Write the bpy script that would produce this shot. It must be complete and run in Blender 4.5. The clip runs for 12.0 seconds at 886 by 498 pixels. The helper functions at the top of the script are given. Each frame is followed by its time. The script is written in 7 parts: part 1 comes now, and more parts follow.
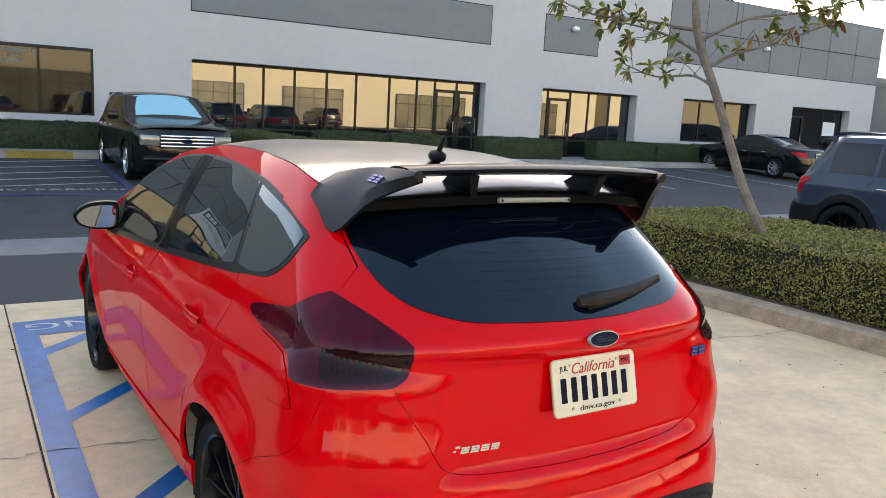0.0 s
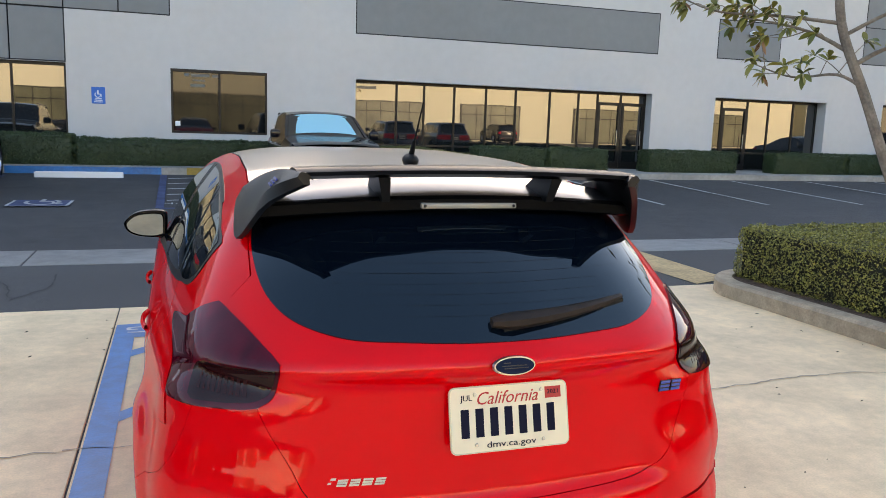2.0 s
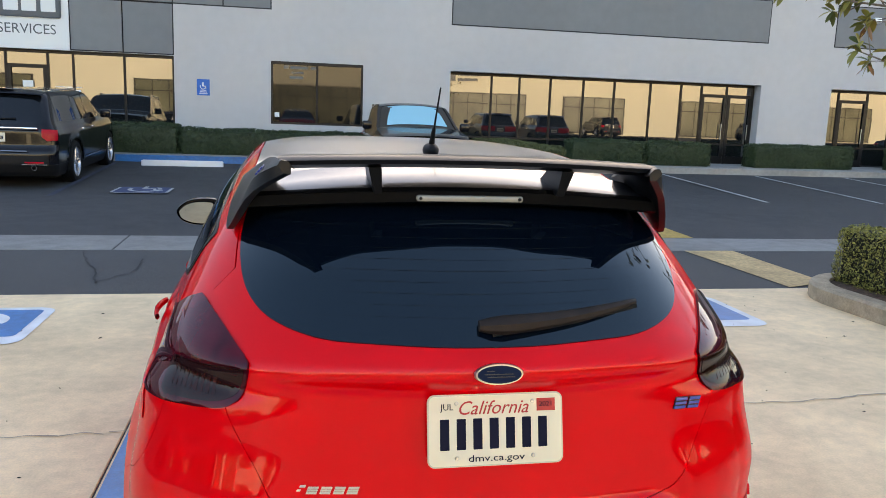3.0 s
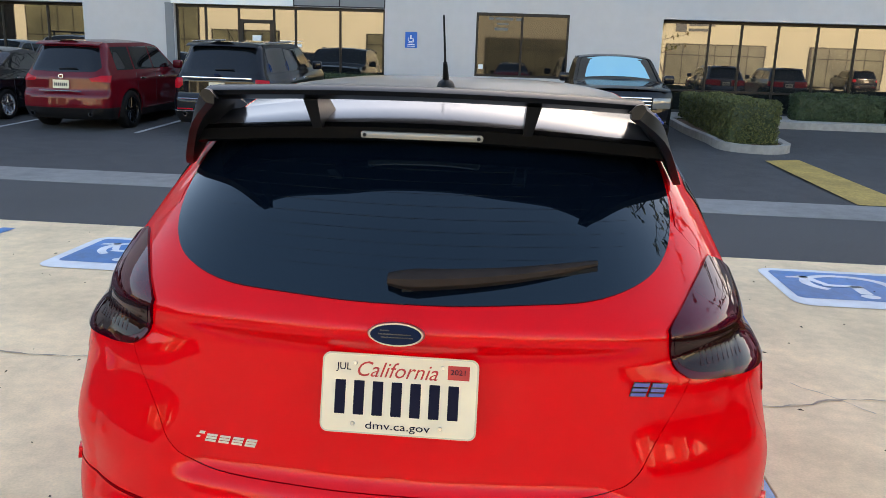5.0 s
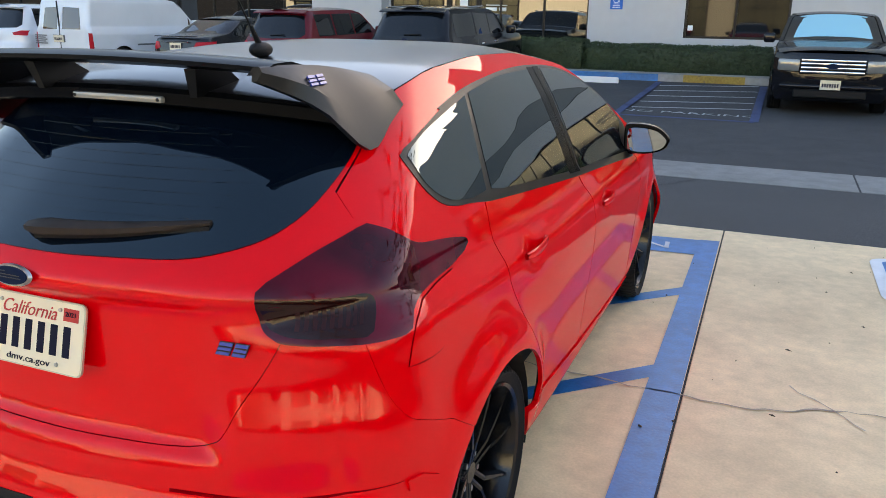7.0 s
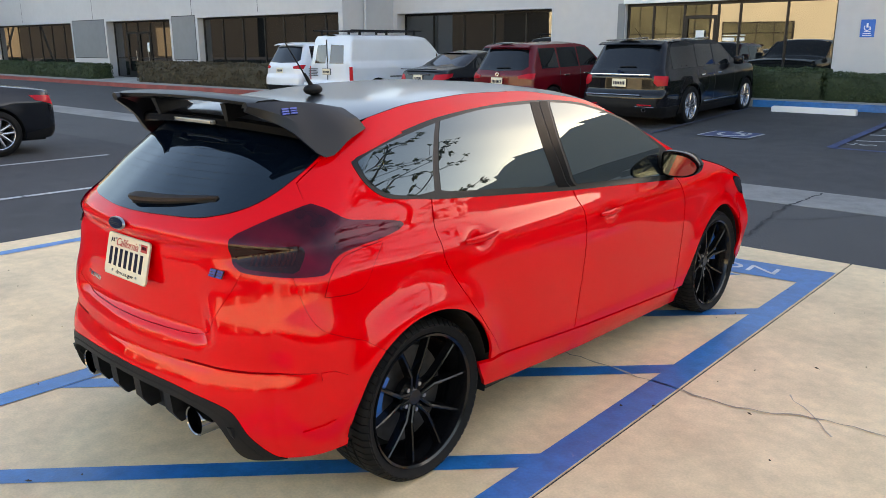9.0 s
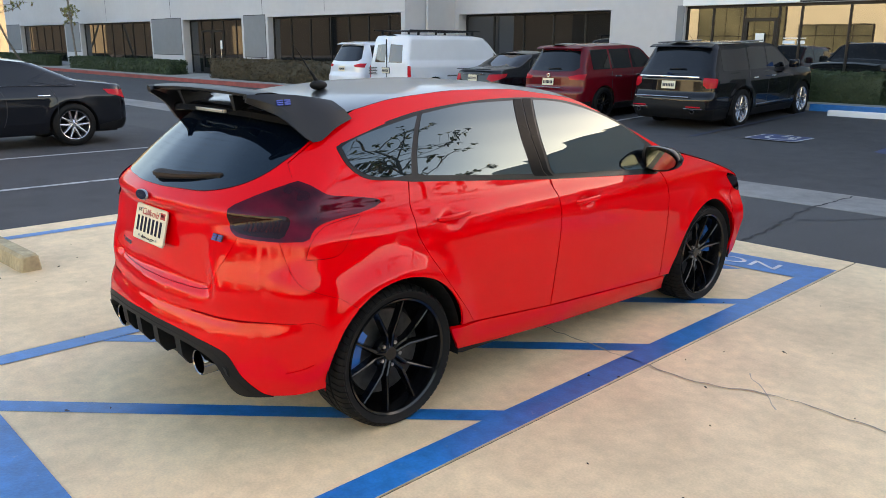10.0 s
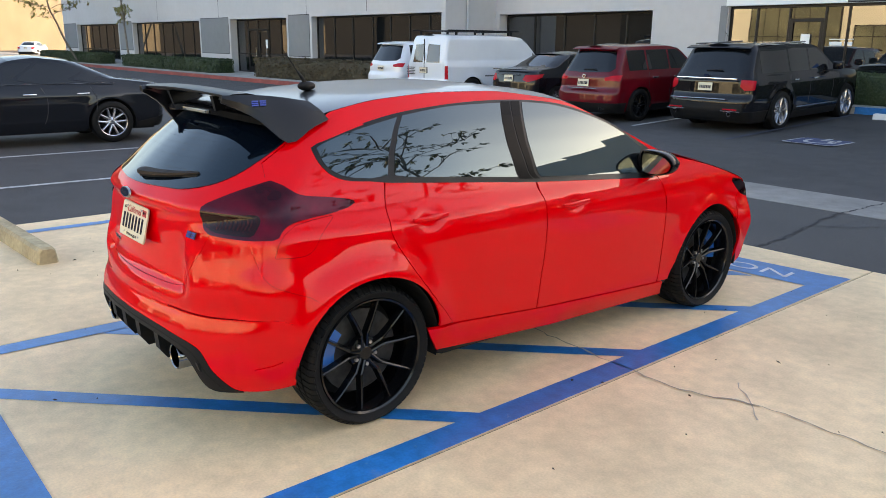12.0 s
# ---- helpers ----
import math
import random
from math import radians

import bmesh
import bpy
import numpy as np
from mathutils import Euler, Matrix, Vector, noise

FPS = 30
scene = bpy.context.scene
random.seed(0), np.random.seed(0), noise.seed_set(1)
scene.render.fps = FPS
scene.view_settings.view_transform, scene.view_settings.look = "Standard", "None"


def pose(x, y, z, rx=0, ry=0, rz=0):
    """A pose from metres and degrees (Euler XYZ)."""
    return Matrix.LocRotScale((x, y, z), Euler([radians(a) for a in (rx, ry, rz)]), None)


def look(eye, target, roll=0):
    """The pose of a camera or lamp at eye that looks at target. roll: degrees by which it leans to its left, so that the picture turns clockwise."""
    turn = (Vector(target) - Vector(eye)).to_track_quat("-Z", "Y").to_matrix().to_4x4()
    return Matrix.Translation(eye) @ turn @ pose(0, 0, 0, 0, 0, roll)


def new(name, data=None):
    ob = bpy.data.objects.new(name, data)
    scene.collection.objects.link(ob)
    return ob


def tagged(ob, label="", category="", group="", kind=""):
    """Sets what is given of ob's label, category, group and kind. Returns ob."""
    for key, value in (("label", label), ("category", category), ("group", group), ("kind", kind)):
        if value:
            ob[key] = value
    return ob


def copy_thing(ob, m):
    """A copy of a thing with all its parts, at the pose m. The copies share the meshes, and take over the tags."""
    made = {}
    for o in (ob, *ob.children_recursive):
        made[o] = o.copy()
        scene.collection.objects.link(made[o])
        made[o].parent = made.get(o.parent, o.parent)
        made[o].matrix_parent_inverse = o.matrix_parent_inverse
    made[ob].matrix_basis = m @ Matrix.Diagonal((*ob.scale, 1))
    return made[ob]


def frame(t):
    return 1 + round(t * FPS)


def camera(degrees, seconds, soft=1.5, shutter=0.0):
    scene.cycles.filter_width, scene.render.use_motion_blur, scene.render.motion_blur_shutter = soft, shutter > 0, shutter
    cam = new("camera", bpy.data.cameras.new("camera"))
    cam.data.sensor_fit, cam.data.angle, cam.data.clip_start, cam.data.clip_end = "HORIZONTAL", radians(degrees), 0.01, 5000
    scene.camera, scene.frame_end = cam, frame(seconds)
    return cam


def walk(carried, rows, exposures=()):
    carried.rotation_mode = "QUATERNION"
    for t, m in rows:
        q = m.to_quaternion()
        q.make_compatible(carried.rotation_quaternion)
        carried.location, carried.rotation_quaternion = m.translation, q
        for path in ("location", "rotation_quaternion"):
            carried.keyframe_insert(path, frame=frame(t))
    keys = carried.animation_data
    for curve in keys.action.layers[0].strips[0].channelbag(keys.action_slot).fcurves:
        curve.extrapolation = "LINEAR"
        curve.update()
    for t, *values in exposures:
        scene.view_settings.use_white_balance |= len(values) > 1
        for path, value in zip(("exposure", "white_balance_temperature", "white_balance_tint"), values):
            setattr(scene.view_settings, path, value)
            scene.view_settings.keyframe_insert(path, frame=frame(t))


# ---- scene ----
cam = camera(58.8, 12.0, 0.7)
PATH = [
    (0, (-1.511, -2.277, 1.616), (-0.46, -0.609, 1.28), 3.1),
    (0.5, (-1.343, -2.352, 1.632), (-0.378, -0.63, 1.308), 2.8),
    (1, (-1.138, -2.387, 1.616), (-0.273, -0.612, 1.301), 2.4),
    (1.5, (-0.905, -2.414, 1.611), (-0.153, -0.587, 1.297), 2.2),
    (2, (-0.751, -2.388, 1.593), (-0.115, -0.519, 1.278), 1.9),
    (2.5, (-0.566, -2.326, 1.592), (-0.048, -0.423, 1.263), 2.0),
    (3, (-0.454, -2.32, 1.587), (-0.065, -0.388, 1.245), 2.1),
    (3.2, (-0.41, -2.318, 1.589), (-0.077, -0.376, 1.241), 2.1),
    (4.8, (0.114, -2.198, 1.536), (-0.013, -0.248, 1.115), 2.0),
    (5, (0.202, -2.148, 1.545), (0.041, -0.21, 1.075), 1.9),
    (5.5, (0.498, -2.055, 1.556), (0.222, -0.145, 1.031), 1.9),
    (6, (0.827, -1.989, 1.57), (0.414, -0.113, 1.013), 1.7),
    (6.5, (1.129, -1.889, 1.569), (0.561, -0.059, 0.998), 1.2),
    (6.7, (1.26, -1.833, 1.563), (0.626, -0.025, 0.991), 1.1),
    (8.3, (2.268, -2.042, 1.657), (1.117, -0.49, 1.142), -0.4),
    (8.5, (2.391, -2.055, 1.658), (1.195, -0.536, 1.148), -0.4),
    (9, (2.74, -2.026, 1.655), (1.451, -0.583, 1.151), -0.1),
    (9.5, (3.047, -2.08, 1.647), (1.69, -0.7, 1.143), 0.1),
    (10, (3.326, -2.085, 1.668), (1.919, -0.757, 1.163), 0.4),
    (10.5, (3.57, -1.991, 1.674), (2.126, -0.703, 1.168), 0.6),
    (11, (3.642, -1.934, 1.682), (2.175, -0.672, 1.176), 0.6),
    (11.5, (3.63, -1.912, 1.685), (2.152, -0.662, 1.18), 0.5),
    (12, (3.539, -1.861, 1.682), (2.056, -0.619, 1.175), 0.6),
]
TONE = [(0, 2.08, 7000, 17), (6.7, 2.10, 6800, 16), (8.3, 2.16, 7250, 17), (12, 2.20, 7250, 17)]
walk(cam, [(t, look(eye, target, roll)) for t, eye, target, roll in PATH], TONE)

# ---- sky and sun: late light, the sun low behind the white building ----
SUN_AZ, SUN_EL = radians(18), radians(13)      # from +y towards +x
world = bpy.data.worlds.new("sky")
scene.world = world
world.use_nodes = True
wn = world.node_tree
wn.nodes.clear()
sky = wn.nodes.new("ShaderNodeTexSky")
sky.sky_type, sky.sun_disc, sky.sun_elevation, sky.sun_rotation = "NISHITA", False, SUN_EL, SUN_AZ
sky.air_density, sky.dust_density, sky.ozone_density = 1.0, 1.8, 1.0
bg = wn.nodes.new("ShaderNodeBackground")
bg.inputs["Strength"].default_value = 0.15
out = wn.nodes.new("ShaderNodeOutputWorld")
wn.links.new(sky.outputs[0], bg.inputs[0])
wn.links.new(bg.outputs[0], out.inputs[0])
sun = new("sun", bpy.data.lights.new("sun", "SUN"))
sun.data.energy, sun.data.angle, sun.data.color = 2.9, radians(0.6), (1.0, 0.87, 0.66)
sun.matrix_world = look((math.sin(SUN_AZ) * 60, math.cos(SUN_AZ) * 60, math.tan(SUN_EL) * 60), (0, 0, 0))

# ---- materials ----
def mat(name, color, rough=0.5, metal=0.0, ior=1.45, coat=0.0, coat_rough=0.03, emit=None, power=1.0):
    m = bpy.data.materials.new(name)
    m.use_nodes = True
    b = m.node_tree.nodes["Principled BSDF"]
    b.inputs["Base Color"].default_value = (*color, 1)
    b.inputs["Roughness"].default_value = rough
    b.inputs["Metallic"].default_value = metal
    b.inputs["IOR"].default_value = ior
    b.inputs["Coat Weight"].default_value = coat
    b.inputs["Coat Roughness"].default_value = coat_rough
    if emit:
        b.inputs["Emission Color"].default_value = (*emit, 1)
        b.inputs["Emission Strength"].default_value = power
    return m


def vary(m, layers, bump=(), rough=()):
    """Adds noise to a material's base colour: layers of (scale, detail, low, high colour factor); bump of (scale, metres)."""
    t = m.node_tree
    b = t.nodes["Principled BSDF"]
    base = tuple(b.inputs["Base Color"].default_value)
    pos = t.nodes.new("ShaderNodeTexCoord").outputs["Object"]
    last = None
    for scale, detail, low, high in layers:
        n = t.nodes.new("ShaderNodeTexNoise")
        n.inputs["Scale"].default_value, n.inputs["Detail"].default_value = scale, detail
        t.links.new(pos, n.inputs["Vector"])
        r = t.nodes.new("ShaderNodeMapRange")
        r.inputs["From Min"].default_value, r.inputs["From Max"].default_value = 0.3, 0.7
        r.inputs["To Min"].default_value, r.inputs["To Max"].default_value = low, high
        t.links.new(n.outputs["Fac"], r.inputs["Value"])
        mix = t.nodes.new("ShaderNodeVectorMath")
        mix.operation = "SCALE"
        if last is None:
            mix.inputs[0].default_value = base[:3]
        else:
            t.links.new(last, mix.inputs[0])
        t.links.new(r.outputs[0], mix.inputs["Scale"])
        last = mix.outputs[0]
    if last is not None:
        t.links.new(last, b.inputs["Base Color"])
    normal = None
    for scale, high in bump:
        n = t.nodes.new("ShaderNodeTexNoise")
        n.inputs["Scale"].default_value, n.inputs["Detail"].default_value = scale, 4
        t.links.new(pos, n.inputs["Vector"])
        u = t.nodes.new("ShaderNodeBump")
        u.inputs["Strength"].default_value, u.inputs["Distance"].default_value = 1.0, high
        t.links.new(n.outputs["Fac"], u.inputs["Height"])
        if normal is not None:
            t.links.new(normal, u.inputs["Normal"])
        normal = u.outputs[0]
    if normal is not None:
        t.links.new(normal, b.inputs["Normal"])
    for scale, low, high in rough:
        n = t.nodes.new("ShaderNodeTexNoise")
        n.inputs["Scale"].default_value, n.inputs["Detail"].default_value = scale, 5
        t.links.new(pos, n.inputs["Vector"])
        r = t.nodes.new("ShaderNodeMapRange")
        r.inputs["To Min"].default_value, r.inputs["To Max"].default_value = low, high
        r.inputs["From Min"].default_value, r.inputs["From Max"].default_value = 0.3, 0.7
        t.links.new(n.outputs["Fac"], r.inputs["Value"])
        t.links.new(r.outputs[0], b.inputs["Roughness"])
    return m


def leafy(name, dark, light):
    m = mat(name, dark, 0.5)
    t = m.node_tree
    b = t.nodes["Principled BSDF"]
    g = t.nodes.new("ShaderNodeNewGeometry")
    mix = t.nodes.new("ShaderNodeMix")
    mix.data_type = "RGBA"
    mix.inputs["A"].default_value, mix.inputs["B"].default_value = (*dark, 1), (*light, 1)
    t.links.new(g.outputs["Random Per Island"], mix.inputs["Factor"])
    t.links.new(mix.outputs["Result"], b.inputs["Base Color"])
    return m


def scuffed(m, under, scale, low, high):
    """Wear in patches: the colour of what lies under shows through where a fine noise is high."""
    t = m.node_tree
    b = t.nodes["Principled BSDF"]
    pos = t.nodes.new("ShaderNodeTexCoord").outputs["Object"]
    fac = None
    for k, (s, d) in enumerate(((scale, 8), (scale * 9, 6))):
        n = t.nodes.new("ShaderNodeTexNoise")
        n.inputs["Scale"].default_value, n.inputs["Detail"].default_value, n.inputs["Roughness"].default_value = s, d, 0.68
        t.links.new(pos, n.inputs["Vector"])
        r = t.nodes.new("ShaderNodeMapRange")
        r.inputs["From Min"].default_value, r.inputs["From Max"].default_value = low + 0.02 * k, high + 0.04 * k
        t.links.new(n.outputs["Fac"], r.inputs["Value"])
        if fac is None:
            fac = r.outputs[0]
        else:
            x = t.nodes.new("ShaderNodeMath")
            x.operation = "MAXIMUM"
            t.links.new(fac, x.inputs[0])
            t.links.new(r.outputs[0], x.inputs[1])
            fac = x.outputs[0]
    mix = t.nodes.new("ShaderNodeMix")
    mix.data_type = "RGBA"
    link = b.inputs["Base Color"].links[0].from_socket
    t.links.new(fac, mix.inputs["Factor"])
    t.links.new(link, mix.inputs["A"])
    mix.inputs["B"].default_value = (*under, 1)
    t.links.new(mix.outputs["Result"], b.inputs["Base Color"])
    return m


ASPHALT = vary(mat("asphalt", (0.050, 0.049, 0.050), 0.85), [(0.25, 5, 0.8, 1.2), (3, 6, 0.85, 1.15), (120, 2, 0.65, 1.4)], [(140, 0.004)])
ASPHALT_NEW = vary(mat("asphalt_strip", (0.062, 0.061, 0.060), 0.85), [(0.4, 5, 0.85, 1.2), (90, 2, 0.7, 1.35)], [(120, 0.004)])
CONCRETE = vary(mat("concrete", (0.82, 0.62, 0.375), 0.65), [(0.5, 6, 0.84, 1.11), (2.6, 7, 0.86, 1.09), (14, 6, 0.91, 1.06), (90, 5, 0.92, 1.06)], [(45, 0.0007)])
KERB_WARM = vary(mat("worn_tan_kerb_concrete", (0.40, 0.32, 0.22), 0.85), [(0.8, 5, 0.75, 1.15), (9, 5, 0.8, 1.15), (60, 3, 0.85, 1.15)], [(50, 0.004)])
GUTTER = vary(mat("gutter_concrete", (0.24, 0.23, 0.215), 0.85), [(0.6, 6, 0.8, 1.15), (5, 6, 0.85, 1.1), (70, 3, 0.9, 1.1)], [(60, 0.002)])
KERB = vary(mat("kerb_concrete", (0.34, 0.32, 0.29), 0.85), [(0.8, 5, 0.8, 1.15), (9, 5, 0.85, 1.1)], [(50, 0.003)])
BLUE = vary(mat("blue_marking_paint", (0.005, 0.150, 0.42), 0.36, ior=1.62), [(1.2, 5, 0.75, 1.25), (14, 5, 0.8, 1.15), (70, 3, 0.9, 1.1)], [(70, 0.001)])
BLUE_WORN = vary(mat("worn_blue_marking_paint", (0.045, 0.065, 0.15), 0.8), [(3, 5, 0.7, 1.25), (30, 5, 0.7, 1.25)], [(90, 0.003)])
WHITE_LINE = vary(mat("white_marking_paint", (0.52, 0.52, 0.52), 0.7), [(2, 5, 0.75, 1.1), (30, 5, 0.7, 1.15)], [(90, 0.002)])
YELLOW_LINE = vary(mat("yellow_marking_paint", (0.42, 0.27, 0.055), 0.75), [(2, 5, 0.8, 1.15), (25, 5, 0.75, 1.15)], [(90, 0.002)])
TAN_STRIP = vary(mat("tan_marking_paint", (0.52, 0.36, 0.17), 0.8), [(2, 5, 0.8, 1.2), (25, 5, 0.75, 1.2)], [(90, 0.003)])
YELLOW_FADED = vary(mat("faded_yellow_marking_paint", (0.44, 0.29, 0.07), 0.8), [(2, 5, 0.8, 1.2), (25, 5, 0.75, 1.2)], [(90, 0.003)])
BLUE_FAINT = vary(mat("faint_blue_marking_paint", (0.048, 0.055, 0.085), 0.8), [(3, 5, 0.7, 1.25), (30, 5, 0.7, 1.25)], [(90, 0.003)])
RED_KERB = vary(mat("red_kerb_paint", (0.33, 0.075, 0.06), 0.7), [(2, 5, 0.75, 1.2), (20, 5, 0.8, 1.1)])
scuffed(BLUE, (0.30, 0.33, 0.40), 2.2, 0.62, 0.80)
scuffed(WHITE_LINE, (0.09, 0.09, 0.09), 5, 0.56, 0.66)
scuffed(YELLOW_LINE, (0.10, 0.095, 0.085), 4, 0.58, 0.70)
scuffed(CONCRETE, (0.50, 0.375, 0.235), 1.3, 0.62, 0.90)
WALL = vary(mat("white_stucco", (0.53, 0.515, 0.51), 0.9), [(0.3, 4, 0.95, 1.03), (4, 5, 0.97, 1.02)], [(160, 0.003)])
GREY_WALL = vary(mat("grey_stucco", (0.215, 0.22, 0.225), 0.9), [(0.3, 4, 0.94, 1.05), (4, 5, 0.96, 1.03)], [(160, 0.003)])
CREAM_WALL = vary(mat("cream_stucco", (0.68, 0.63, 0.45), 0.9), [(0.2, 4, 0.94, 1.04)], [(100, 0.003)])
TAN_WALL = vary(mat("tan_stucco", (0.16, 0.132, 0.088), 0.9), [(0.2, 4, 0.88, 1.08)], [(100, 0.003)])
JOINT = mat("dark_joint", (0.03, 0.03, 0.032), 0.8)
FRAME = mat("bronze_window_frame", (0.022, 0.019, 0.017), 0.4, 0.6)
# lower IOR than GLASS, for the panes that mirror less
GLASS_WEAK = mat("weakly_reflecting_window_glass", (0.008, 0.008, 0.008), 0.03, ior=1.5)
GLASS = vary(mat("tinted_window_glass", (0.010, 0.011, 0.011), 0.015, ior=2.25), [], [(0.6, 0.0007)])
BARK = vary(mat("grey_bark", (0.20, 0.165, 0.13), 0.9), [(6, 5, 0.7, 1.25), (40, 4, 0.8, 1.2)], [(40, 0.006)])
SOIL = vary(mat("bark_mulch_soil", (0.095, 0.058, 0.038), 0.95), [(8, 5, 0.6, 1.5), (50, 4, 0.6, 1.5)], [(40, 0.02)])
LEAF = leafy("hedge_leaves", (0.065, 0.070, 0.014), (0.42, 0.38, 0.085))
# core colour with the shade between the leaves painted in
SHADED_TWIGS = vary(mat("shaded_twigs", (0.020, 0.018, 0.009), 0.9), [(30, 4, 0.6, 1.4)])
LEAF_ISLAND = leafy("dull_green_hedge_leaves", (0.030, 0.040, 0.012), (0.16, 0.17, 0.05))
# shade is put into this darker green, for wall hedges and hedge cores
LEAF_SHADED = leafy("shaded_hedge_leaves", (0.018, 0.034, 0.012), (0.055, 0.085, 0.030))
LEAF_DRY = leafy("brownish_hedge_leaves", (0.035, 0.032, 0.014), (0.12, 0.085, 0.045))
LEAF_TREE = leafy("magnolia_leaves", (0.06, 0.085, 0.016), (0.32, 0.28, 0.06))
LEAF_BROWN = leafy("dry_brown_leaves", (0.14, 0.06, 0.02), (0.30, 0.15, 0.05))
RED = vary(mat("red_car_paint", (0.71, 0.0004, 0.003), 0.5, coat=0.60, coat_rough=0.006, ior=1.03), [(1.5, 3, 0.97, 1.03)])
GLOSS_BLACK = mat("gloss_black_paint", (0.003, 0.003, 0.004), 0.1, ior=1.28)
ROOF_BLACK = vary(mat("black_roof_paint", (0.006, 0.007, 0.009), 0.33, ior=1.5, coat=0.7, coat_rough=0.12), [(2, 3, 0.9, 1.1)])
WING_END = vary(mat("satin_black_wing_end", (0.006, 0.0065, 0.008), 0.38, ior=1.42), [(3, 4, 0.85, 1.15)])
SATIN_BLACK = vary(mat("satin_black_spoiler", (0.005, 0.0055, 0.007), 0.30, ior=1.20), [(3, 4, 0.85, 1.15)])
PLASTIC = vary(mat("black_plastic", (0.007, 0.007, 0.0075), 0.55, ior=1.3), [(6, 4, 0.85, 1.2)], [(400, 0.0004)])
RUBBER = vary(mat("tyre_rubber", (0.0075, 0.0075, 0.0075), 0.6, ior=1.25), [(8, 4, 0.8, 1.25)], [(200, 0.0006)])
UNDER = mat("dark_underbody", (0.006, 0.006, 0.006), 0.9)
CAR_GLASS = mat("dark_tinted_car_glass", (0.006, 0.008, 0.010), 0.008, ior=1.95)
REAR_GLASS = mat("dark_rear_window_glass", (0.0014, 0.0035, 0.0075), 0.01, ior=1.62)
for m_ in (CAR_GLASS, REAR_GLASS):
    m_.node_tree.nodes["Principled BSDF"].inputs["Specular Tint"].default_value = (0.70, 0.92, 1.0, 1)
# noise puts the red glow of the inner reflector into the lens colour
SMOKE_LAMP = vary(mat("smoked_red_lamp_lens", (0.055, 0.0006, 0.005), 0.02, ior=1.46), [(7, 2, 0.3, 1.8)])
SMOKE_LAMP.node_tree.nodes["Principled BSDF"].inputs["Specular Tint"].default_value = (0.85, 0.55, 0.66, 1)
SMOKE_DARK = mat("smoked_dark_lamp_lens", (0.016, 0.002, 0.002), 0.03, ior=1.36)
LAMP_RIB = mat("smoked_lamp_reflector", (0.024, 0.004, 0.004), 0.2, ior=1.34)
PILLAR = mat("satin_black_pillar_film", (0.004, 0.004, 0.0045), 0.25, ior=1.15)
MIRROR = mat("dim_mirror_glass", (0.36, 0.38, 0.38), 0.02, 1.0)
CHROME = mat("chrome", (0.75, 0.75, 0.76), 0.08, 1.0)
DARK_CHROME = mat("dark_polished_chrome", (0.22, 0.22, 0.22), 0.12, 1.0)
STEEL = mat("brushed_steel", (0.42, 0.42, 0.43), 0.28, 1.0)
DISC_STEEL = vary(mat("worn_brake_disc_steel", (0.06, 0.06, 0.06), 0.45, 0.8), [(30, 3, 0.8, 1.2)])
ALLOY = mat("silver_alloy", (0.50, 0.50, 0.52), 0.25, 0.9)
WHEEL_BLACK = mat("gloss_black_wheel", (0.004, 0.004, 0.0045), 0.16, ior=1.45)
CALIPER = mat("blue_brake_caliper", (0.01, 0.13, 0.45), 0.3, coat=0.6)
PLATE_WHITE = vary(mat("licence_plate_enamel", (0.74, 0.66, 0.49), 0.35), [(12, 4, 0.95, 1.03)])
PLATE_RIM = mat("pale_pressed_metal", (0.50, 0.46, 0.36), 0.35, 0.4)
PLATE_INK = mat("navy_plate_ink", (0.006, 0.007, 0.022), 0.6, ior=1.2)
PLATE_RED = mat("red_plate_ink", (0.45, 0.02, 0.02), 0.4)
BADGE_BLUE = mat("dark_blue_badge", (0.006, 0.014, 0.04), 0.35, ior=1.15)
RS_BLUE = mat("blue_badge_paint", (0.03, 0.055, 0.30), 0.3, coat=0.3)
SIGN_WHITE = mat("white_sign_board", (0.78, 0.78, 0.76), 0.5)
SIGN_GREY = mat("dark_grey_sign_print", (0.10, 0.105, 0.11), 0.5)
SIGN_BLUE = mat("blue_sign", (0.012, 0.12, 0.48), 0.45)
SIGN_INK = mat("white_sign_print", (0.8, 0.8, 0.8), 0.5)
CAR_BLACK = mat("black_car_paint", (0.006, 0.006, 0.008), 0.3, coat=0.7, ior=1.1)
CAR_NAVY = mat("slate_blue_car_paint", (0.034, 0.050, 0.075), 0.35, 0.0, coat=0.9, ior=1.1)
CAR_DARK = mat("dark_grey_car_paint", (0.008, 0.009, 0.012), 0.3, 0.0, coat=0.8, ior=1.1)
CAR_MAROON = mat("deep_red_car_paint", (0.115, 0.003, 0.008), 0.4, 0.0, coat=0.7, ior=1.1)
CAR_WHITE = vary(mat("white_car_paint", (0.70, 0.72, 0.75), 0.3, coat=0.8), [(1.5, 4, 0.95, 1.03)])
RED_LAMP = mat("red_lamp_lens", (0.45, 0.008, 0.018), 0.15, ior=1.15, coat=0.25)
CLEAR_LAMP = mat("clear_lamp_lens", (0.24, 0.235, 0.215), 0.08, 0.3, coat=1.0)
SUNSHADE = mat("light_blue_sunshade", (0.28, 0.58, 0.68), 0.4)
DARK_GLASS = mat("car_side_glass", (0.005, 0.006, 0.007), 0.02, ior=1.5)
# olive base colour paints what the opposite panes would mirror
OLIVE_GLASS = vary(mat("olive_glass_reflection", (0.14, 0.135, 0.075), 0.3), [(0.5, 3, 0.6, 1.3)])
WHEELSTOP = vary(mat("worn_wheel_stop_concrete", (0.40, 0.33, 0.20), 0.85), [(4, 5, 0.7, 1.15), (30, 4, 0.8, 1.1)], [(50, 0.004)])
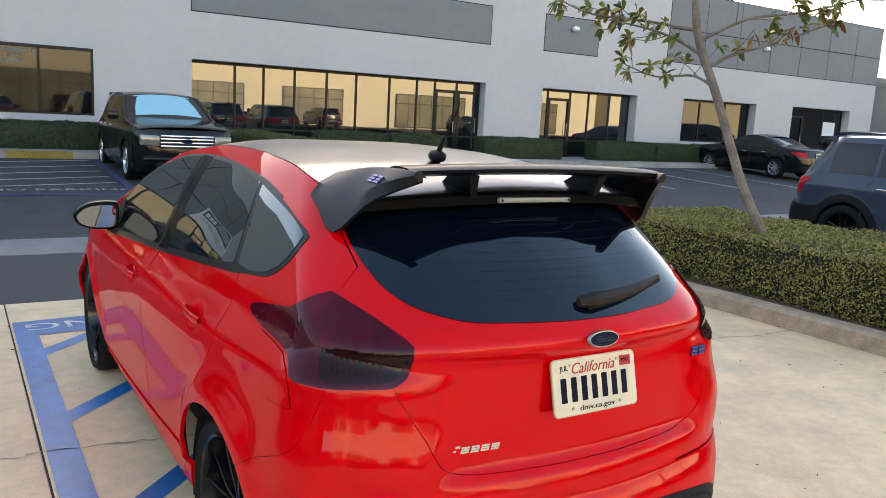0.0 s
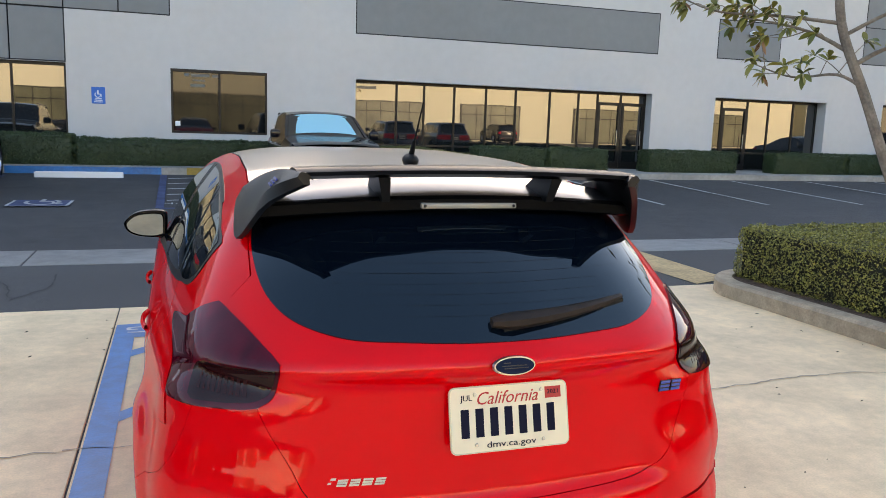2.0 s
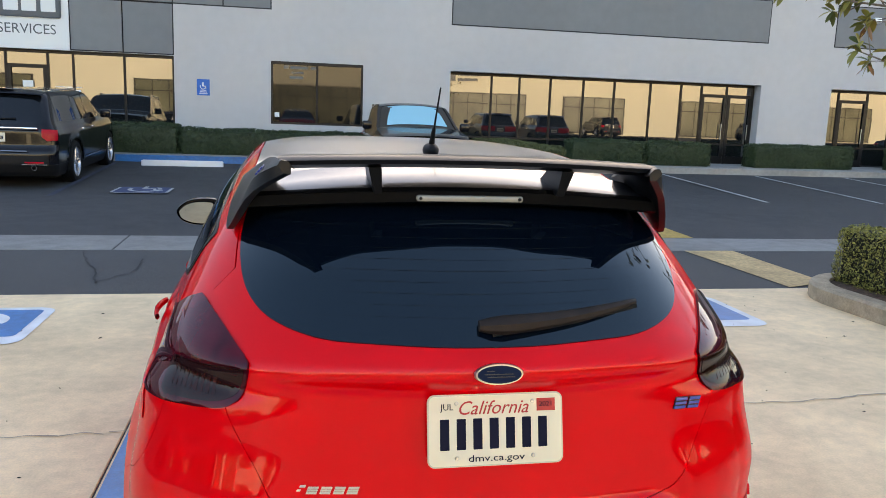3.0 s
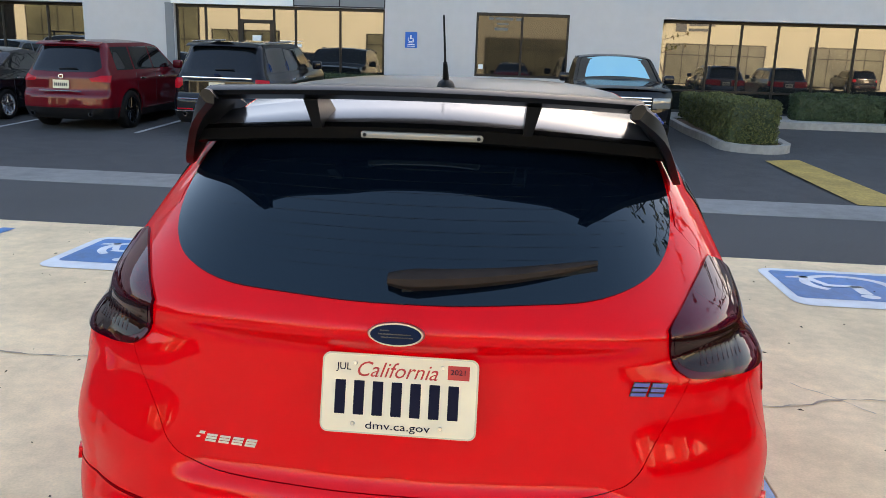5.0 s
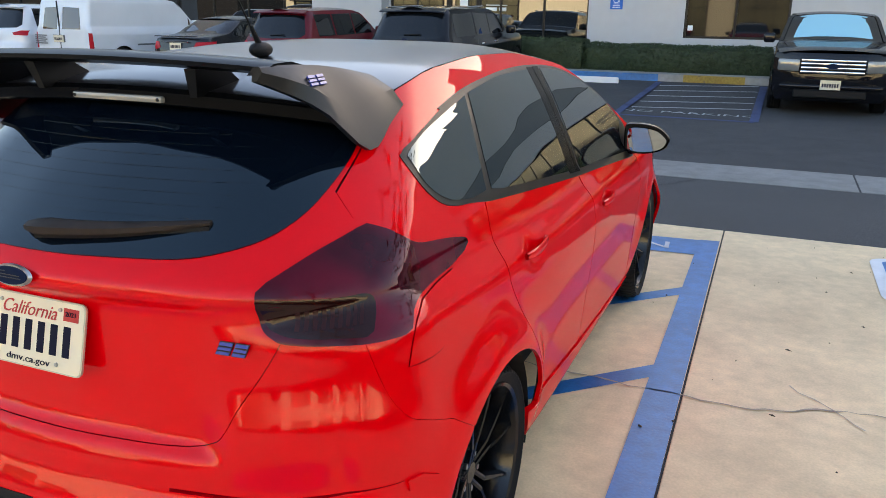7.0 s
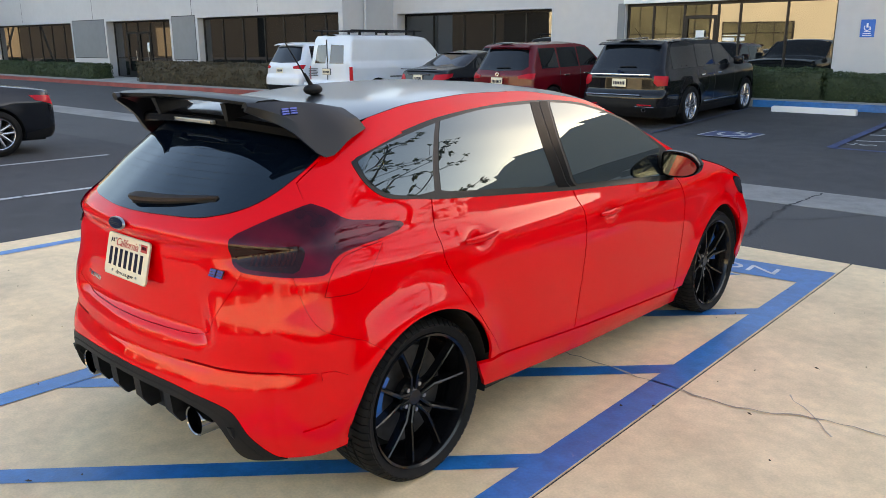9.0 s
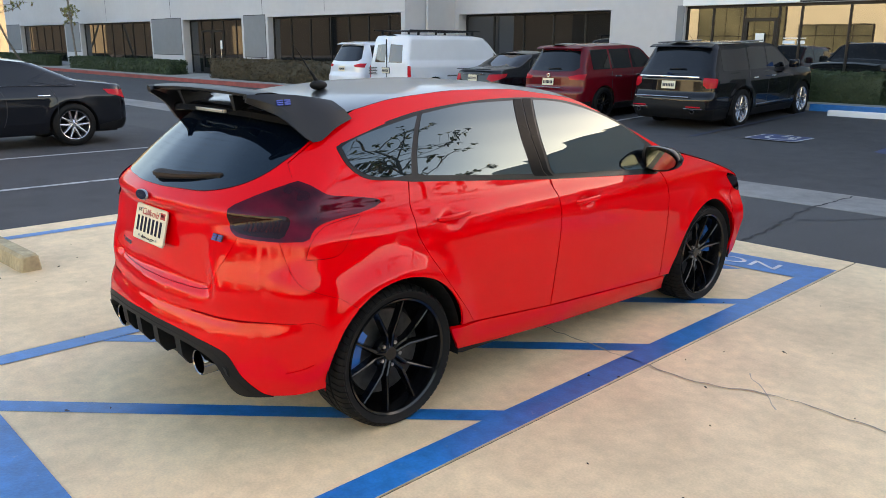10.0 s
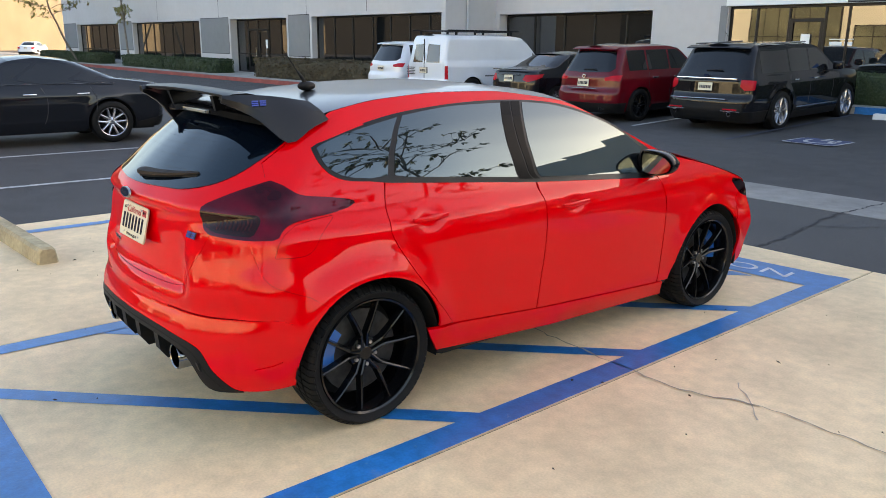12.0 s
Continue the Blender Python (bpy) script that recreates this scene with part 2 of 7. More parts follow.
CRACK = mat("dirt_filled_crack", (0.37, 0.305, 0.235), 0.95)
TAR = mat("tar_crack", (0.022, 0.022, 0.023), 0.8)
TRIM = vary(mat("dark_grey_window_trim", (0.006, 0.006, 0.0065), 0.35, ior=1.35), [(5, 4, 0.85, 1.15)])

# ---- mesh helpers ----
def mesh(name, verts, faces, material, parent=None, label="", smooth=False):
    me = bpy.data.meshes.new(name)
    me.from_pydata([tuple(v) for v in verts], [], faces)
    me.materials.append(material)
    if smooth:
        me.polygons.foreach_set("use_smooth", [True] * len(me.polygons))
    me.update()
    ob = new(name, me)
    if parent is not None:
        ob.parent = parent
    if label:
        ob["label"] = label
    return ob


def part(name, bm, material, parent, label="", smooth=False, m=None):
    me = bpy.data.meshes.new(name)
    if m is not None:
        bm.transform(m)
    bmesh.ops.recalc_face_normals(bm, faces=bm.faces)
    bm.to_mesh(me)
    bm.free()
    me.materials.append(material)
    if smooth:
        me.polygons.foreach_set("use_smooth", [True] * len(me.polygons))
        me.set_sharp_from_angle(angle=radians(40))
    ob = new(name, me)
    if parent is not None:
        ob.parent = parent
    if label:
        ob["label"] = label
    return ob


def block(x0, x1, y0, y1, z0, z1, bevel=0.0, seg=1, bm=None):
    bm = bm or bmesh.new()
    made = bmesh.ops.create_cube(bm, size=1.0)["verts"]
    bmesh.ops.transform(bm, verts=made, matrix=Matrix.Translation(((x0 + x1) / 2, (y0 + y1) / 2, (z0 + z1) / 2)) @ Matrix.Diagonal((x1 - x0, y1 - y0, z1 - z0, 1)))
    if bevel:
        edges = list({e for v in made for e in v.link_edges})
        bmesh.ops.bevel(bm, geom=edges, offset=bevel, segments=seg, affect="EDGES", profile=0.5)
    return bm


def rod(a, b, r0, r1=None, seg=12, bm=None):
    """A round bar from a to b."""
    bm = bm or bmesh.new()
    a, b = Vector(a), Vector(b)
    turn = (b - a).to_track_quat("Z", "Y").to_matrix().to_4x4()
    bmesh.ops.create_cone(bm, cap_ends=True, segments=seg, radius1=r0, radius2=r0 if r1 is None else r1, depth=(b - a).length,
                          matrix=Matrix.Translation((a + b) / 2) @ turn)
    return bm


def lathe(profile, seg=48, bm=None):
    """Turns a profile of (radius, offset along x) round the x axis."""
    bm = bm or bmesh.new()
    rings = []
    for k in range(seg):
        a = 2 * math.pi * k / seg
        rings.append([bm.verts.new((h, r * math.cos(a), r * math.sin(a))) for r, h in profile])
    for k in range(seg):
        p, q = rings[k], rings[(k + 1) % seg]
        for i in range(len(profile) - 1):
            bm.faces.new((p[i], p[i + 1], q[i + 1], q[i]))
    return bm


def empty(name, x=0.0, y=0.0, z=0.0, rz=0.0):
    ob = new(name)
    ob.matrix_world = pose(x, y, z, 0, 0, rz)
    return ob


def flat(name, outline, z, material, parent=None, label=""):
    """A thin painted patch on the ground, following its rise."""
    v = [(x, y, rise(x, y) + z) for x, y in outline]
    return mesh(name, v, [tuple(range(len(v)))], material, parent, label)


def strip(a, b, width):
    (ax, ay), (bx, by) = a, b
    d = Vector((bx - ax, by - ay)).normalized() * width / 2
    return [(ax - d.y, ay + d.x), (ax + d.y, ay - d.x), (bx + d.y, by - d.x), (bx - d.y, by + d.x)]


def words(text, size, m, material, parent, name="lettering", thick=0.0006, stretch=1.0, slant=0.0):
    cu = bpy.data.curves.new(name, "FONT")
    cu.body, cu.size, cu.extrude, cu.align_x, cu.align_y = text, size, thick, "CENTER", "CENTER"
    cu.resolution_u, cu.shear = 3, slant
    tmp = bpy.data.objects.new(name, cu)
    scene.collection.objects.link(tmp)
    me = bpy.data.meshes.new_from_object(tmp)
    bpy.data.objects.remove(tmp)
    me.transform(m @ Matrix.Diagonal((stretch, 1, 1, 1)))
    me.materials.clear()
    me.materials.append(material)
    ob = new(name, me)
    ob.parent = parent
    return ob


# ---- ground ----
FACADE = 18.75


def rise(x, y):
    """The asphalt climbs gently towards the white building."""
    k = min(1.0, max(0.0, (y - 9.0) / 8.0))
    far = min(1.0, max(0.0, (x + 24.0) / 12.0))
    return 0.24 * k * k * far


def sheet(name, xs, ys, z, material, label, category):
    v = [(x, y, rise(x, y) + z) for y in ys for x in xs]
    n = len(xs)
    f = [(j * n + i, j * n + i + 1, (j + 1) * n + i + 1, (j + 1) * n + i) for j in range(len(ys) - 1) for i in range(n - 1)]
    return tagged(mesh(name, v, f, material, None, "", True), label, category, kind="structure")


far_steps = [-900, -300, -120, -70]
sheet("ground", far_steps + [-50 + 2 * i for i in range(51)] + [70, 120, 300, 900], [-900, -300, -120, -60, -30, 0, 4, 8] + [9 + 0.5 * i for i in range(17)] + [18, 22, 40, 90, 300, 900],
      0, ASPHALT, "dark grey asphalt of the parking lot", "ground")

# concrete pads of the near parking row, slab by slab
pad = tagged(empty("concrete_pad"), "pale tan concrete parking pad with saw-cut joints and cracks", "pavement", kind="structure")
PX, PY = [-4.45, -1.222, 1.262, 4.6], [-11.0, -6.4, -1.72, 4.42]
for i in range(3):
    for j in range(3):
        bm = block(PX[i] + 0.005, PX[i + 1] - 0.005, PY[j] + 0.005, PY[j + 1] - 0.005, -0.2, 0.012, 0.004)
        for v in bm.verts:  # one joint runs slightly askew
            if abs(v.co.x - PX[2]) < 0.02 and v.co.y > 0:
                v.co.x -= 0.062
        part("slab", bm, CONCRETE, pad)
part("joint_filler", block(-4.445, 4.595, -10.99, 4.41, -0.2, 0.004), JOINT, pad, "dark joint filler")
pad2 = tagged(empty("concrete_pad"), "pale tan concrete pad behind the planter", "pavement", kind="structure")
part("slab", block(4.6, 30, -11, 0.3, -0.2, 0.010, 0.004), CONCRETE, pad2)
# long concrete gutter across the lane
gut = tagged(empty("gutter"), "grey concrete drainage gutter crossing the asphalt lane", "gutter", kind="structure")
for k in range(-9, 10):
    part("slab", block(k * 4.6 - 2.29, k * 4.6 + 2.29, 6.52, 7.48, -0.2, 0.008, 0.003), GUTTER, gut)
tagged(mesh("asphalt_strip", [(-44, 4.43, 0.003), (44, 4.43, 0.003), (44, 6.515, 0.003), (-44, 6.515, 0.003)], [(0, 1, 2, 3)], ASPHALT_NEW),
       "slightly lighter patched asphalt strip beside the concrete", "road", kind="structure")


def crack(points, width, material, z, name, label, seed):
    rnd = random.Random(seed)
    v, f = [], []
    fine = []
    for (ax, ay), (bx, by) in zip(points, points[1:]):
        n = max(2, int(math.hypot(bx - ax, by - ay) / 0.05))
        fine += [(ax + (bx - ax) * k / n, ay + (by - ay) * k / n) for k in range(n)]
    fine.append(points[-1])
    off = 0.0
    for k, (x, y) in enumerate(fine):
        a, b = fine[max(0, k - 1)], fine[min(len(fine) - 1, k + 1)]
        d = Vector((b[0] - a[0], b[1] - a[1])).normalized()
        off = off * 0.75 + rnd.uniform(-0.018, 0.018)
        w = width * rnd.uniform(0.25, 1.0) / 2
        v += [(x - d.y * (off + w), y + d.x * (off + w), z + rise(x, y)), (x - d.y * (off - w), y + d.x * (off - w), z + rise(x, y))]
        if k:
            f.append((2 * k - 2, 2 * k - 1, 2 * k + 1, 2 * k))
    return tagged(mesh(name, v, f, material), label, "crack", kind="structure")


# ---- painted markings ----
def marking(name, outline, material, label, z=0.016):
    return tagged(flat(name, outline, z, material), label, "road marking", kind="structure")


BL, BB = -1.205, -1.30
aisle = tagged(empty("access_aisle_marking"), "bright blue painted access aisle border with diagonal stripes on concrete", "road marking", kind="structure")
for name, o in (("border_line", [(BL, BB), (BL + 0.138, BB), (BL + 0.138, 3.84), (BL, 3.83)]), ("border_line", [(1.10, BB), (1.259, BB), (1.192, 4.06), (1.052, 4.04)]),
                ("top_band", [(BL + 0.138, 3.45), (1.058, 3.63), (1.055, 4.03), (BL + 0.138, 3.84)]),
                ("bottom_band", [(BL - 0.005, BB - 0.34), (1.258, BB - 0.34), (1.254, BB), (BL - 0.005, BB)])):
    flat(name, o, 0.0165, BLUE, aisle)
xl, xr = BL + 0.138, 1.09
for c in (-1.98, -0.725, 0.525, 1.745, 2.95, 4.12):
    pts = []
    for e in (c - 0.075, c + 0.075):
        pts.append((max(xl, BB - e), min(xr, 3.56 - e), e))
    (a0, b0, e0), (a1, b1, e1) = pts
    if a0 < b0 and a1 < b1:
        flat("stripe", [(a0, a0 + e0), (b0, b0 + e0), (b1, b1 + e1), (a1, a1 + e1)], 0.0145, BLUE, aisle)
words("NO PARKING", 0.24, pose(-0.13, 3.73, 0.019, 0, 0, 184), vary(mat("worn_white_stencil_paint", (0.66, 0.66, 0.66), 0.7), [(6, 6, 0.7, 1.1)]), aisle, stretch=1.4)


def accessible(x, y, w, h, board, ink, z, turn=0, border=0.05, wide=0.0):
    """A square with the wheelchair symbol, lying on the ground."""
    ob = tagged(empty("accessible_parking_symbol", x, y, rise(x, y), turn), "painted blue square with a white wheelchair symbol on the ground", "road marking", kind="structure")
    def patch(o, mm, zz, name):
        mesh(name, [(a, b, zz) for a, b in o], [tuple(range(len(o)))], mm, ob)
    def corners(w, h, r, cy=0.0):
        """A rounded rectangle."""
        return [(sx * (w / 2 - r) + r * math.cos(radians(a0 + 30 * k)), cy + sy * (h / 2 - r) + r * math.sin(radians(a0 + 30 * k)))
                for sx, sy, a0 in ((1, 1, 0), (-1, 1, 90), (-1, -1, 180), (1, -1, 270)) for k in range(4)]
    patch(corners(w, h, 0.12), ink, z, "white_border")
    cy, h = -wide / 2, h - 2 * border - wide
    w -= 2 * border
    patch(corners(w, h, 0.05, cy), board, z + 0.002, "blue_field")
    w, h = 1.1 * w, 1.1 * h
    v, f = [], []
    for k in range(25):
        a = radians(-200 + 250 * k / 24)
        for r in (0.26, 0.34):
            v.append((math.cos(a) * r * w * 0.9 + 0.02, math.sin(a) * r * h * 0.9 - 0.06 * h + cy, z + 0.004))
        if k:
            f.append((2 * k - 2, 2 * k - 1, 2 * k + 1, 2 * k))
    mesh("wheel_arc", v, f, ink, ob)
    for o in ([(-0.05, 0.0), (0.03, 0.0), (0.03, 0.26), (-0.05, 0.26)], [(-0.05, -0.02), (0.2, -0.02), (0.2, 0.05), (-0.05, 0.05)],
              [(0.15, -0.02), (0.21, -0.02), (0.30, -0.28), (0.23, -0.28)], [(0.23, -0.28), (0.38, -0.24), (0.38, -0.19), (0.23, -0.22)]):
        patch([(a * w, b * h + cy) for a, b in o], ink, z + 0.005, "symbol_limb")
    n = 16
    patch([(-0.01 * w + 0.06 * w * math.cos(2 * math.pi * k / n), cy + 0.33 * h + 0.06 * h * math.sin(2 * math.pi * k / n)) for k in range(n)], ink, z + 0.005, "symbol_head")
    return ob


SYMBOL_WHITE = vary(mat("white_symbol_paint", (0.72, 0.73, 0.74), 0.7), [(5, 5, 0.82, 1.06)])
accessible(2.75, 3.60, 1.17, 0.99, BLUE, SYMBOL_WHITE, 0.0165, 180, 0.075, 0.10)
accessible(-2.66, 3.48, 1.0, 0.97, BLUE, SYMBOL_WHITE, 0.0165, 180, 0.075, 0.10)
accessible(-2.95, 12.45, 0.95, 1.35, BLUE_WORN, WHITE_LINE, 0.006)
marking("stall_line", [(-4.12, -3.5), (-4.0, -3.5), (-4.0, 4.1), (-4.12, 4.1)], BLUE, "thin blue parking stall line on concrete")
# far bays before the building
for x in (9.05, 11.75, 14.45, 17.15, 19.85, 22.5, -6.72 - 2.7, -6.72, -12.1):
    marking("stall_line", strip((x, 11.9), (x, 16.6), 0.10), WHITE_LINE, "faded white parking stall line on asphalt", 0.006)
for x, y0, y1 in ((-9.5, -6.0, 3.6), (-6.8, -6.0, 2.4)):
    marking("stall_line", strip((x, y0), (x + 0.25, y1), 0.10), WHITE_LINE, "white parking stall line on asphalt", 0.006)
marking("stall_line", strip((-4.25, 11.4), (-4.25, 16.5), 0.10), BLUE_FAINT, "worn blue parking stall line on asphalt", 0.006)
hatch = tagged(empty("hatched_aisle_marking"), "worn blue bordered access aisle with white hatch lines on asphalt", "road marking", kind="structure")
for o in (strip((-1.05, 11.6), (-1.05, 16.6), 0.14), strip((1.15, 11.6), (1.15, 16.6), 0.14), strip((-1.05, 11.6), (1.15, 11.6), 0.14)):
    flat("border_line", o, 0.006, BLUE_WORN, hatch)
for k in range(5):
    y = 12.7 + 0.85 * k
    flat("hatch_line", strip((-0.95, y - 0.05), (1.05, y + 0.45), 0.09), 0.006, WHITE_LINE, hatch)
words("NO PARKING", 0.36, pose(0.05, 12.2, rise(0, 12.2) + 0.009), WHITE_LINE, hatch, stretch=1.05)
marking("tan_strip", [(4.35, 7.50), (5.03, 7.50), (5.15, 11.95), (4.50, 11.65)], YELLOW_FADED, "faded yellow painted strip crossing the asphalt lane", 0.012)
marking("tan_strip", [(4.42, 4.46), (4.98, 4.66), (5.02, 6.50), (4.36, 6.50)], TAN_STRIP, "faded tan painted strip crossing the asphalt lane", 0.012)


# ---- kerbs, pavement, planters ----
def kerb_path(name, path, width, top, material, label, z0=-0.1):
    """A kerb stone running along a path, with a rounded top edge."""
    v, f = [], []
    prof = [(-width / 2, z0), (-width / 2, top - 0.025), (-width / 2 + 0.025, top), (width / 2, top), (width / 2, z0)]
    for k, (x, y) in enumerate(path):
        a, b = path[max(0, k - 1)], path[min(len(path) - 1, k + 1)]
        d = Vector((b[0] - a[0], b[1] - a[1])).normalized()
        for o, z in prof:
            v.append((x - d.y * -o, y + d.x * -o, z + rise(x, y)))
        if k:
            p = len(prof)
            for i in range(p - 1):
                f.append(((k - 1) * p + i, (k - 1) * p + i + 1, k * p + i + 1, k * p + i))
    n = len(prof)
    f += [tuple(range(n)), tuple(range(len(v) - n, len(v)))]
    return tagged(mesh(name, v, f, material, None, "", False), label, "kerb", kind="structure")


KY = 16.85
def row(x0, x1, y):
    n = max(1, int(abs(x1 - x0) / 2))
    return [(x0 + (x1 - x0) * k / n, y) for k in range(n + 1)]


kerb_path("kerb", row(-4.3, -17.5, KY)[::-1], 0.16, 0.15, KERB, "grey concrete kerb along the far pavement")
kerb_path("kerb", row(-4.3, -1.1, KY), 0.16, 0.15, BLUE, "blue painted concrete kerb at the accessible bay")
kerb_path("kerb", row(-1.1, -0.55, KY), 0.16, 0.15, KERB, "grey concrete kerb along the far pavement")
kerb_path("kerb", row(-0.55, 0.75, KY), 0.16, 0.15, YELLOW_LINE, "yellow painted concrete kerb at the access aisle")
kerb_path("kerb", row(0.75, 3.85, KY), 0.16, 0.15, KERB, "grey concrete kerb along the far pavement")
kerb_path("kerb", row(5.5, 60, KY), 0.16, 0.15, KERB, "grey concrete kerb along the far pavement")
xs = [-17.5 + 3 * k for k in range(27)]
sheet("pavement", xs, [KY + 0.06, FACADE + 0.5], 0.148, KERB, "grey concrete pavement in front of the building", "pavement")
kerb_path("kerb", [(-120, 13.6), (-60, 13.6), (-30, 13.6), (-19.5, 13.7), (-18.0, 14.4), (-17.5, 15.5), (-17.5, 16.9)], 0.16, 0.15, RED_KERB, "faded red painted kerb of the far pavement")
mesh_pv = mesh("pavement", [(-120, 13.65, 0.148), (-19.5, 13.75, 0.148), (-18.1, 14.4, 0.148), (-17.5, 15.5, 0.148), (-17.5, 17.0, 0.2), (-17.5, 19, 0.2), (-120, 19, 0.148)], [tuple(range(7))], KERB)
tagged(mesh_pv, "grey concrete pavement below the far wing", "pavement", kind="structure")


def arc(cx, cy, r, a0, a1, n=8):
    return [(cx + r * math.cos(radians(a0 + (a1 - a0) * k / n)), cy + r * math.sin(radians(a0 + (a1 - a0) * k / n))) for k in range(n + 1)]


# island beside the parked crossover
ISL = [(3.86, 16.9), (3.95, 15.2), (4.10, 14.0)] + arc(4.72, 13.25, 0.60, 185, 350, 9) + [(5.40, 14.4), (5.50, 16.9)]
kerb_path("kerb", ISL, 0.16, 0.15, KERB, "grey concrete kerb round the hedge island")
mesh_is = mesh("soil", [(x, y, rise(x, y) + 0.12) for x, y in ISL], [tuple(range(len(ISL)))], SOIL)
tagged(mesh_is, "dark mulch soil of the hedge island", "soil", kind="structure")
# planter on the near side
PLA = [(4.50, -11.0), (4.46, -4.0), (4.44, 0.0), (4.38, 3.3)] + arc(5.02, 3.75, 0.66, 180, 95, 7) + [(5.6, 4.55), (6.6, 4.6)]
kerb_path("kerb", PLA, 0.17, 0.16, KERB_WARM, "worn pale concrete kerb round the near planter")
v = [(x, y, 0.13) for x, y in PLA] + [(7.2, 4.4, 0.13), (7.2, -11, 0.13)]
tagged(mesh("soil", v, [tuple(range(len(v)))], SOIL), "brown mulch soil of the near planter", "soil", kind="structure")
kerb_path("kerb", [(6.6, 4.6), (7.2, 4.3), (7.3, 0.0), (7.3, -11)], 0.17, 0.16, KERB_WARM, "worn pale concrete kerb round the near planter")


def wheel_stop(x, y, z, length, turn, material, label):
    bm = bmesh.new()
    prof = [(-0.08, 0), (-0.065, 0.10), (-0.045, 0.125), (0.045, 0.125), (0.065, 0.10), (0.08, 0)]
    ends = []
    for sx in (-length / 2, -length / 2 + 0.03, length / 2 - 0.03, length / 2):
        k = 0.8 if abs(sx) == length / 2 else 1
        ends.append([bm.verts.new((sx, a * k, b * (0.9 if k < 1 else 1))) for a, b in prof])
    for p, q in zip(ends, ends[1:]):
        for i in range(5):
            bm.faces.new((p[i], p[i + 1], q[i + 1], q[i]))
    bm.faces.new(ends[0]), bm.faces.new(ends[-1])
    ob = part("wheel_stop", bm, material, None)
    ob.matrix_world = pose(x, y, z, 0, 0, turn)
    return tagged(ob, label, "wheel stop")


wheel_stop(-3.72, -0.50, 0.012, 1.75, 3, WHEELSTOP, "worn yellowish concrete wheel stop on the concrete pad")
wheel_stop(-2.75, 16.15, rise(-3, 16.15), 1.75, 0, SIGN_WHITE, "pale concrete wheel stop before the blue kerb")


# ---- the white building ----
def wall(name, x0, x1, z0, z1, y, thick, holes, material, label, top=False):
    """A wall facing -y with rectangular openings, cut into solid cells."""
    xs = sorted({x0, x1, *[h[0] for h in holes], *[h[1] for h in holes]})
    zs = sorted({z0, z1, *[h[2] for h in holes], *[h[3] for h in holes]})
    nx, nz = len(xs) - 1, len(zs) - 1
    solid = lambda i, j: 0 <= i < nx and 0 <= j < nz and not any(h[0] <= xs[i] and xs[i + 1] <= h[1] and h[2] <= zs[j] and zs[j + 1] <= h[3] for h in holes)
    bm = bmesh.new()
    V = {(i, j, k): bm.verts.new((xs[i], y + thick * k, zs[j])) for i in range(nx + 1) for j in range(nz + 1) for k in (0, 1)}
    for i in range(nx):
        for j in range(nz):
            if not solid(i, j):
                continue
            bm.faces.new([V[i, j, 0], V[i + 1, j, 0], V[i + 1, j + 1, 0], V[i, j + 1, 0]])
            bm.faces.new([V[i, j, 1], V[i, j + 1, 1], V[i + 1, j + 1, 1], V[i + 1, j, 1]])
            if not solid(i - 1, j):
                bm.faces.new([V[i, j, 0], V[i, j + 1, 0], V[i, j + 1, 1], V[i, j, 1]])
            if not solid(i + 1, j):
                bm.faces.new([V[i + 1, j, 0], V[i + 1, j, 1], V[i + 1, j + 1, 1], V[i + 1, j + 1, 0]])
            if not solid(i, j - 1):
                bm.faces.new([V[i, j, 0], V[i, j, 1], V[i + 1, j, 1], V[i + 1, j, 0]])
            if not solid(i, j + 1):
                bm.faces.new([V[i, j + 1, 0], V[i + 1, j + 1, 0], V[i + 1, j + 1, 1], V[i, j + 1, 1]])
    for v in [v for v in bm.verts if not v.link_faces]:
        bm.verts.remove(v)
    return tagged(part(name, bm, material, None), label, "wall", kind="structure")


def window(name, x0, x1, z0, z1, y, bars, rails=(), label="", door=None, glass=GLASS):
    """Dark reflecting glazing in bronze frames: bars at x, rails at z."""
    ob = tagged(empty(name, 0, 0, 0), label or "dark reflecting storefront window in bronze frames", "window", kind="structure")
    w = 0.055
    edges = [x0 + w / 2] + list(bars) + [x1 - w / 2]
    part("sill_rail", block(x0, x1, y - 0.03, y + 0.05, z0, z0 + w, 0.006), FRAME, ob)
    part("head_rail", block(x0, x1, y - 0.03, y + 0.05, z1 - w * 1.4, z1, 0.006), FRAME, ob)
    for e in edges:
        part("mullion", block(e - w / 2, e + w / 2, y - 0.035, y + 0.05, z0 + w, z1 - w * 1.4, 0.006), FRAME, ob)
    for r in rails:
        part("rail", block(x0 + w, x1 - w, y - 0.028, y + 0.04, r - 0.03, r + 0.03, 0.005), FRAME, ob)
    for a, b in zip(edges, edges[1:]):
        part("pane", block(a + w / 2, b - w / 2, y, y + 0.012, z0 + w, z1 - w * 1.4), glass, ob, "dark mirror-like tinted glass")
    if door:
        for a, b in door:
            part("door_frame", block(a, b, y - 0.045, y - 0.02, z0 + w, z0 + w + 0.25, 0.006), FRAME, ob)
            part("door_frame", block(a, b, y - 0.045, y - 0.02, z0 + 2.0, z0 + 2.09, 0.006), FRAME, ob)
            for s in (a, b - 0.09):
                part("door_stile", block(s, s + 0.09, y - 0.047, y - 0.018, z0 + w, z0 + 2.09, 0.006), FRAME, ob)
            part("handle", rod((b - 0.13, y - 0.09, z0 + 0.8), (b - 0.13, y - 0.09, z0 + 1.25), 0.014), STEEL, ob)
    return ob


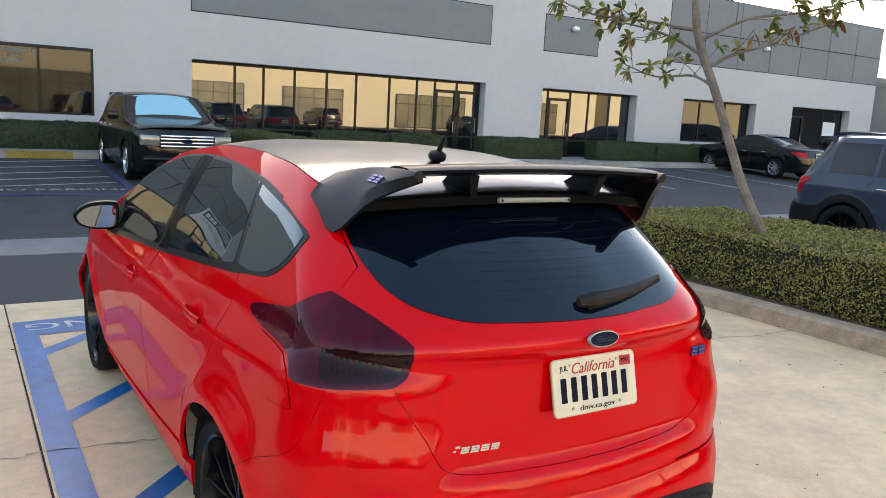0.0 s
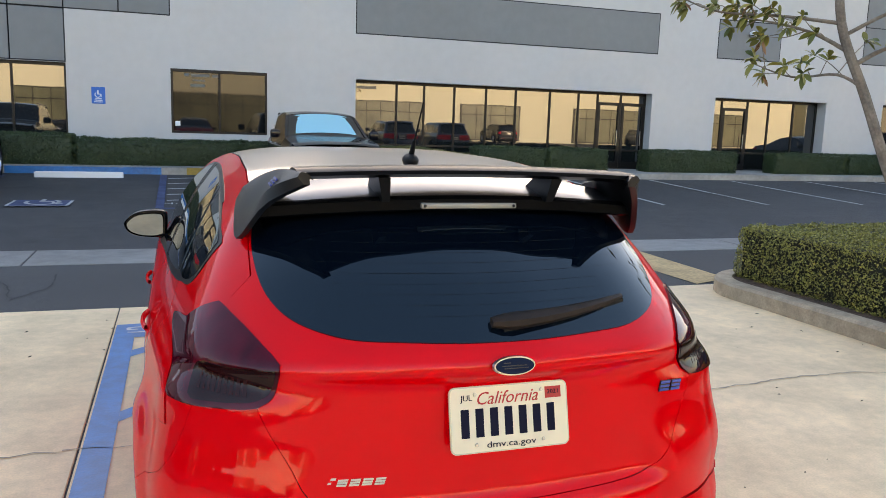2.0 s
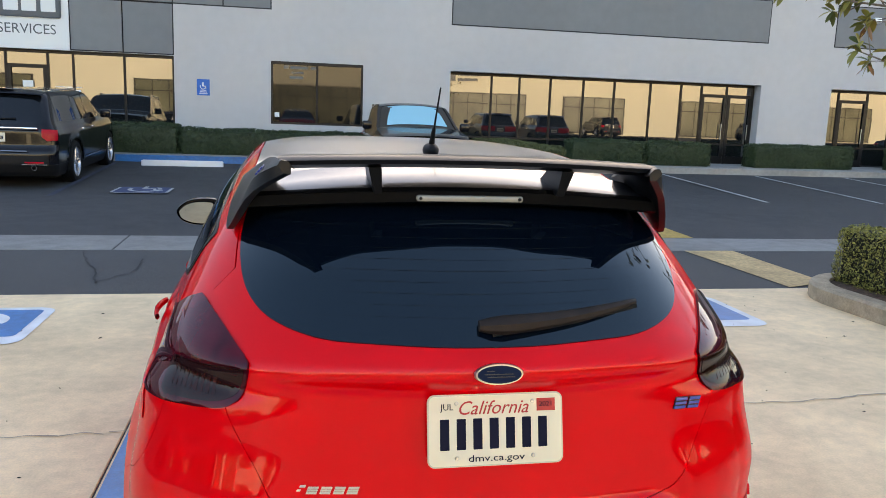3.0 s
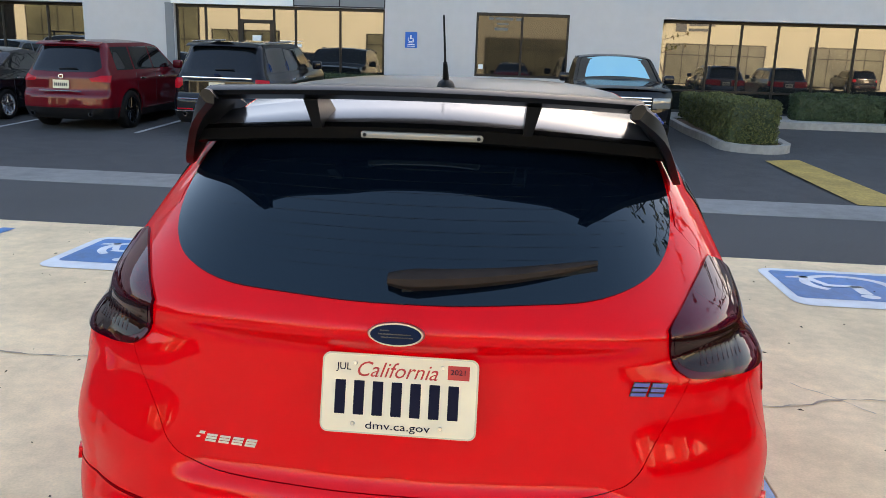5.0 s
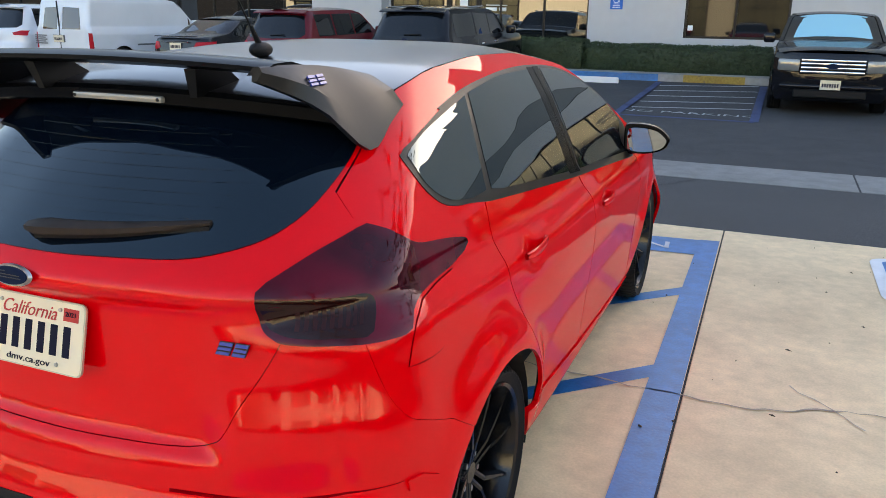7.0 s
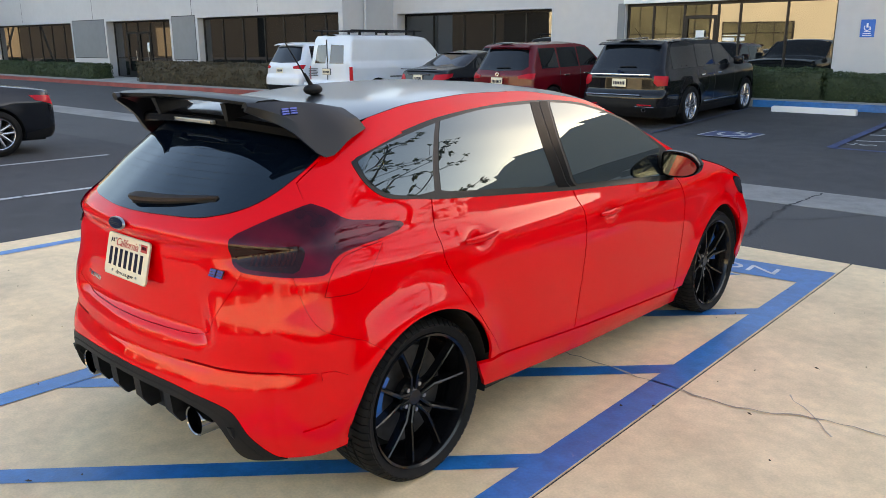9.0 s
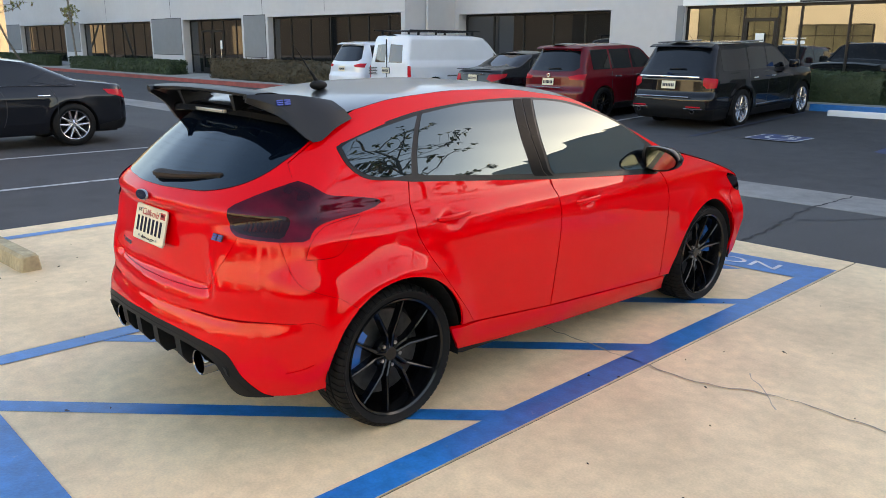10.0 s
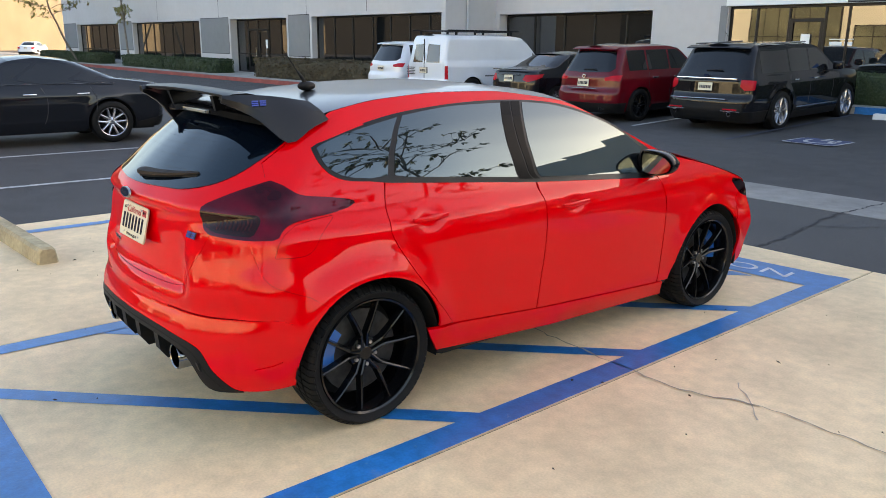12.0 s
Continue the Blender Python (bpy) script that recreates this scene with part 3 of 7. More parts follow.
TOP = 6.5
HOLES = [(3.82, 13.02, 0.30, 2.69), (-0.87, 1.49, 1.14, 2.73), (-8.86, -3.24, 0.30, 2.74), (-18.0, -11.37, 0.30, 2.70),
         (15.32, 19.72, 0.30, 2.68), (22.15, 26.45, 1.10, 2.72), (28.85, 33.05, 0.30, 2.75)]
wall("wall_north", -18.2, 34.8, -0.3, TOP, FACADE, 0.6, HOLES, WALL, "white stucco building wall with storefront openings")
window("window_1", 3.82, 13.02, 0.30, 2.69, FACADE + 0.36, [5.05, 5.85, 6.75, 7.72, 8.65, 9.75, 10.7, 11.35, 12.15], [0.95], door=[(11.35, 12.15), (12.18, 12.98)])
window("window_2", -0.87, 1.49, 1.14, 2.73, FACADE + 0.03, [0.30], glass=GLASS_WEAK)
window("window_3", -8.86, -3.24, 0.30, 2.74, FACADE + 0.14, [-8.05, -7.15, -6.2, -5.62, -4.43], [0.95], door=[(-7.12, -6.22)])
window("window_4", -18.0, -11.37, 0.30, 2.70, FACADE + 0.42, [-16.6, -15.2, -13.9, -12.6], [1.0])
window("window_5", 15.32, 19.72, 0.30, 2.68, FACADE + 0.42, [15.9, 16.9, 17.75, 18.75], [0.95], door=[(15.92, 16.88)])
window("window_6", 22.15, 26.45, 1.10, 2.72, FACADE + 0.38, [23.5, 25.0], glass=GLASS_WEAK)
window("window_7", 28.85, 33.05, 0.30, 2.75, FACADE + 0.38, [30.2, 31.6], [1.0], door=[(28.9, 30.15)], glass=GLASS_WEAK)


def panel(x0, x1, z0, z1, name="grey_panel", y=FACADE, material=GREY_WALL, rim=True, parent=None):
    if rim:
        part("reveal_joint", block(x0 - 0.03, x1 + 0.03, y - 0.004, y + 0.02, z0 - 0.03, z1 + 0.03), JOINT, parent)
    part(name, block(x0, x1, y - 0.012, y + 0.02, z0, z1), material, parent)


band = tagged(empty("wall_panel"), "flat grey stucco panel set in the white wall", "wall panel", kind="structure")
panel(3.83, 13.08, 3.90, 5.04, parent=band)
band = tagged(empty("wall_panel"), "square grey stucco panel set in the white wall", "wall panel", kind="structure")
panel(15.26, 17.60, 3.90, 5.04, parent=band)
band = tagged(empty("wall_panel"), "tall grey stucco panels with dark joints on the upper wall", "wall panel", kind="structure")
for k in range(7):
    a, b = 21.03 + k * 1.967, 21.03 + (k + 1) * 1.967
    panel(a + 0.015, b - 0.015, 4.02, 5.18, parent=band)
    panel(a + 0.015, b - 0.015, 5.21, TOP, parent=band)
band = tagged(empty("wall_panel"), "grey stucco panels with dark joints over the storefront", "wall panel", kind="structure")
for a, b in ((-8.84, -7.9), (-7.87, -6.80), (-6.77, -5.65), (-5.62, -4.44), (-4.41, -3.26)):
    panel(a, b, 2.78, 3.98, parent=band)
for a, b in ((-8.84, -7.9), (-7.87, -6.80), (-6.77, -5.65), (-5.62, -4.44), (-4.41, -3.26), (-3.23, -2.05), (-2.02, -0.88)):
    panel(a, b, 4.02, 5.15, parent=band)
    panel(a, b, 5.18, TOP, parent=band)
part("pilaster", block(-9.10, -8.88, FACADE - 0.02, FACADE + 0.1, 0.3, 2.76), GREY_WALL, band)
tagged(part("roof", block(-18.2, 34.8, FACADE + 0.1, FACADE + 40, TOP - 0.3, TOP - 0.05), GREY_WALL, None), "flat roof behind the parapet", "roof", kind="structure")
for nm, o in (("wall_east", (34.5, 34.8, FACADE + 0.6, FACADE + 40, -0.3, TOP)), ("wall_rear", (-66, 34.8, FACADE + 40, FACADE + 40.3, -0.3, TOP))):
    tagged(part(nm, block(*o), WALL, None), "white stucco side wall of the building", "wall", kind="structure")

# the higher, stepped parapet over the middle of the building
par = tagged(empty("stepped_parapet"), "white stucco parapet that steps down along the roof", "wall", kind="structure")
for a, b, z in ((-18.2, 3.0, 8.4), (3.0, 5.4, 10.6), (5.4, 7.6, 10.1), (7.6, 9.8, 9.7), (9.8, 12.2, 9.3), (12.2, 14.6, 8.9), (14.6, 17.0, 8.3), (17.0, 19.0, 7.4)):
    part("parapet_step", block(a, b, FACADE + 0.003, FACADE + 0.5, TOP, z), WALL, par)

# the wing that stands forward, farther along
WY = 16.35
WH = [(-27.2, -18.42, 0.35, 2.72), (-35.2, -29.4, 0.15, 2.72), (-49.4, -39.0, 0.35, 2.72), (-61.5, -52.2, 0.35, 2.72)]
# the unseen height above the roof is added to block sky in reflections
wall("wall_wing", -65.0, -18.2, -0.3, 9.4, WY, 0.5, WH, WALL, "white stucco wing wall with storefront openings")
tagged(part("wall_wing_side", block(-18.5, -18.2, WY + 0.5, FACADE + 0.6, -0.3, TOP), WALL, None), "white stucco return wall of the wing", "wall", kind="structure")
tagged(part("wall_wing_end", block(-65.0, -64.6, WY + 0.5, WY + 30, -0.3, TOP), WALL, None), "white stucco end wall of the wing", "wall", kind="structure")
tagged(part("roof", block(-65.0, -18.2, WY + 0.3, FACADE + 40, TOP - 0.3, TOP - 0.05), GREY_WALL, None), "flat roof of the wing", "roof", kind="structure")
window("window_8", -27.2, -18.42, 0.35, 2.72, WY + 0.30, [-25.8, -24.4, -23.0, -21.8, -20.6, -19.4])
window("window_9", -35.2, -29.4, 0.15, 2.72, WY + 0.40, [-34.0, -32.9, -31.8, -30.6], [1.05], door=[(-33.95, -32.95), (-32.85, -31.85)])
window("window_10", -49.4, -39.0, 0.35, 2.72, WY + 0.30, [-48.0, -46.5, -45.0, -43.5, -42.0, -40.5])
window("window_11", -61.5, -52.2, 0.35, 2.72, WY + 0.30, [-60.2, -58.8, -57.2, -55.6, -54.0], [1.0])
band = tagged(empty("wall_panel"), "grey stucco panel on a pier between storefronts", "wall panel", kind="structure")
for a, b in ((-29.2, -27.4), (-38.8, -35.4), (-52.0, -49.6), (-64.9, -61.7)):
    panel(a, b, 1.05, 2.80, parent=band, y=WY)
tagged(part("downpipe", rod((-18.1, 17.3, 0.2), (-18.1, 17.3, TOP), 0.05), WALL, None), "white downpipe in the wall corner", "downpipe")
for x in (-23.0, -27.6, -36.5, -45.0):
    tagged(part("reveal_joint", block(x - 0.012, x + 0.012, WY - 0.004, WY + 0.05, 2.85, TOP), JOINT, None), "narrow dark joint in the stucco", "wall joint", kind="structure")
for x in (-2.05, 2.65, 19.9, 27.6):
    tagged(part("reveal_joint", block(x - 0.006, x + 0.006, FACADE - 0.003, FACADE + 0.05, 0.3, 2.95 if x > 19 else TOP), WALL, None), "shallow joint in the stucco", "wall joint", kind="structure")

# farther buildings and what stands behind the camera
def warehouse(name, x0, x1, y0, y1, h, material, label, side=None):
    ob = tagged(empty(name), label, "building", kind="structure")
    part("wall", block(x0, x1, y0, y1, -0.3, h), material, ob)
    part("parapet", block(x0 - 0.06, x1 + 0.06, y0 - 0.06, y1 + 0.06, h, h + 0.25, 0.02), material, ob)
    return ob


warehouse("far_building", 37, 60, 30, 60, 5.6, GREY_WALL, "grey industrial building at the end of the lot")
warehouse("far_building", 39, 75, 12, 26, 4.2, GREY_WALL, "low grey building beyond the lot")
far_b = warehouse("far_building", -20, 20, -12, 60, 14.0, TAN_WALL, "cream building in warm sunlight at the far end of the lot")
# unseen block, added so windows and car roof mirror dark instead of sky
sky_block = warehouse("far_building", -20, 20, -62, -12.2, 15.0, mat("dark_sky_blocker", (0.012, 0.011, 0.010), 0.9), "unseen tall dark block added to keep sky out of reflections")
# pale panels added only to break up those reflections
for a_, b_, z_ in ((-17, -14.5, 5.0), (-24, -22.5, 3.4), (-33, -29, 4.2), (-42, -40.5, 5.0), (-55, -49, 3.8)):
    part("wall_panel", block(20.0, 20.05, a_, b_, 0.2, z_), TAN_WALL, sky_block, "pale panel added for light patches in the window reflections")
sky_block.matrix_world = pose(-140, 10, 0, 0, 0, 35)
far_b.matrix_world = pose(-140, 10, 0, 0, 0, 35)
opp = warehouse("opposite_building", -46, 64, -46, -31, 8.6, CREAM_WALL, "cream stucco building across the lot in warm sunlight")
for k, x in enumerate((-44.8, -36.5, -27, -13, -2.5, 13.0, 25, 37, 52)):
    w = 8.2 if k % 2 else 6.0
    w = 11.5 if k == 4 else w
    tall = 5.6 if x < -28.5 else 3.5
    part("window_frame", block(x - 0.1, x + w + 0.1, -31.06, -30.9, 0.1, tall), FRAME, opp)
    n = int(w / 1.3)
    for i in range(n):
        a, b = x + w * i / n + 0.04, x + w * (i + 1) / n - 0.04
        part("pane", block(a, b, -30.91, -30.87, 0.2, 2.5), OLIVE_GLASS, opp)
        part("pane", block(a, b, -30.91, -30.87, 2.58, tall - 0.1), OLIVE_GLASS, opp)
# unseen dark block in place of trees, added to darken the wing's window reflections
DARK_BACKDROP = vary(mat("dark_tree_stand_in", (0.008, 0.007, 0.006), 0.9), [(0.3, 4, 0.8, 1.2), (8, 4, 0.8, 1.2)])
warehouse("opposite_building", -280, -52, -46, -31, 6.5, DARK_BACKDROP, "dark block standing in for trees, added for the window reflections")
warehouse("opposite_building", 66, 150, -46, -31, 8.6, CREAM_WALL, "cream stucco building farther across the lot")
part("sign", block(13.5, 17.0, -30.98, -30.92, 4.4, 5.4), CREAM_WALL, opp)
for a, b, c, d in ((13.6, 14.5, 4.45, 5.3), (14.7, 16.9, 4.95, 5.2), (14.7, 16.6, 4.5, 4.75)):
    part("sign_bar", block(a, b, -30.93, -30.88, c, d), SIGN_GREY, opp)

# ---- car bodies: a smooth skin over (s, z); s runs from the middle of the tail round the corner and along the side ----
from mathutils.bvhtree import BVHTree
from mathutils.geometry import delaunay_2d_cdt


def table(pairs, soft):
    zs = np.linspace(-0.2, 6.2, 2561)
    a = np.array(pairs, float)
    v = np.interp(zs, a[:, 0], a[:, 1])
    k = np.exp(-0.5 * (np.arange(-60, 61) * 0.0025 / soft) ** 2)
    v = np.convolve(np.pad(v, 60, mode="edge"), k / k.sum(), "valid")
    return lambda q: np.interp(q, zs, v)


def ramp(t, r):
    return np.where(t < -r, 0.0, np.where(t > r, t, (t + r) ** 2 / (4 * r)))


def smooth(t):
    t = np.clip(t, 0, 1)
    return t * t * (3 - 2 * t)


class Skin:
    """Half widths, tail and nose profiles over z; wheels at (y, z)."""

    def __init__(self, half, rear, bow, front, taper, wheels, corner=0.34, flare=0.04, arch=0.37, nose_taper=0.05, sharp=0.009, nose=0.5, shoulder=None, dimples=()):
        self.dimples = dimples
        self.half, self.rear, self.bow = table(half, 0.018), table(rear, sharp), table(bow, 0.02)
        self.front, self.taper = table(front, 0.03), table(taper, 0.04)
        self.wheels, self.corner, self.flare, self.arch, self.nose = wheels, corner, flare, arch, nose
        self.shoulder = table(shoulder, 0.014) if shoulder else None
        self.nose_taper = table(nose_taper if isinstance(nose_taper, list) else [(0, nose_taper), (2, nose_taper)], 0.03)

    def at(self, s, z):
        s, z = np.asarray(s, float), np.asarray(z, float)
        side = np.where(s < 0, -1.0, 1.0)
        s = np.abs(s)
        w, yr, yf, r = self.half(z), self.rear(z), self.front(z), self.corner
        x = w - ramp(w - s, r)
        if self.shoulder:
            yr = yr + (self.shoulder(z) - yr) * smooth((x - 0.455) / 0.12)
        y = yr + ramp(s - w, r)
        y = y + self.bow(z) * np.minimum(x, 0.75) ** 2 * (1 - smooth((y - yr) / 0.6))
        far = ramp(y - (yf - 0.10), self.nose)
        y, x = y - far * 0.55, x - far ** 1.35 * 0.55
        front = self.wheels[1][0]
        x = x - self.taper(z) * smooth((0.75 - y) / 1.35) ** 1.5 * smooth(x / 0.3) - self.nose_taper(z) * smooth((y - front + 0.55) / 1.3)
        for i, (yc, zc) in enumerate(self.wheels):
            d = np.hypot(y - yc, z - zc)
            x = x + self.flare * (0.6 if i else 1.0) * np.exp(-((d - self.arch) / 0.085) ** 2) * smooth((z - 0.24) / 0.26) * smooth((x - 0.5) / 0.3)
        for yc, zc, ry, rz, deep in self.dimples:
            x = x - deep * np.exp(-((y - yc) / ry) ** 2 - ((z - zc) / rz) ** 2)
        return np.stack([x * side, y, z], -1)

    def normal(self, s, z):
        e = 0.004
        n = np.cross(self.at(s + e, z) - self.at(s - e, z), self.at(s, z + e) - self.at(s, z - e))
        return n / np.maximum(np.linalg.norm(n, axis=-1, keepdims=True), 1e-9)

    def _find(self, axis, v, z, lo, hi):
        z = np.asarray(z, float)
        lo, hi = np.full(z.shape, lo), np.full(z.shape, hi)
        for _ in range(36):
            mid = (lo + hi) / 2
            less = self.at(mid, z)[..., axis] < v
            lo, hi = np.where(less, mid, lo), np.where(less, hi, mid)
        return (lo + hi) / 2

    def side(self, points):
        """Points of the side, (y, z), as (s, z)."""
        a = np.array(points, float)
        return list(zip(self._find(1, a[:, 0], a[:, 1], 0.3, 7.0), a[:, 1]))

    def tail(self, points):
        """Points of the tail, (x, z), as (s, z)."""
        a = np.array(points, float)
        return list(zip(self._find(0, a[:, 0], a[:, 1], 0.0, 1.1), a[:, 1]))

    def panel(self, name, outline, material, parent, label="", step=0.03, lift=0.0, lip=0.014, flip=False, gap=0.0):
        """A panel of the skin inside a closed outline in (s, z), with returned edges; flip: its twin on the other side."""
        pts = []
        n = len(outline)
        for (a, b), (c, d) in zip(outline, list(outline[1:]) + [outline[0]]):
            k = max(1, int(math.hypot(c - a, d - b) / step))
            pts += [(a + (c - a) * i / k, b + (d - b) * i / k) for i in range(k)]
        p = np.array(pts)
        area = np.sum(p[:, 0] * np.roll(p[:, 1], -1) - np.roll(p[:, 0], -1) * p[:, 1])
        if area < 0:
            p = p[::-1]
        if gap:
            t = np.roll(p, -1, 0) - np.roll(p, 1, 0)
            t /= np.maximum(np.linalg.norm(t, axis=1, keepdims=True), 1e-9)
            p = p + np.stack([-t[:, 1], t[:, 0]], 1) * gap
        lo, hi = p.min(0), p.max(0)
        gx, gz = np.meshgrid(np.arange(lo[0] + step / 2, hi[0], step), np.arange(lo[1] + step / 2, hi[1], step))
        gx = gx + (np.arange(gx.shape[0])[:, None] % 2) * step / 2
        q = np.stack([gx.ravel(), gz.ravel()], 1)
        inside = np.zeros(len(q), bool)
        near = np.full(len(q), 9.0)
        for (ax, az), (bx, bz) in zip(p, np.roll(p, -1, 0)):
            cross = ((az > q[:, 1]) != (bz > q[:, 1]))
            if bz != az:
                inside ^= cross & (q[:, 0] < (bx - ax) * (q[:, 1] - az) / (bz - az) + ax)
            near = np.minimum(near, np.hypot(q[:, 0] - ax, q[:, 1] - az))
        q = q[inside & (near > step * 0.45)]
        vs = [Vector(v) for v in np.concatenate([p, q])]
        out, _, faces, *_ = delaunay_2d_cdt(vs, [], [list(range(len(p)))], 1, 1e-5)
        uv = np.array([tuple(v) for v in out])
        pos, nor = self.at(uv[:, 0], uv[:, 1]), self.normal(uv[:, 0], uv[:, 1])
        pos = pos + nor * lift
        bp = self.at(p[:, 0], p[:, 1]) + self.normal(p[:, 0], p[:, 1]) * lift
        bn = self.normal(p[:, 0], p[:, 1])
        t = np.roll(bp, -1, 0) - np.roll(bp, 1, 0)
        en = np.cross(t, bn)
        en /= np.maximum(np.linalg.norm(en, axis=1, keepdims=True), 1e-9)
        m, b = len(pos), len(bp)
        verts = np.concatenate([pos, bp, bp - bn * lip])
        norms = np.concatenate([nor, en, en])
        fs = [tuple(f) for f in faces]
        fs += [(m + i, m + b + i, m + b + (i + 1) % b, m + (i + 1) % b) for i in range(b)]
        if flip:
            verts, norms = verts * [-1, 1, 1], norms * [-1, 1, 1]
            fs = [f[::-1] for f in fs]
        ob = mesh(name, verts, fs, material, parent, label, True)
        ob.data.normals_split_custom_set_from_vertices([tuple(v) for v in norms])
        return ob


def bend(points, n=6):
    """A smooth line through points (Catmull-Rom)."""
    out = []
    k = len(points)
    for i in range(k - 1):
        p0, p1, p2, p3 = (np.array(points[min(max(j, 0), k - 1)], float) for j in (i - 1, i, i + 1, i + 2))
        for u in range(n):
            t = u / n
            out.append(tuple(0.5 * (2 * p1 + (p2 - p0) * t + (2 * p0 - 5 * p1 + 4 * p2 - p3) * t * t + (3 * p1 - p0 - 3 * p2 + p3) * t ** 3)))
    return out + [tuple(points[-1])]


def top_patch(skin, name, ys, edge, crown, material, parent, label="", power=2.4, inset=0.0, drop=0.0, nu=24):
    """Roof, screen or bonnet between the two edges of the skin: edge(y) its height at the side, crown(y) its rise."""
    v, f, n = [], [], nu + 1
    es = skin.side([(y, edge(y)) for y in ys])
    for y, (s, z) in zip(ys, es):
        xe = float(skin.at(s, z)[0]) - inset
        for i in range(n):
            u = 2 * i / nu - 1
            v.append((u * xe, y, z - drop + crown(y) * (1 - abs(u) ** power)))
    for j in range(len(ys) - 1):
        for i in range(nu):
            f.append((j * n + i, j * n + i + 1, (j + 1) * n + i + 1, (j + 1) * n + i))
    return mesh(name, v, f, material, parent, label, True)


def lin(pairs, soft=0.05):
    return table(pairs, soft)


def loft(rows, bm=None, close=True):
    bm = bm or bmesh.new()
    rs = [[bm.verts.new(p) for p in r] for r in rows]
    n = len(rs[0])
    for p, q in zip(rs, rs[1:]):
        for i in range(n if close else n - 1):
            bm.faces.new((p[i], p[(i + 1) % n], q[(i + 1) % n], q[i]))
    if close:
        bm.faces.new(rs[0]), bm.faces.new(rs[-1])
    return bm


# ---- wheels ----
def wheel(parent, x, y, z, radius, width, rim_r, face, side, spokes, paint, name="wheel", lugs=5, caliper=None, split=0.5, spoke_w=0.020, dish=0.03, disc=True, phase=0.0):
    """A wheel with tyre, rim, spokes and nuts; face: x of the outer rim face, side: +1 right, -1 left."""
    ob = empty(name, x, y, z)
    ob.parent = parent
    hw = width / 2
    m = Matrix.Diagonal((side, 1, 1, 1))
    prof = [(rim_r - 0.004, -hw * 0.9), (rim_r + 0.02, -hw), (radius - 0.03, -hw * 1.03), (radius - 0.006, -hw * 0.88), (radius, -hw * 0.6), (radius, -0.012), (radius - 0.006, -0.010), (radius - 0.006, -0.003), (radius, 0.0),
            (radius, hw * 0.30), (radius - 0.007, hw * 0.32), (radius - 0.007, hw * 0.40), (radius, hw * 0.42), (radius - 0.001, hw * 0.6), (radius - 0.005, hw * 0.85), (radius - 0.022, hw), (rim_r + 0.035, hw * 1.04), (rim_r + 0.028, hw * 1.05),
            (rim_r + 0.024, hw * 1.02), (rim_r + 0.012, hw * 0.98), (rim_r - 0.004, hw * 0.9)]
    if disc:
        # tread blocks: narrow cross grooves cut into the shoulder
        bm, rings = bmesh.new(), []
        for k in range(64):
            for f_, cut in ((0.0, 0), (0.78, 0), (0.82, 1), (0.96, 1)):
                a = 2 * math.pi * (k + f_) / 64
                rings.append([bm.verts.new((h, (r - 0.006 * cut * (r > radius - 0.023)) * math.cos(a + 0.5 * h), (r - 0.006 * cut * (r > radius - 0.023)) * math.sin(a + 0.5 * h))) for r, h in prof])
        for p, q in zip(rings, rings[1:] + rings[:1]):
            for i in range(len(prof) - 1):
                bm.faces.new((p[i], p[i + 1], q[i + 1], q[i]))
    else:
        bm = lathe(prof, 48)
    part("tyre", bm, RUBBER, ob, "", True, m)
    bm = lathe([(rim_r - 0.045, -hw * 0.9), (rim_r - 0.03, 0.0), (rim_r - 0.022, hw * 0.70), (rim_r - 0.014, hw * 0.92), (rim_r - 0.004, hw * 0.97), (rim_r, hw * 0.90)], 56)
    part("rim", bm, paint, ob, "", True, m)
    part("inner_disc", lathe([(0.001, -hw * 0.55), (rim_r - 0.03, -hw * 0.55)], 32), UNDER, ob, "", False, m)
    if disc:
        part("brake_disc", lathe([(0.06, 0.005), (rim_r * 0.72, 0.005), (rim_r * 0.72, -0.015)], 40), DISC_STEEL, ob, "grey steel brake disc", True, m)
    fx = hw * 0.86
    bm = bmesh.new()
    for k in range(spokes):
        a0 = 2 * math.pi * k / spokes + math.pi / 2 + phase
        for d in ((-split / 2, split / 2) if split else (0,)):
            # a straight fork: beside its twin at the hub, then out to the rim
            off = 0.5 * spoke_w * (1 if d > 0 else -1 if d < 0 else 0)
            ends = [(0.030, off * 1.0), (rim_r * 0.36, off * 1.25), ((rim_r - 0.016) * math.cos(d), (rim_r - 0.016) * math.sin(d))]
            line = [ends[0], ends[1]] + [(ends[1][0] + (ends[2][0] - ends[1][0]) * u, ends[1][1] + (ends[2][1] - ends[1][1]) * u) for u in (0.12, 0.4, 0.7, 0.92, 1.0)]
            pts = []
            for i, (u, v) in enumerate(line):
                p_, n_ = line[max(i - 1, 0)], line[min(i + 1, len(line) - 1)]
                k_ = math.hypot(n_[0] - p_[0], n_[1] - p_[1])
                nu_, nv_ = -(n_[1] - p_[1]) / k_, (n_[0] - p_[0]) / k_
                t = math.hypot(u, v) / rim_r
                w = spoke_w * (1.0 - 0.34 * min(1, t * 1.3))
                h = fx - dish * (1 - t) ** 1.6 - 0.004
                c, s_ = math.cos(a0), math.sin(a0)
                row_ = []
                for e, dep in ((-1.25, 0.034), (-0.62, 0.003), (0.0, 0.0), (0.62, 0.003), (1.25, 0.034)):
                    uu, vv = u + nu_ * e * w / 2, v + nv_ * e * w / 2
                    row_.append(bm.verts.new((h - dep, uu * c - vv * s_, uu * s_ + vv * c)))
                pts.append(row_)
            for p, q in zip(pts, pts[1:]):
                for i in range(4):
                    bm.faces.new((p[i], p[i + 1], q[i + 1], q[i]))
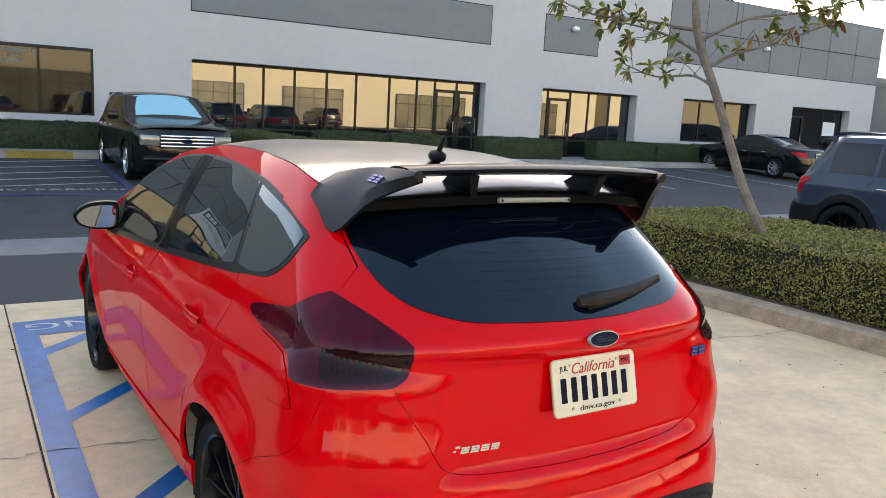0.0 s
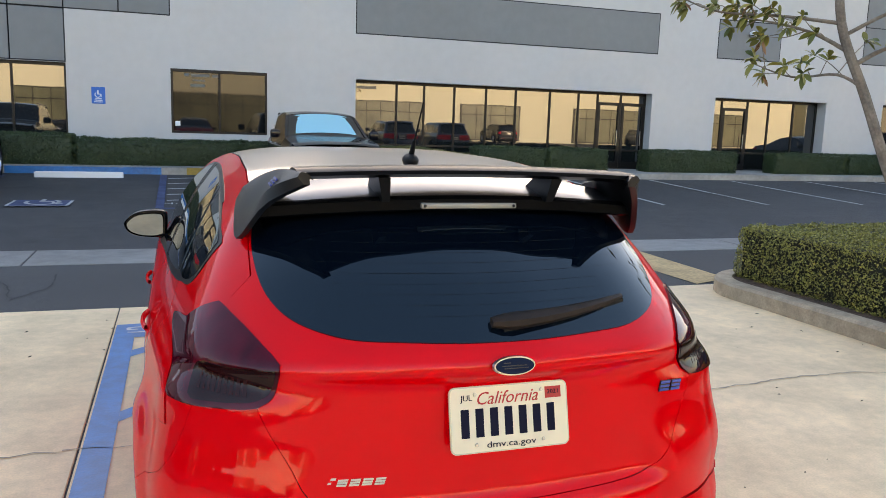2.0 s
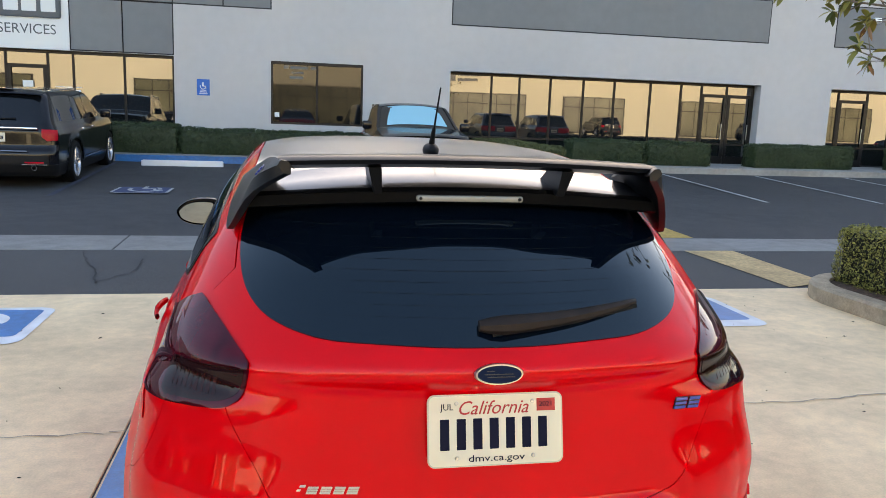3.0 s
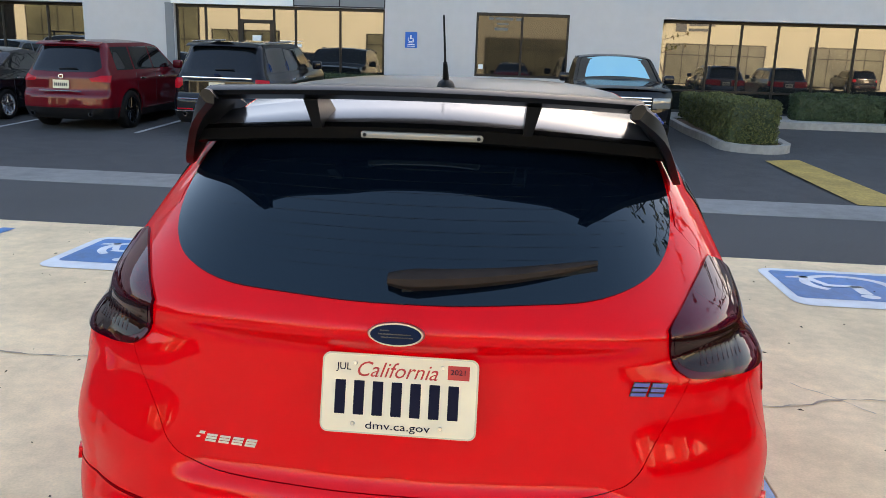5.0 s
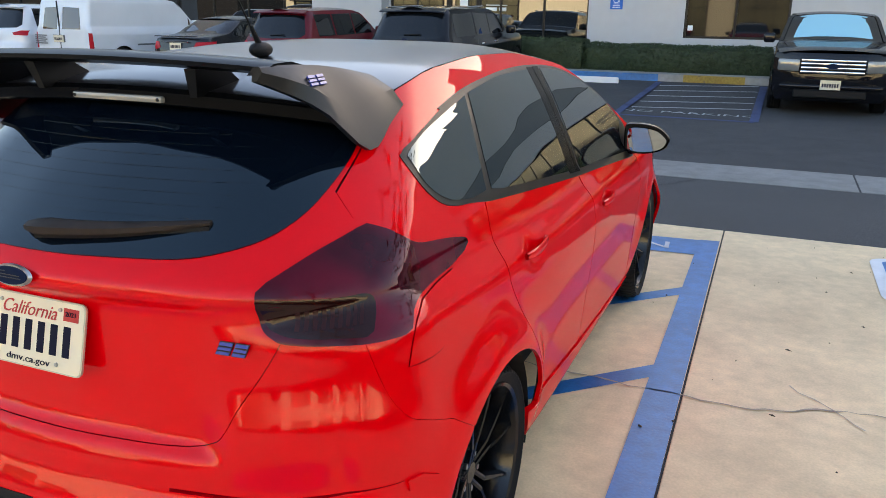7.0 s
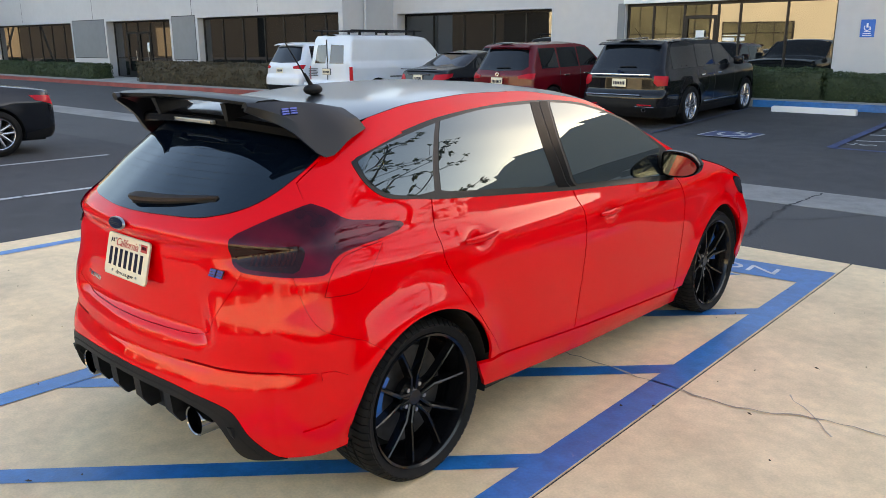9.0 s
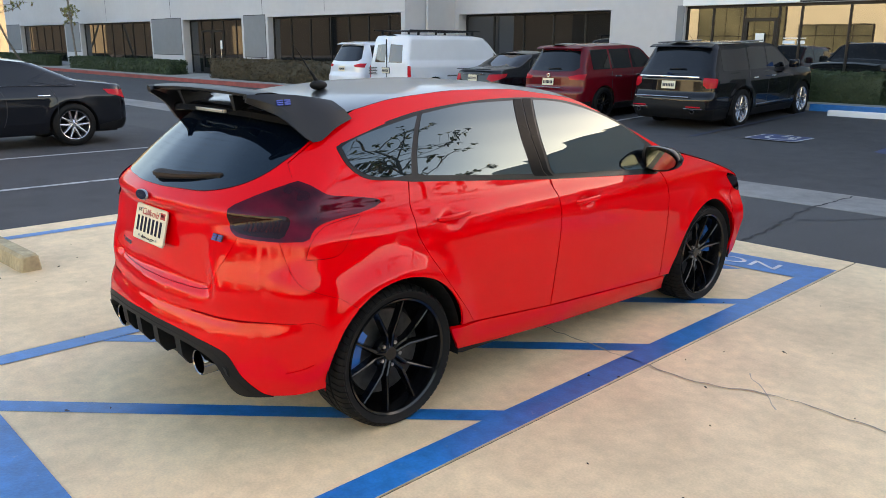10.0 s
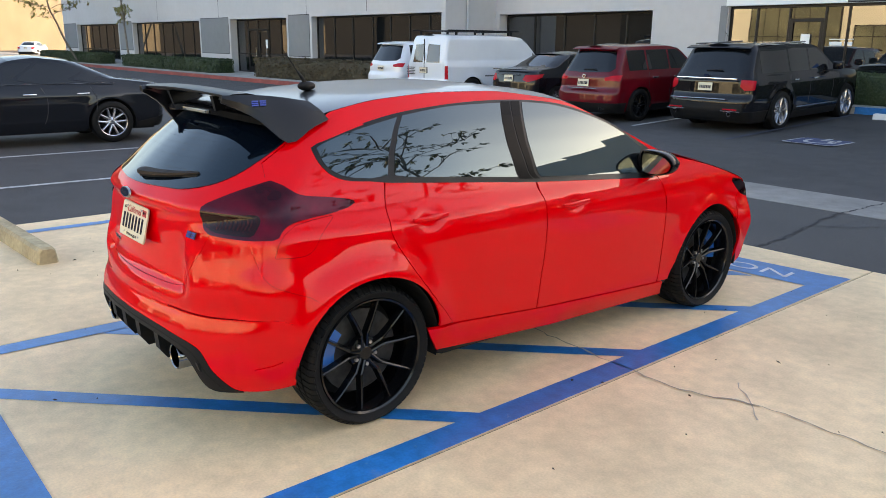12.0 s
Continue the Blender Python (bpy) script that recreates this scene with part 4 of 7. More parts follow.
    part("spokes", bm, paint, ob, "", False, m)
    hub = lathe([(0.001, fx - dish + 0.004), (0.030, fx - dish + 0.004), (0.034, fx - dish), (0.055, fx - dish - 0.006), (0.075, fx - dish - 0.012), (0.078, fx - dish - 0.04)], 32)
    part("hub", hub, paint, ob, "", True, m)
    for k in range(lugs):
        a = 2 * math.pi * (k + 0.5) / lugs + math.pi / 2 + phase
        part("lug_nut", rod((fx - dish - 0.015, 0.054 * math.cos(a), 0.054 * math.sin(a)), (fx - dish + 0.004, 0.054 * math.cos(a), 0.054 * math.sin(a)), 0.011, 0.009, 6), STEEL, ob, "", False, m)
    if caliper:
        bm = bmesh.new()
        ang = caliper
        grid = []
        for i in range(9):
            a = ang + radians(-27 + 6.75 * i)
            grid.append([bm.verts.new((h, r * math.cos(a), r * math.sin(a))) for r, h in ((rim_r * 0.54, 0.0), (rim_r * 0.56, 0.032), (rim_r * 0.82, 0.032), (rim_r * 0.86, 0.0))])
        for p, q in zip(grid, grid[1:]):
            for i in range(3):
                bm.faces.new((p[i], p[i + 1], q[i + 1], q[i]))
        bm.faces.new(grid[0]), bm.faces.new(grid[-1])
        part("brake_caliper", bm, CALIPER, ob, "bright blue brake caliper", False, m)
    return ob


def plate_bars(parent, x, y, z, rx, rz, w=0.305, h=0.152, ink=PLATE_INK):
    """A small licence plate with its characters as plain bars."""
    m = pose(x, y, z, rx, 0, rz)
    part("licence_plate", block(-w / 2, w / 2, -0.004, 0.004, -h / 2, h / 2), PLATE_WHITE, parent, "pale licence plate", False, m)
    bm = bmesh.new()
    for i in range(7):
        a = -w * 0.42 + i * w * 0.122
        block(a, a + w * 0.085, -0.0055, -0.003, -h * 0.24, h * 0.16, bm=bm)
    part("plate_bars", bm, ink, parent, "", False, m)

# ---- the red hatchback ----
CAR = Skin(
    half=[(0.10, 0.74), (0.18, 0.785), (0.25, 0.825), (0.30, 0.838), (0.40, 0.845), (0.55, 0.858), (0.70, 0.872), (0.82, 0.876), (0.92, 0.860), (0.985, 0.803),
          (1.04, 0.787), (1.10, 0.767), (1.20, 0.725), (1.30, 0.670), (1.385, 0.604), (1.43, 0.565), (1.48, 0.50)],
    rear=[(0.10, -0.62), (0.20, -0.72), (0.30, -0.772), (0.36, -0.788), (0.42, -0.794), (0.50, -0.790), (0.53, -0.785), (0.55, -0.778), (0.585, -0.762), (0.592, -0.754), (0.605, -0.756), (0.63, -0.754), (0.66, -0.745), (0.672, -0.739), (0.684, -0.718), (0.70, -0.710), (0.74, -0.704),
          (0.82, -0.700), (0.95, -0.688), (0.985, -0.694), (1.0, -0.728), (1.04, -0.728), (1.07, -0.69), (1.10, -0.655), (1.20, -0.545), (1.30, -0.42), (1.38, -0.31), (1.45, -0.20)],
    bow=[(0.1, 0.20), (0.5, 0.22), (0.66, 0.22), (0.75, 0.16), (0.95, 0.15), (1.03, 0.27), (1.1, 0.28), (1.4, 0.22)],
    front=[(0.1, 3.22), (0.25, 3.42), (0.5, 3.46), (0.7, 3.44), (0.85, 3.32), (1.0, 3.1)],
    taper=[(0.2, 0.035), (0.60, 0.035), (0.70, 0.040), (0.82, 0.076), (0.92, 0.064), (1.05, 0.055), (1.4, 0.10)],
    wheels=[(0.0, 0.33), (2.648, 0.33)], nose=0.55, 
    shoulder=[(0.10, -0.62), (0.20, -0.72), (0.30, -0.772), (0.36, -0.788), (0.42, -0.794), (0.50, -0.790), (0.53, -0.785), (0.55, -0.778), (0.585, -0.762), (0.592, -0.754), (0.605, -0.756), (0.66, -0.758), (0.69, -0.754), (0.70, -0.749), (0.74, -0.735), (0.78, -0.723), (0.81, -0.715), (0.84, -0.708), (0.88, -0.702), (0.95, -0.692),
              (0.985, -0.694), (1.0, -0.728), (1.04, -0.728), (1.07, -0.69), (1.10, -0.655), (1.20, -0.545), (1.30, -0.42), (1.38, -0.31), (1.45, -0.20)],
    dimples=[(0.315, 0.912, 0.050, 0.030, 0.022), (1.285, 0.866, 0.050, 0.030, 0.022)],
    nose_taper=[(0.2, 0.015), (0.42, 0.005), (0.53, 0.0), (0.60, 0.03), (0.72, 0.085), (1.0, 0.09)])
hatch_car = tagged(empty("red_hatchback"), "glossy red five-door hatchback with black roof and large rear wing", "car")
EDGE = lin([(-0.4, 1.24), (-0.2, 1.33), (-0.03, 1.385), (0.2, 1.428), (0.57, 1.452), (1.0, 1.447), (1.46, 1.385), (1.84, 1.205), (2.15, 1.065), (2.6, 0.965), (3.05, 0.835), (3.3, 0.72)], 0.06)
BELT = lin([(0.0, 1.105), (0.136, 1.097), (0.6, 1.055), (1.05, 1.012), (1.96, 0.950), (2.3, 0.93)], 0.1)
SILL = lin([(0.2, 0.402), (0.459, 0.386), (1.05, 0.334), (2.14, 0.272), (2.3, 0.265)], 0.05)
SD, TL = CAR.side, CAR.tail


def ring(yc, zc, r, a0, a1, n=18):
    return [(yc + r * math.cos(radians(a0 + (a1 - a0) * k / n)), zc + r * math.sin(radians(a0 + (a1 - a0) * k / n))) for k in range(n + 1)]


ys = lambda a, b, n: [a + (b - a) * k / n for k in range(n + 1)]
LAMP = bend([(0.612, 1.030), (0.620, 0.965), (0.650, 0.937), (0.70, 0.924), (0.88, 0.914), (1.045, 0.913)]) + bend([(1.075, 0.920), (1.092, 0.950), (1.14, 0.968), (1.25, 0.979), (1.36, 0.987), (1.45, 1.002)]) \
    + bend([(1.485, 1.018), (1.46, 1.033), (1.34, 1.052), (1.15, 1.070), (1.013, 1.095), (0.93, 1.113), (0.85, 1.128)]) + bend([(0.82, 1.122), (0.72, 1.089), (0.63, 1.045)])
HATCH_SIDE = bend([(0.775, 1.33), (0.765, 1.27), (0.728, 1.195)]) + bend([(0.80, 1.145), (0.845, 1.125)], 2) + [(0.72, 1.05), (0.66, 0.98)] + bend([(0.672, 0.930), (0.630, 0.855), (0.577, 0.785), (0.542, 0.740), (0.497, 0.702), (0.42, 0.683), (0.2, 0.679), (0.0, 0.679)])
both = lambda half: half + [(-s, z) for s, z in half[::-1]]
SEAM = bend([(0.90, 0.914), (0.985, 0.80), (1.06, 0.738), (1.15, 0.708), (1.29, 0.668)]) + SD([(-0.241, 0.619)])

CAR.panel("inner_body", SD([(y, EDGE(y)) for y in ys(3.1, 0.0, 30)]) + [(0.78, 1.33), (0.6, 1.36), (0.0, 1.37), (0.0, 0.53), (0.44, 0.505), (0.63, 0.47), (0.71, 0.38), (0.79, 0.305)] + SD([(-0.39, 0.30)] + ring(0, 0.33, 0.385, 190, -15) + [(0.45, 0.20), (2.2, 0.20)] + ring(2.63, 0.33, 0.385, 195, -10) + [(3.02, 0.25), (3.1, 0.3)]),
          UNDER, hatch_car, "", 0.05, -0.018, 0.0)
CAR.panel("inner_body", SD([(y, EDGE(y)) for y in ys(3.1, 0.0, 30)]) + [(0.78, 1.33), (0.6, 1.36), (0.0, 1.37), (0.0, 0.53), (0.44, 0.505), (0.63, 0.47), (0.71, 0.38), (0.79, 0.305)] + SD([(-0.39, 0.30)] + ring(0, 0.33, 0.385, 190, -15) + [(0.45, 0.20), (2.2, 0.20)] + ring(2.63, 0.33, 0.385, 195, -10) + [(3.02, 0.25), (3.1, 0.3)]),
          UNDER, hatch_car, "", 0.05, -0.018, 0.0, True)
hatch = CAR.panel("tailgate", both([(0.0, 1.385), (0.4, 1.385), (0.70, 1.36)] + HATCH_SIDE), RED, hatch_car, "glossy red tailgate", 0.022, gap=0.0012)
GLASS_SIDE = [(0.72, 1.36)] + bend([(0.755, 1.31), (0.740, 1.25), (0.690, 1.183), (0.635, 1.140), (0.56, 1.108), (0.438, 1.083), (0.312, 1.077), (0.15, 1.074), (0.0, 1.0735)])
CAR.panel("rear_window", both([(0.0, 1.383), (0.4, 1.383)] + GLASS_SIDE), REAR_GLASS, hatch_car, "dark tinted rear window", 0.022, 0.0035, 0.006)
CAR.panel("rear_bumper", both(bend([(0.0, 0.679), (0.2, 0.679), (0.42, 0.683), (0.497, 0.702), (0.542, 0.740), (0.577, 0.785), (0.630, 0.855), (0.672, 0.930)]) + SEAM + SD(ring(0, 0.33, 0.372, 131, 190, 10) + [(-0.372, 0.285)]) + [(1.0, 0.278), (0.83, 0.276)] + bend([(0.79, 0.287), (0.71, 0.362), (0.63, 0.458), (0.44, 0.496), (0.25, 0.512), (0.0, 0.520)])),
                   RED, hatch_car, "glossy red rear bumper", 0.018, gap=0.0006)
CAR.panel("diffuser", both(bend([(0.0, 0.523), (0.25, 0.515), (0.44, 0.499), (0.63, 0.461), (0.71, 0.365), (0.79, 0.290), (0.835, 0.273)]) + bend([(0.74, 0.268), (0.65, 0.278), (0.60, 0.375), (0.55, 0.425), (0.43, 0.455), (0.25, 0.472), (0.0, 0.482)])), PLASTIC, hatch_car, "black plastic diffuser rim", 0.022, 0.003, 0.06)
CAR.panel("rim_groove", both(bend([(0.0, 0.503), (0.25, 0.495), (0.44, 0.478), (0.60, 0.440), (0.68, 0.350), (0.74, 0.285)]) + bend([(0.735, 0.281), (0.673, 0.346), (0.595, 0.434), (0.44, 0.472), (0.25, 0.489), (0.0, 0.497)])), UNDER, hatch_car, "", 0.022, 0.0038, 0.002)
CAR.panel("diffuser_back", both([(0.0, 0.50), (0.25, 0.49), (0.45, 0.47), (0.58, 0.42), (0.66, 0.30), (0.5, 0.27), (0.0, 0.27)]), PLASTIC, hatch_car, "black plastic diffuser", 0.05, -0.09, 0.0)
for k in (-1, 1):
    for x, zt, zb in ((0.09, 0.478, 0.335), (0.28, 0.468, 0.330), (0.575, 0.40, 0.318)):
        bm = bmesh.new()
        yb = -0.785 + 0.20 * x * x
        fin = [(yb + 0.012, zt), (yb + 0.02, zb + 0.05), (yb + 0.055, zb), (-0.60, zb + 0.01), (-0.60, zt)]
        a, b = [bm.verts.new((k * x - (0.024 if z > zb + 0.02 else 0.014), y, z)) for y, z in fin], [bm.verts.new((k * x + (0.024 if z > zb + 0.02 else 0.014), y, z)) for y, z in fin]
        bm.faces.new(a), bm.faces.new(b)
        for i in range(5):
            bm.faces.new((a[i], a[(i + 1) % 5], b[(i + 1) % 5], b[i]))
        part("diffuser_fin", bm, PLASTIC, hatch_car)
    # the shade in the bumper crease is painted as a thin darker red strip
    groove = bend([(0.40, 0.598), (0.55, 0.598), (0.75, 0.597), (0.92, 0.594), (1.02, 0.590)])
    CAR.panel("crease_shade", groove + [(s_, z_ - 0.007 * min(1, 3 * (1.03 - s_))) for s_, z_ in groove[::-1]], mat("shaded_groove", (0.20, 0.0, 0.002), 0.5, ior=1.05), hatch_car, "darker red strip painting the shade in the bumper crease", 0.03, 0.0012, 0.001, k < 0)
    CAR.panel("corner_vent", [(1.03, 0.590), (1.10, 0.590), (1.19, 0.566), (1.13, 0.554), (1.05, 0.564)], RED, hatch_car, "", 0.02, 0.008, 0.008, k < 0)
    CAR.panel("corner_crease", [(0.96, 0.386), (1.08, 0.398), (1.14, 0.412), (1.13, 0.402), (1.08, 0.386), (0.96, 0.378)], RED, hatch_car, "", 0.02, 0.007, 0.007, k < 0)
for sg in (-1, 1):
    bm = lathe([(0.042, 0.16), (0.049, 0.0), (0.053, -0.004), (0.057, 0.002), (0.056, 0.20)], 32)
    ex = part("exhaust_tip", bm, DARK_CHROME, hatch_car, "round steel exhaust tip", True, pose(sg * 0.40, -0.722, 0.372, 0, 0, 90))
    part("exhaust_bore", lathe([(0.001, 0.10), (0.045, 0.10)], 24), UNDER, ex, "", False, pose(sg * 0.40, -0.722, 0.372, 0, 0, 90))

for sg in (False, True):
    CAR.panel("quarter_panel", [(0.0 + 0.785, 1.335)] + SD([(y, EDGE(y)) for y in ys(0.0, 2.2, 26)] + [(2.23, 0.985), (2.012, BELT(2.012))] + [(y, BELT(y)) for y in ys(1.9, 0.14, 14)] + bend([(0.130, 1.085), (0.104, 0.933), (0.122, 0.834), (0.25, 0.63), (0.455, 0.392)]) + [(0.36, 0.398)] + ring(0, 0.33, 0.372, 12, 129, 22)) + SEAM[::-1] + [(0.90, 1.0)] + bend([(0.848, 1.122), (0.803, 1.142), (0.732, 1.192)], 3) + bend([(0.732, 1.192), (0.769, 1.27), (0.779, 1.33)], 3),
              RED, hatch_car, "glossy red rear quarter and roof side", 0.022, flip=sg, gap=0.0008)
    CAR.panel("rear_door", SD(bend([(0.136, BELT(0.136)), (0.106, 0.933), (0.124, 0.834), (0.252, 0.63), (0.459, 0.388)]) + [(y, SILL(y)) for y in ys(0.5, 1.046, 6)] + bend([(1.05, 0.40), (1.062, 0.65), (1.060, 0.871), (1.046, 0.96), (1.046, BELT(1.046))]) + [(y, BELT(y)) for y in ys(1.0, 0.2, 8)]),
                          RED, hatch_car, "glossy red rear door", 0.02, flip=sg, gap=0.0013)
    CAR.panel("front_door", SD([(1.05, BELT(1.05))] + bend([(1.05, 0.96), (1.064, 0.871), (1.066, 0.65), (1.054, 0.40), (1.05, 0.336)]) + [(y, SILL(y)) for y in ys(1.1, 2.115, 9)] + bend([(2.12, 0.30), (2.115, 0.55), (2.086, 0.81), (2.03, 0.93), (2.014, BELT(2.01))]) + [(y, BELT(y)) for y in ys(1.95, 1.1, 8)]),
                           RED, hatch_car, "glossy red front door", 0.02, flip=sg, gap=0.0013)
    CAR.panel("rocker_panel", SD([(y, SILL(y) - 0.004) for y in ys(0.30, 2.18, 16)] + [(2.245, 0.165), (1.2, 0.200), (0.37, 0.268), (0.352, 0.30)]), RED, hatch_car, "", 0.026, 0.006, 0.02, flip=sg)
    CAR.panel("front_fender", SD(bend([(2.018, BELT(2.01)), (2.034, 0.93), (2.090, 0.81), (2.119, 0.55), (2.124, 0.274)]) + [(2.24, 0.268)] + ring(2.635, 0.33, 0.372, 172, 40, 20) + [(2.97, 0.70), (3.10, 0.78)] + [(y, EDGE(y) - 0.004) for y in ys(3.08, 2.24, 10)] + [(2.23, 0.98)]), RED, hatch_car, "glossy red front fender", 0.026, flip=sg, gap=0.002)
    CAR.panel("front_bumper", SD(ring(2.635, 0.33, 0.372, 38, -10, 8) + [(3.03, 0.21), (3.12, 0.22), (3.17, 0.5), (3.15, 0.74), (3.08, 0.77), (2.97, 0.69)]), RED, hatch_car, "", 0.03, flip=sg)
    CAR.panel("headlight", SD([(2.97, 0.775), (3.06, 0.715), (3.14, 0.690), (3.16, 0.72), (3.14, 0.775), (3.05, 0.815), (2.93, 0.838), (2.91, 0.822)]), SMOKE_DARK, hatch_car, "dark headlight lens", 0.03, 0.003, flip=sg)
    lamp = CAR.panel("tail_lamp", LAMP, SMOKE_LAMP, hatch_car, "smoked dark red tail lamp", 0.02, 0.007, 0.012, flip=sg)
    CAR.panel("lower_lens", bend([(0.622, 1.012), (0.632, 0.966), (0.66, 0.947), (0.71, 0.936), (0.82, 0.929), (0.90, 0.926)]) + bend([(0.925, 0.934), (0.932, 0.97), (0.918, 1.004), (0.80, 1.008), (0.625, 1.016)]), SMOKE_DARK, lamp, "darker smoked lower lens", 0.02, 0.0080, 0.001, flip=sg)
    for i in range(9):
        a = 0.70 + 0.022 * i
        CAR.panel("reflector_rib", [(a, 0.948), (a + 0.012, 0.948), (a + 0.014, 0.990), (a + 0.002, 0.990)], LAMP_RIB, lamp, "", 0.02, 0.0085, 0.0005, flip=sg)
    CAR.panel("window_trim", SD([(y, BELT(y) - 0.012) for y in ys(1.985, 0.16, 14)]) + bend([(1.49, 1.097), (1.33, 1.115), (1.13, 1.171), (0.952, 1.240), (0.942, 1.252)]) + bend([(0.95, 1.262), (1.02, 1.285), (1.14, 1.328)], 4) + SD(bend([(0.113, 1.333), (0.34, 1.372), (0.68, 1.398), (1.0, 1.402), (1.25, 1.388), (1.45, 1.355), (1.70, 1.272), (1.90, 1.165), (2.06, 1.06), (2.04, 0.955)])),
              TRIM, hatch_car, "dark window surround", 0.026, 0.0025, 0.005, flip=sg)
    CAR.panel("quarter_glass", bend([(1.475, 1.108), (1.33, 1.126), (1.14, 1.178), (0.975, 1.245)]) + bend([(0.985, 1.258), (1.05, 1.285), (1.14, 1.310)], 4) + SD([(0.145, 1.322), (0.300, 1.350), (0.155, 1.113)]), CAR_GLASS, hatch_car, "dark tinted quarter glass", 0.026, 0.0045, 0.003, flip=sg)
    CAR.panel("rear_door_glass", SD([(0.190, 1.111)] + bend([(0.332, 1.356), (0.62, 1.384), (0.965, 1.388)]) + [(0.925, BELT(0.92) + 0.013)] + [(y, BELT(y) + 0.013) for y in ys(0.85, 0.25, 6)]), CAR_GLASS, hatch_car, "dark tinted rear door glass", 0.026, 0.0045, 0.003, flip=sg)
    CAR.panel("front_door_glass", SD([(1.09, BELT(1.09) + 0.013)] + bend([(1.12, 1.386), (1.36, 1.360), (1.62, 1.288), (1.80, 1.207), (1.955, 1.105)]) + [(1.93, BELT(1.92) + 0.013)] + [(y, BELT(y) + 0.013) for y in ys(1.8, 1.15, 6)]), CAR_GLASS, hatch_car, "dark tinted front door glass", 0.026, 0.0045, 0.003, flip=sg)
    for a, b, c, d in ((0.938, 1.030, 0.975, 1.036), (1.040, 1.078, 1.046, 1.108)):
        CAR.panel("pillar_cover", SD([(a, BELT(a) + 0.004), (b, BELT(b) + 0.004), (d, 1.392), (c, 1.394)]), PILLAR, hatch_car, "black door pillar cover", 0.03, 0.0045, 0.003, flip=sg)
    CAR.panel("flap_seam", bend([(1.070, 0.842), (1.235, 0.838), (1.290, 0.862), (1.318, 0.92), (1.36, 0.978)]) + [(1.25, 0.970), (1.15, 0.958), (1.105, 0.93), (1.085, 0.90)], mat("dark_red_seam", (0.08, 0.0, 0.001), 0.6, ior=1.05), hatch_car, "", 0.022, 0.0016, 0.001, flip=sg, gap=-0.0022)
    CAR.panel("fuel_flap" if not sg else "side_cover", bend([(1.070, 0.842), (1.235, 0.838), (1.290, 0.862), (1.318, 0.92), (1.36, 0.978)]) + [(1.25, 0.970), (1.15, 0.958), (1.105, 0.93), (1.085, 0.90)], RED, hatch_car, "", 0.022, 0.003, 0.0035, flip=sg)
    # door handles
    k = -1 if sg else 1
    for y, z in ((0.315, 0.915), (1.285, 0.868)):
        s_, _ = SD([(y, z)])[0]
        c, n = CAR.at(s_, z), CAR.normal(np.array(s_), np.array(z))
        bm = bmesh.new()
        for i in range(9):
            t = i / 8
            yy = -0.10 + 0.20 * t
            bow_ = 0.024 * math.sin(math.pi * min(1, max(0, 0.06 + 0.88 * t))) ** 0.5
            r0 = 0.010 + 0.004 * math.sin(math.pi * t)
            for j in range(8):
                a = 2 * math.pi * j / 8
                bm.verts.new((c[0] * k + k * (bow_ + 0.018 + 0.007 * math.cos(a)), y + yy, z + 0.004 + r0 * math.sin(a) + 0.006 * t))
        bm.verts.ensure_lookup_table()
        for i in range(8):
            for j in range(8):
                bm.faces.new((bm.verts[i * 8 + j], bm.verts[i * 8 + (j + 1) % 8], bm.verts[(i + 1) * 8 + (j + 1) % 8], bm.verts[(i + 1) * 8 + j]))
        part("door_handle", bm, RED, hatch_car, "red door handle", True)
    # arch liners
    for yc in (0.0, 2.635):
        bm = bmesh.new()
        r_ = [(yc + 0.378 * math.cos(radians(a)), 0.33 + 0.378 * math.sin(radians(a))) for a in range(-14, 189, 7)]
        a_, b_ = [bm.verts.new((k * 0.835, y, z)) for y, z in r_], [bm.verts.new((k * 0.55, y, z)) for y, z in r_]
        for i in range(len(r_) - 1):
            bm.faces.new((a_[i], a_[i + 1], b_[i + 1], b_[i]))
        bm.faces.new(b_)
        part("arch_liner", bm, UNDER, hatch_car)
    for yc in (0.0, 2.648):
        wheel(hatch_car, k * 0.725, yc, 0.327, 0.327, 0.235, 0.271, 0, k, 5, WHEEL_BLACK, caliper=radians(18 if yc > 1 else 163), split=0.62, spoke_w=0.026, dish=0.045, phase=radians(7))
    # mirrors
    shell = bend([(-0.098, -0.058), (-0.100, 0.048), (-0.070, 0.068), (0.0, 0.066), (0.058, 0.050), (0.100, 0.014), (0.106, -0.012), (0.086, -0.046), (0.03, -0.068), (-0.05, -0.072), (-0.098, -0.058)], 4)[:-1]
    bm = loft([[(x * f_ - 0.02 * (1 - f_), y, z * f_) for x, z in shell] for y, f_ in ((-0.050, 0.93), (-0.060, 0.97), (-0.055, 1.0), (-0.01, 1.02), (0.03, 0.95), (0.06, 0.78), (0.078, 0.45))])
    mm = pose(k * 0.905, 1.965, 1.035, 0, 0, 0) @ Matrix.Diagonal((k, 1, 1, 1)) @ pose(0, 0, 0, 0, 0, 7)
    mir = part("door_mirror", bm, GLOSS_BLACK, hatch_car, "gloss black door mirror", True, mm)
    bm = bmesh.new()
    face = [(x * 0.85, z * 0.80) for x, z in shell]
    bm.faces.new([bm.verts.new((x, -0.056, z)) for x, z in face])
    part("mirror_glass", bm, MIRROR, mir, "mirror glass", False, mm @ pose(0, -0.006, 0, 5, 0, 0))
    part("mirror_foot", block(-0.13, -0.04, -0.02, 0.05, -0.085, -0.035, 0.015, 2), GLOSS_BLACK, mir, "", True, mm)

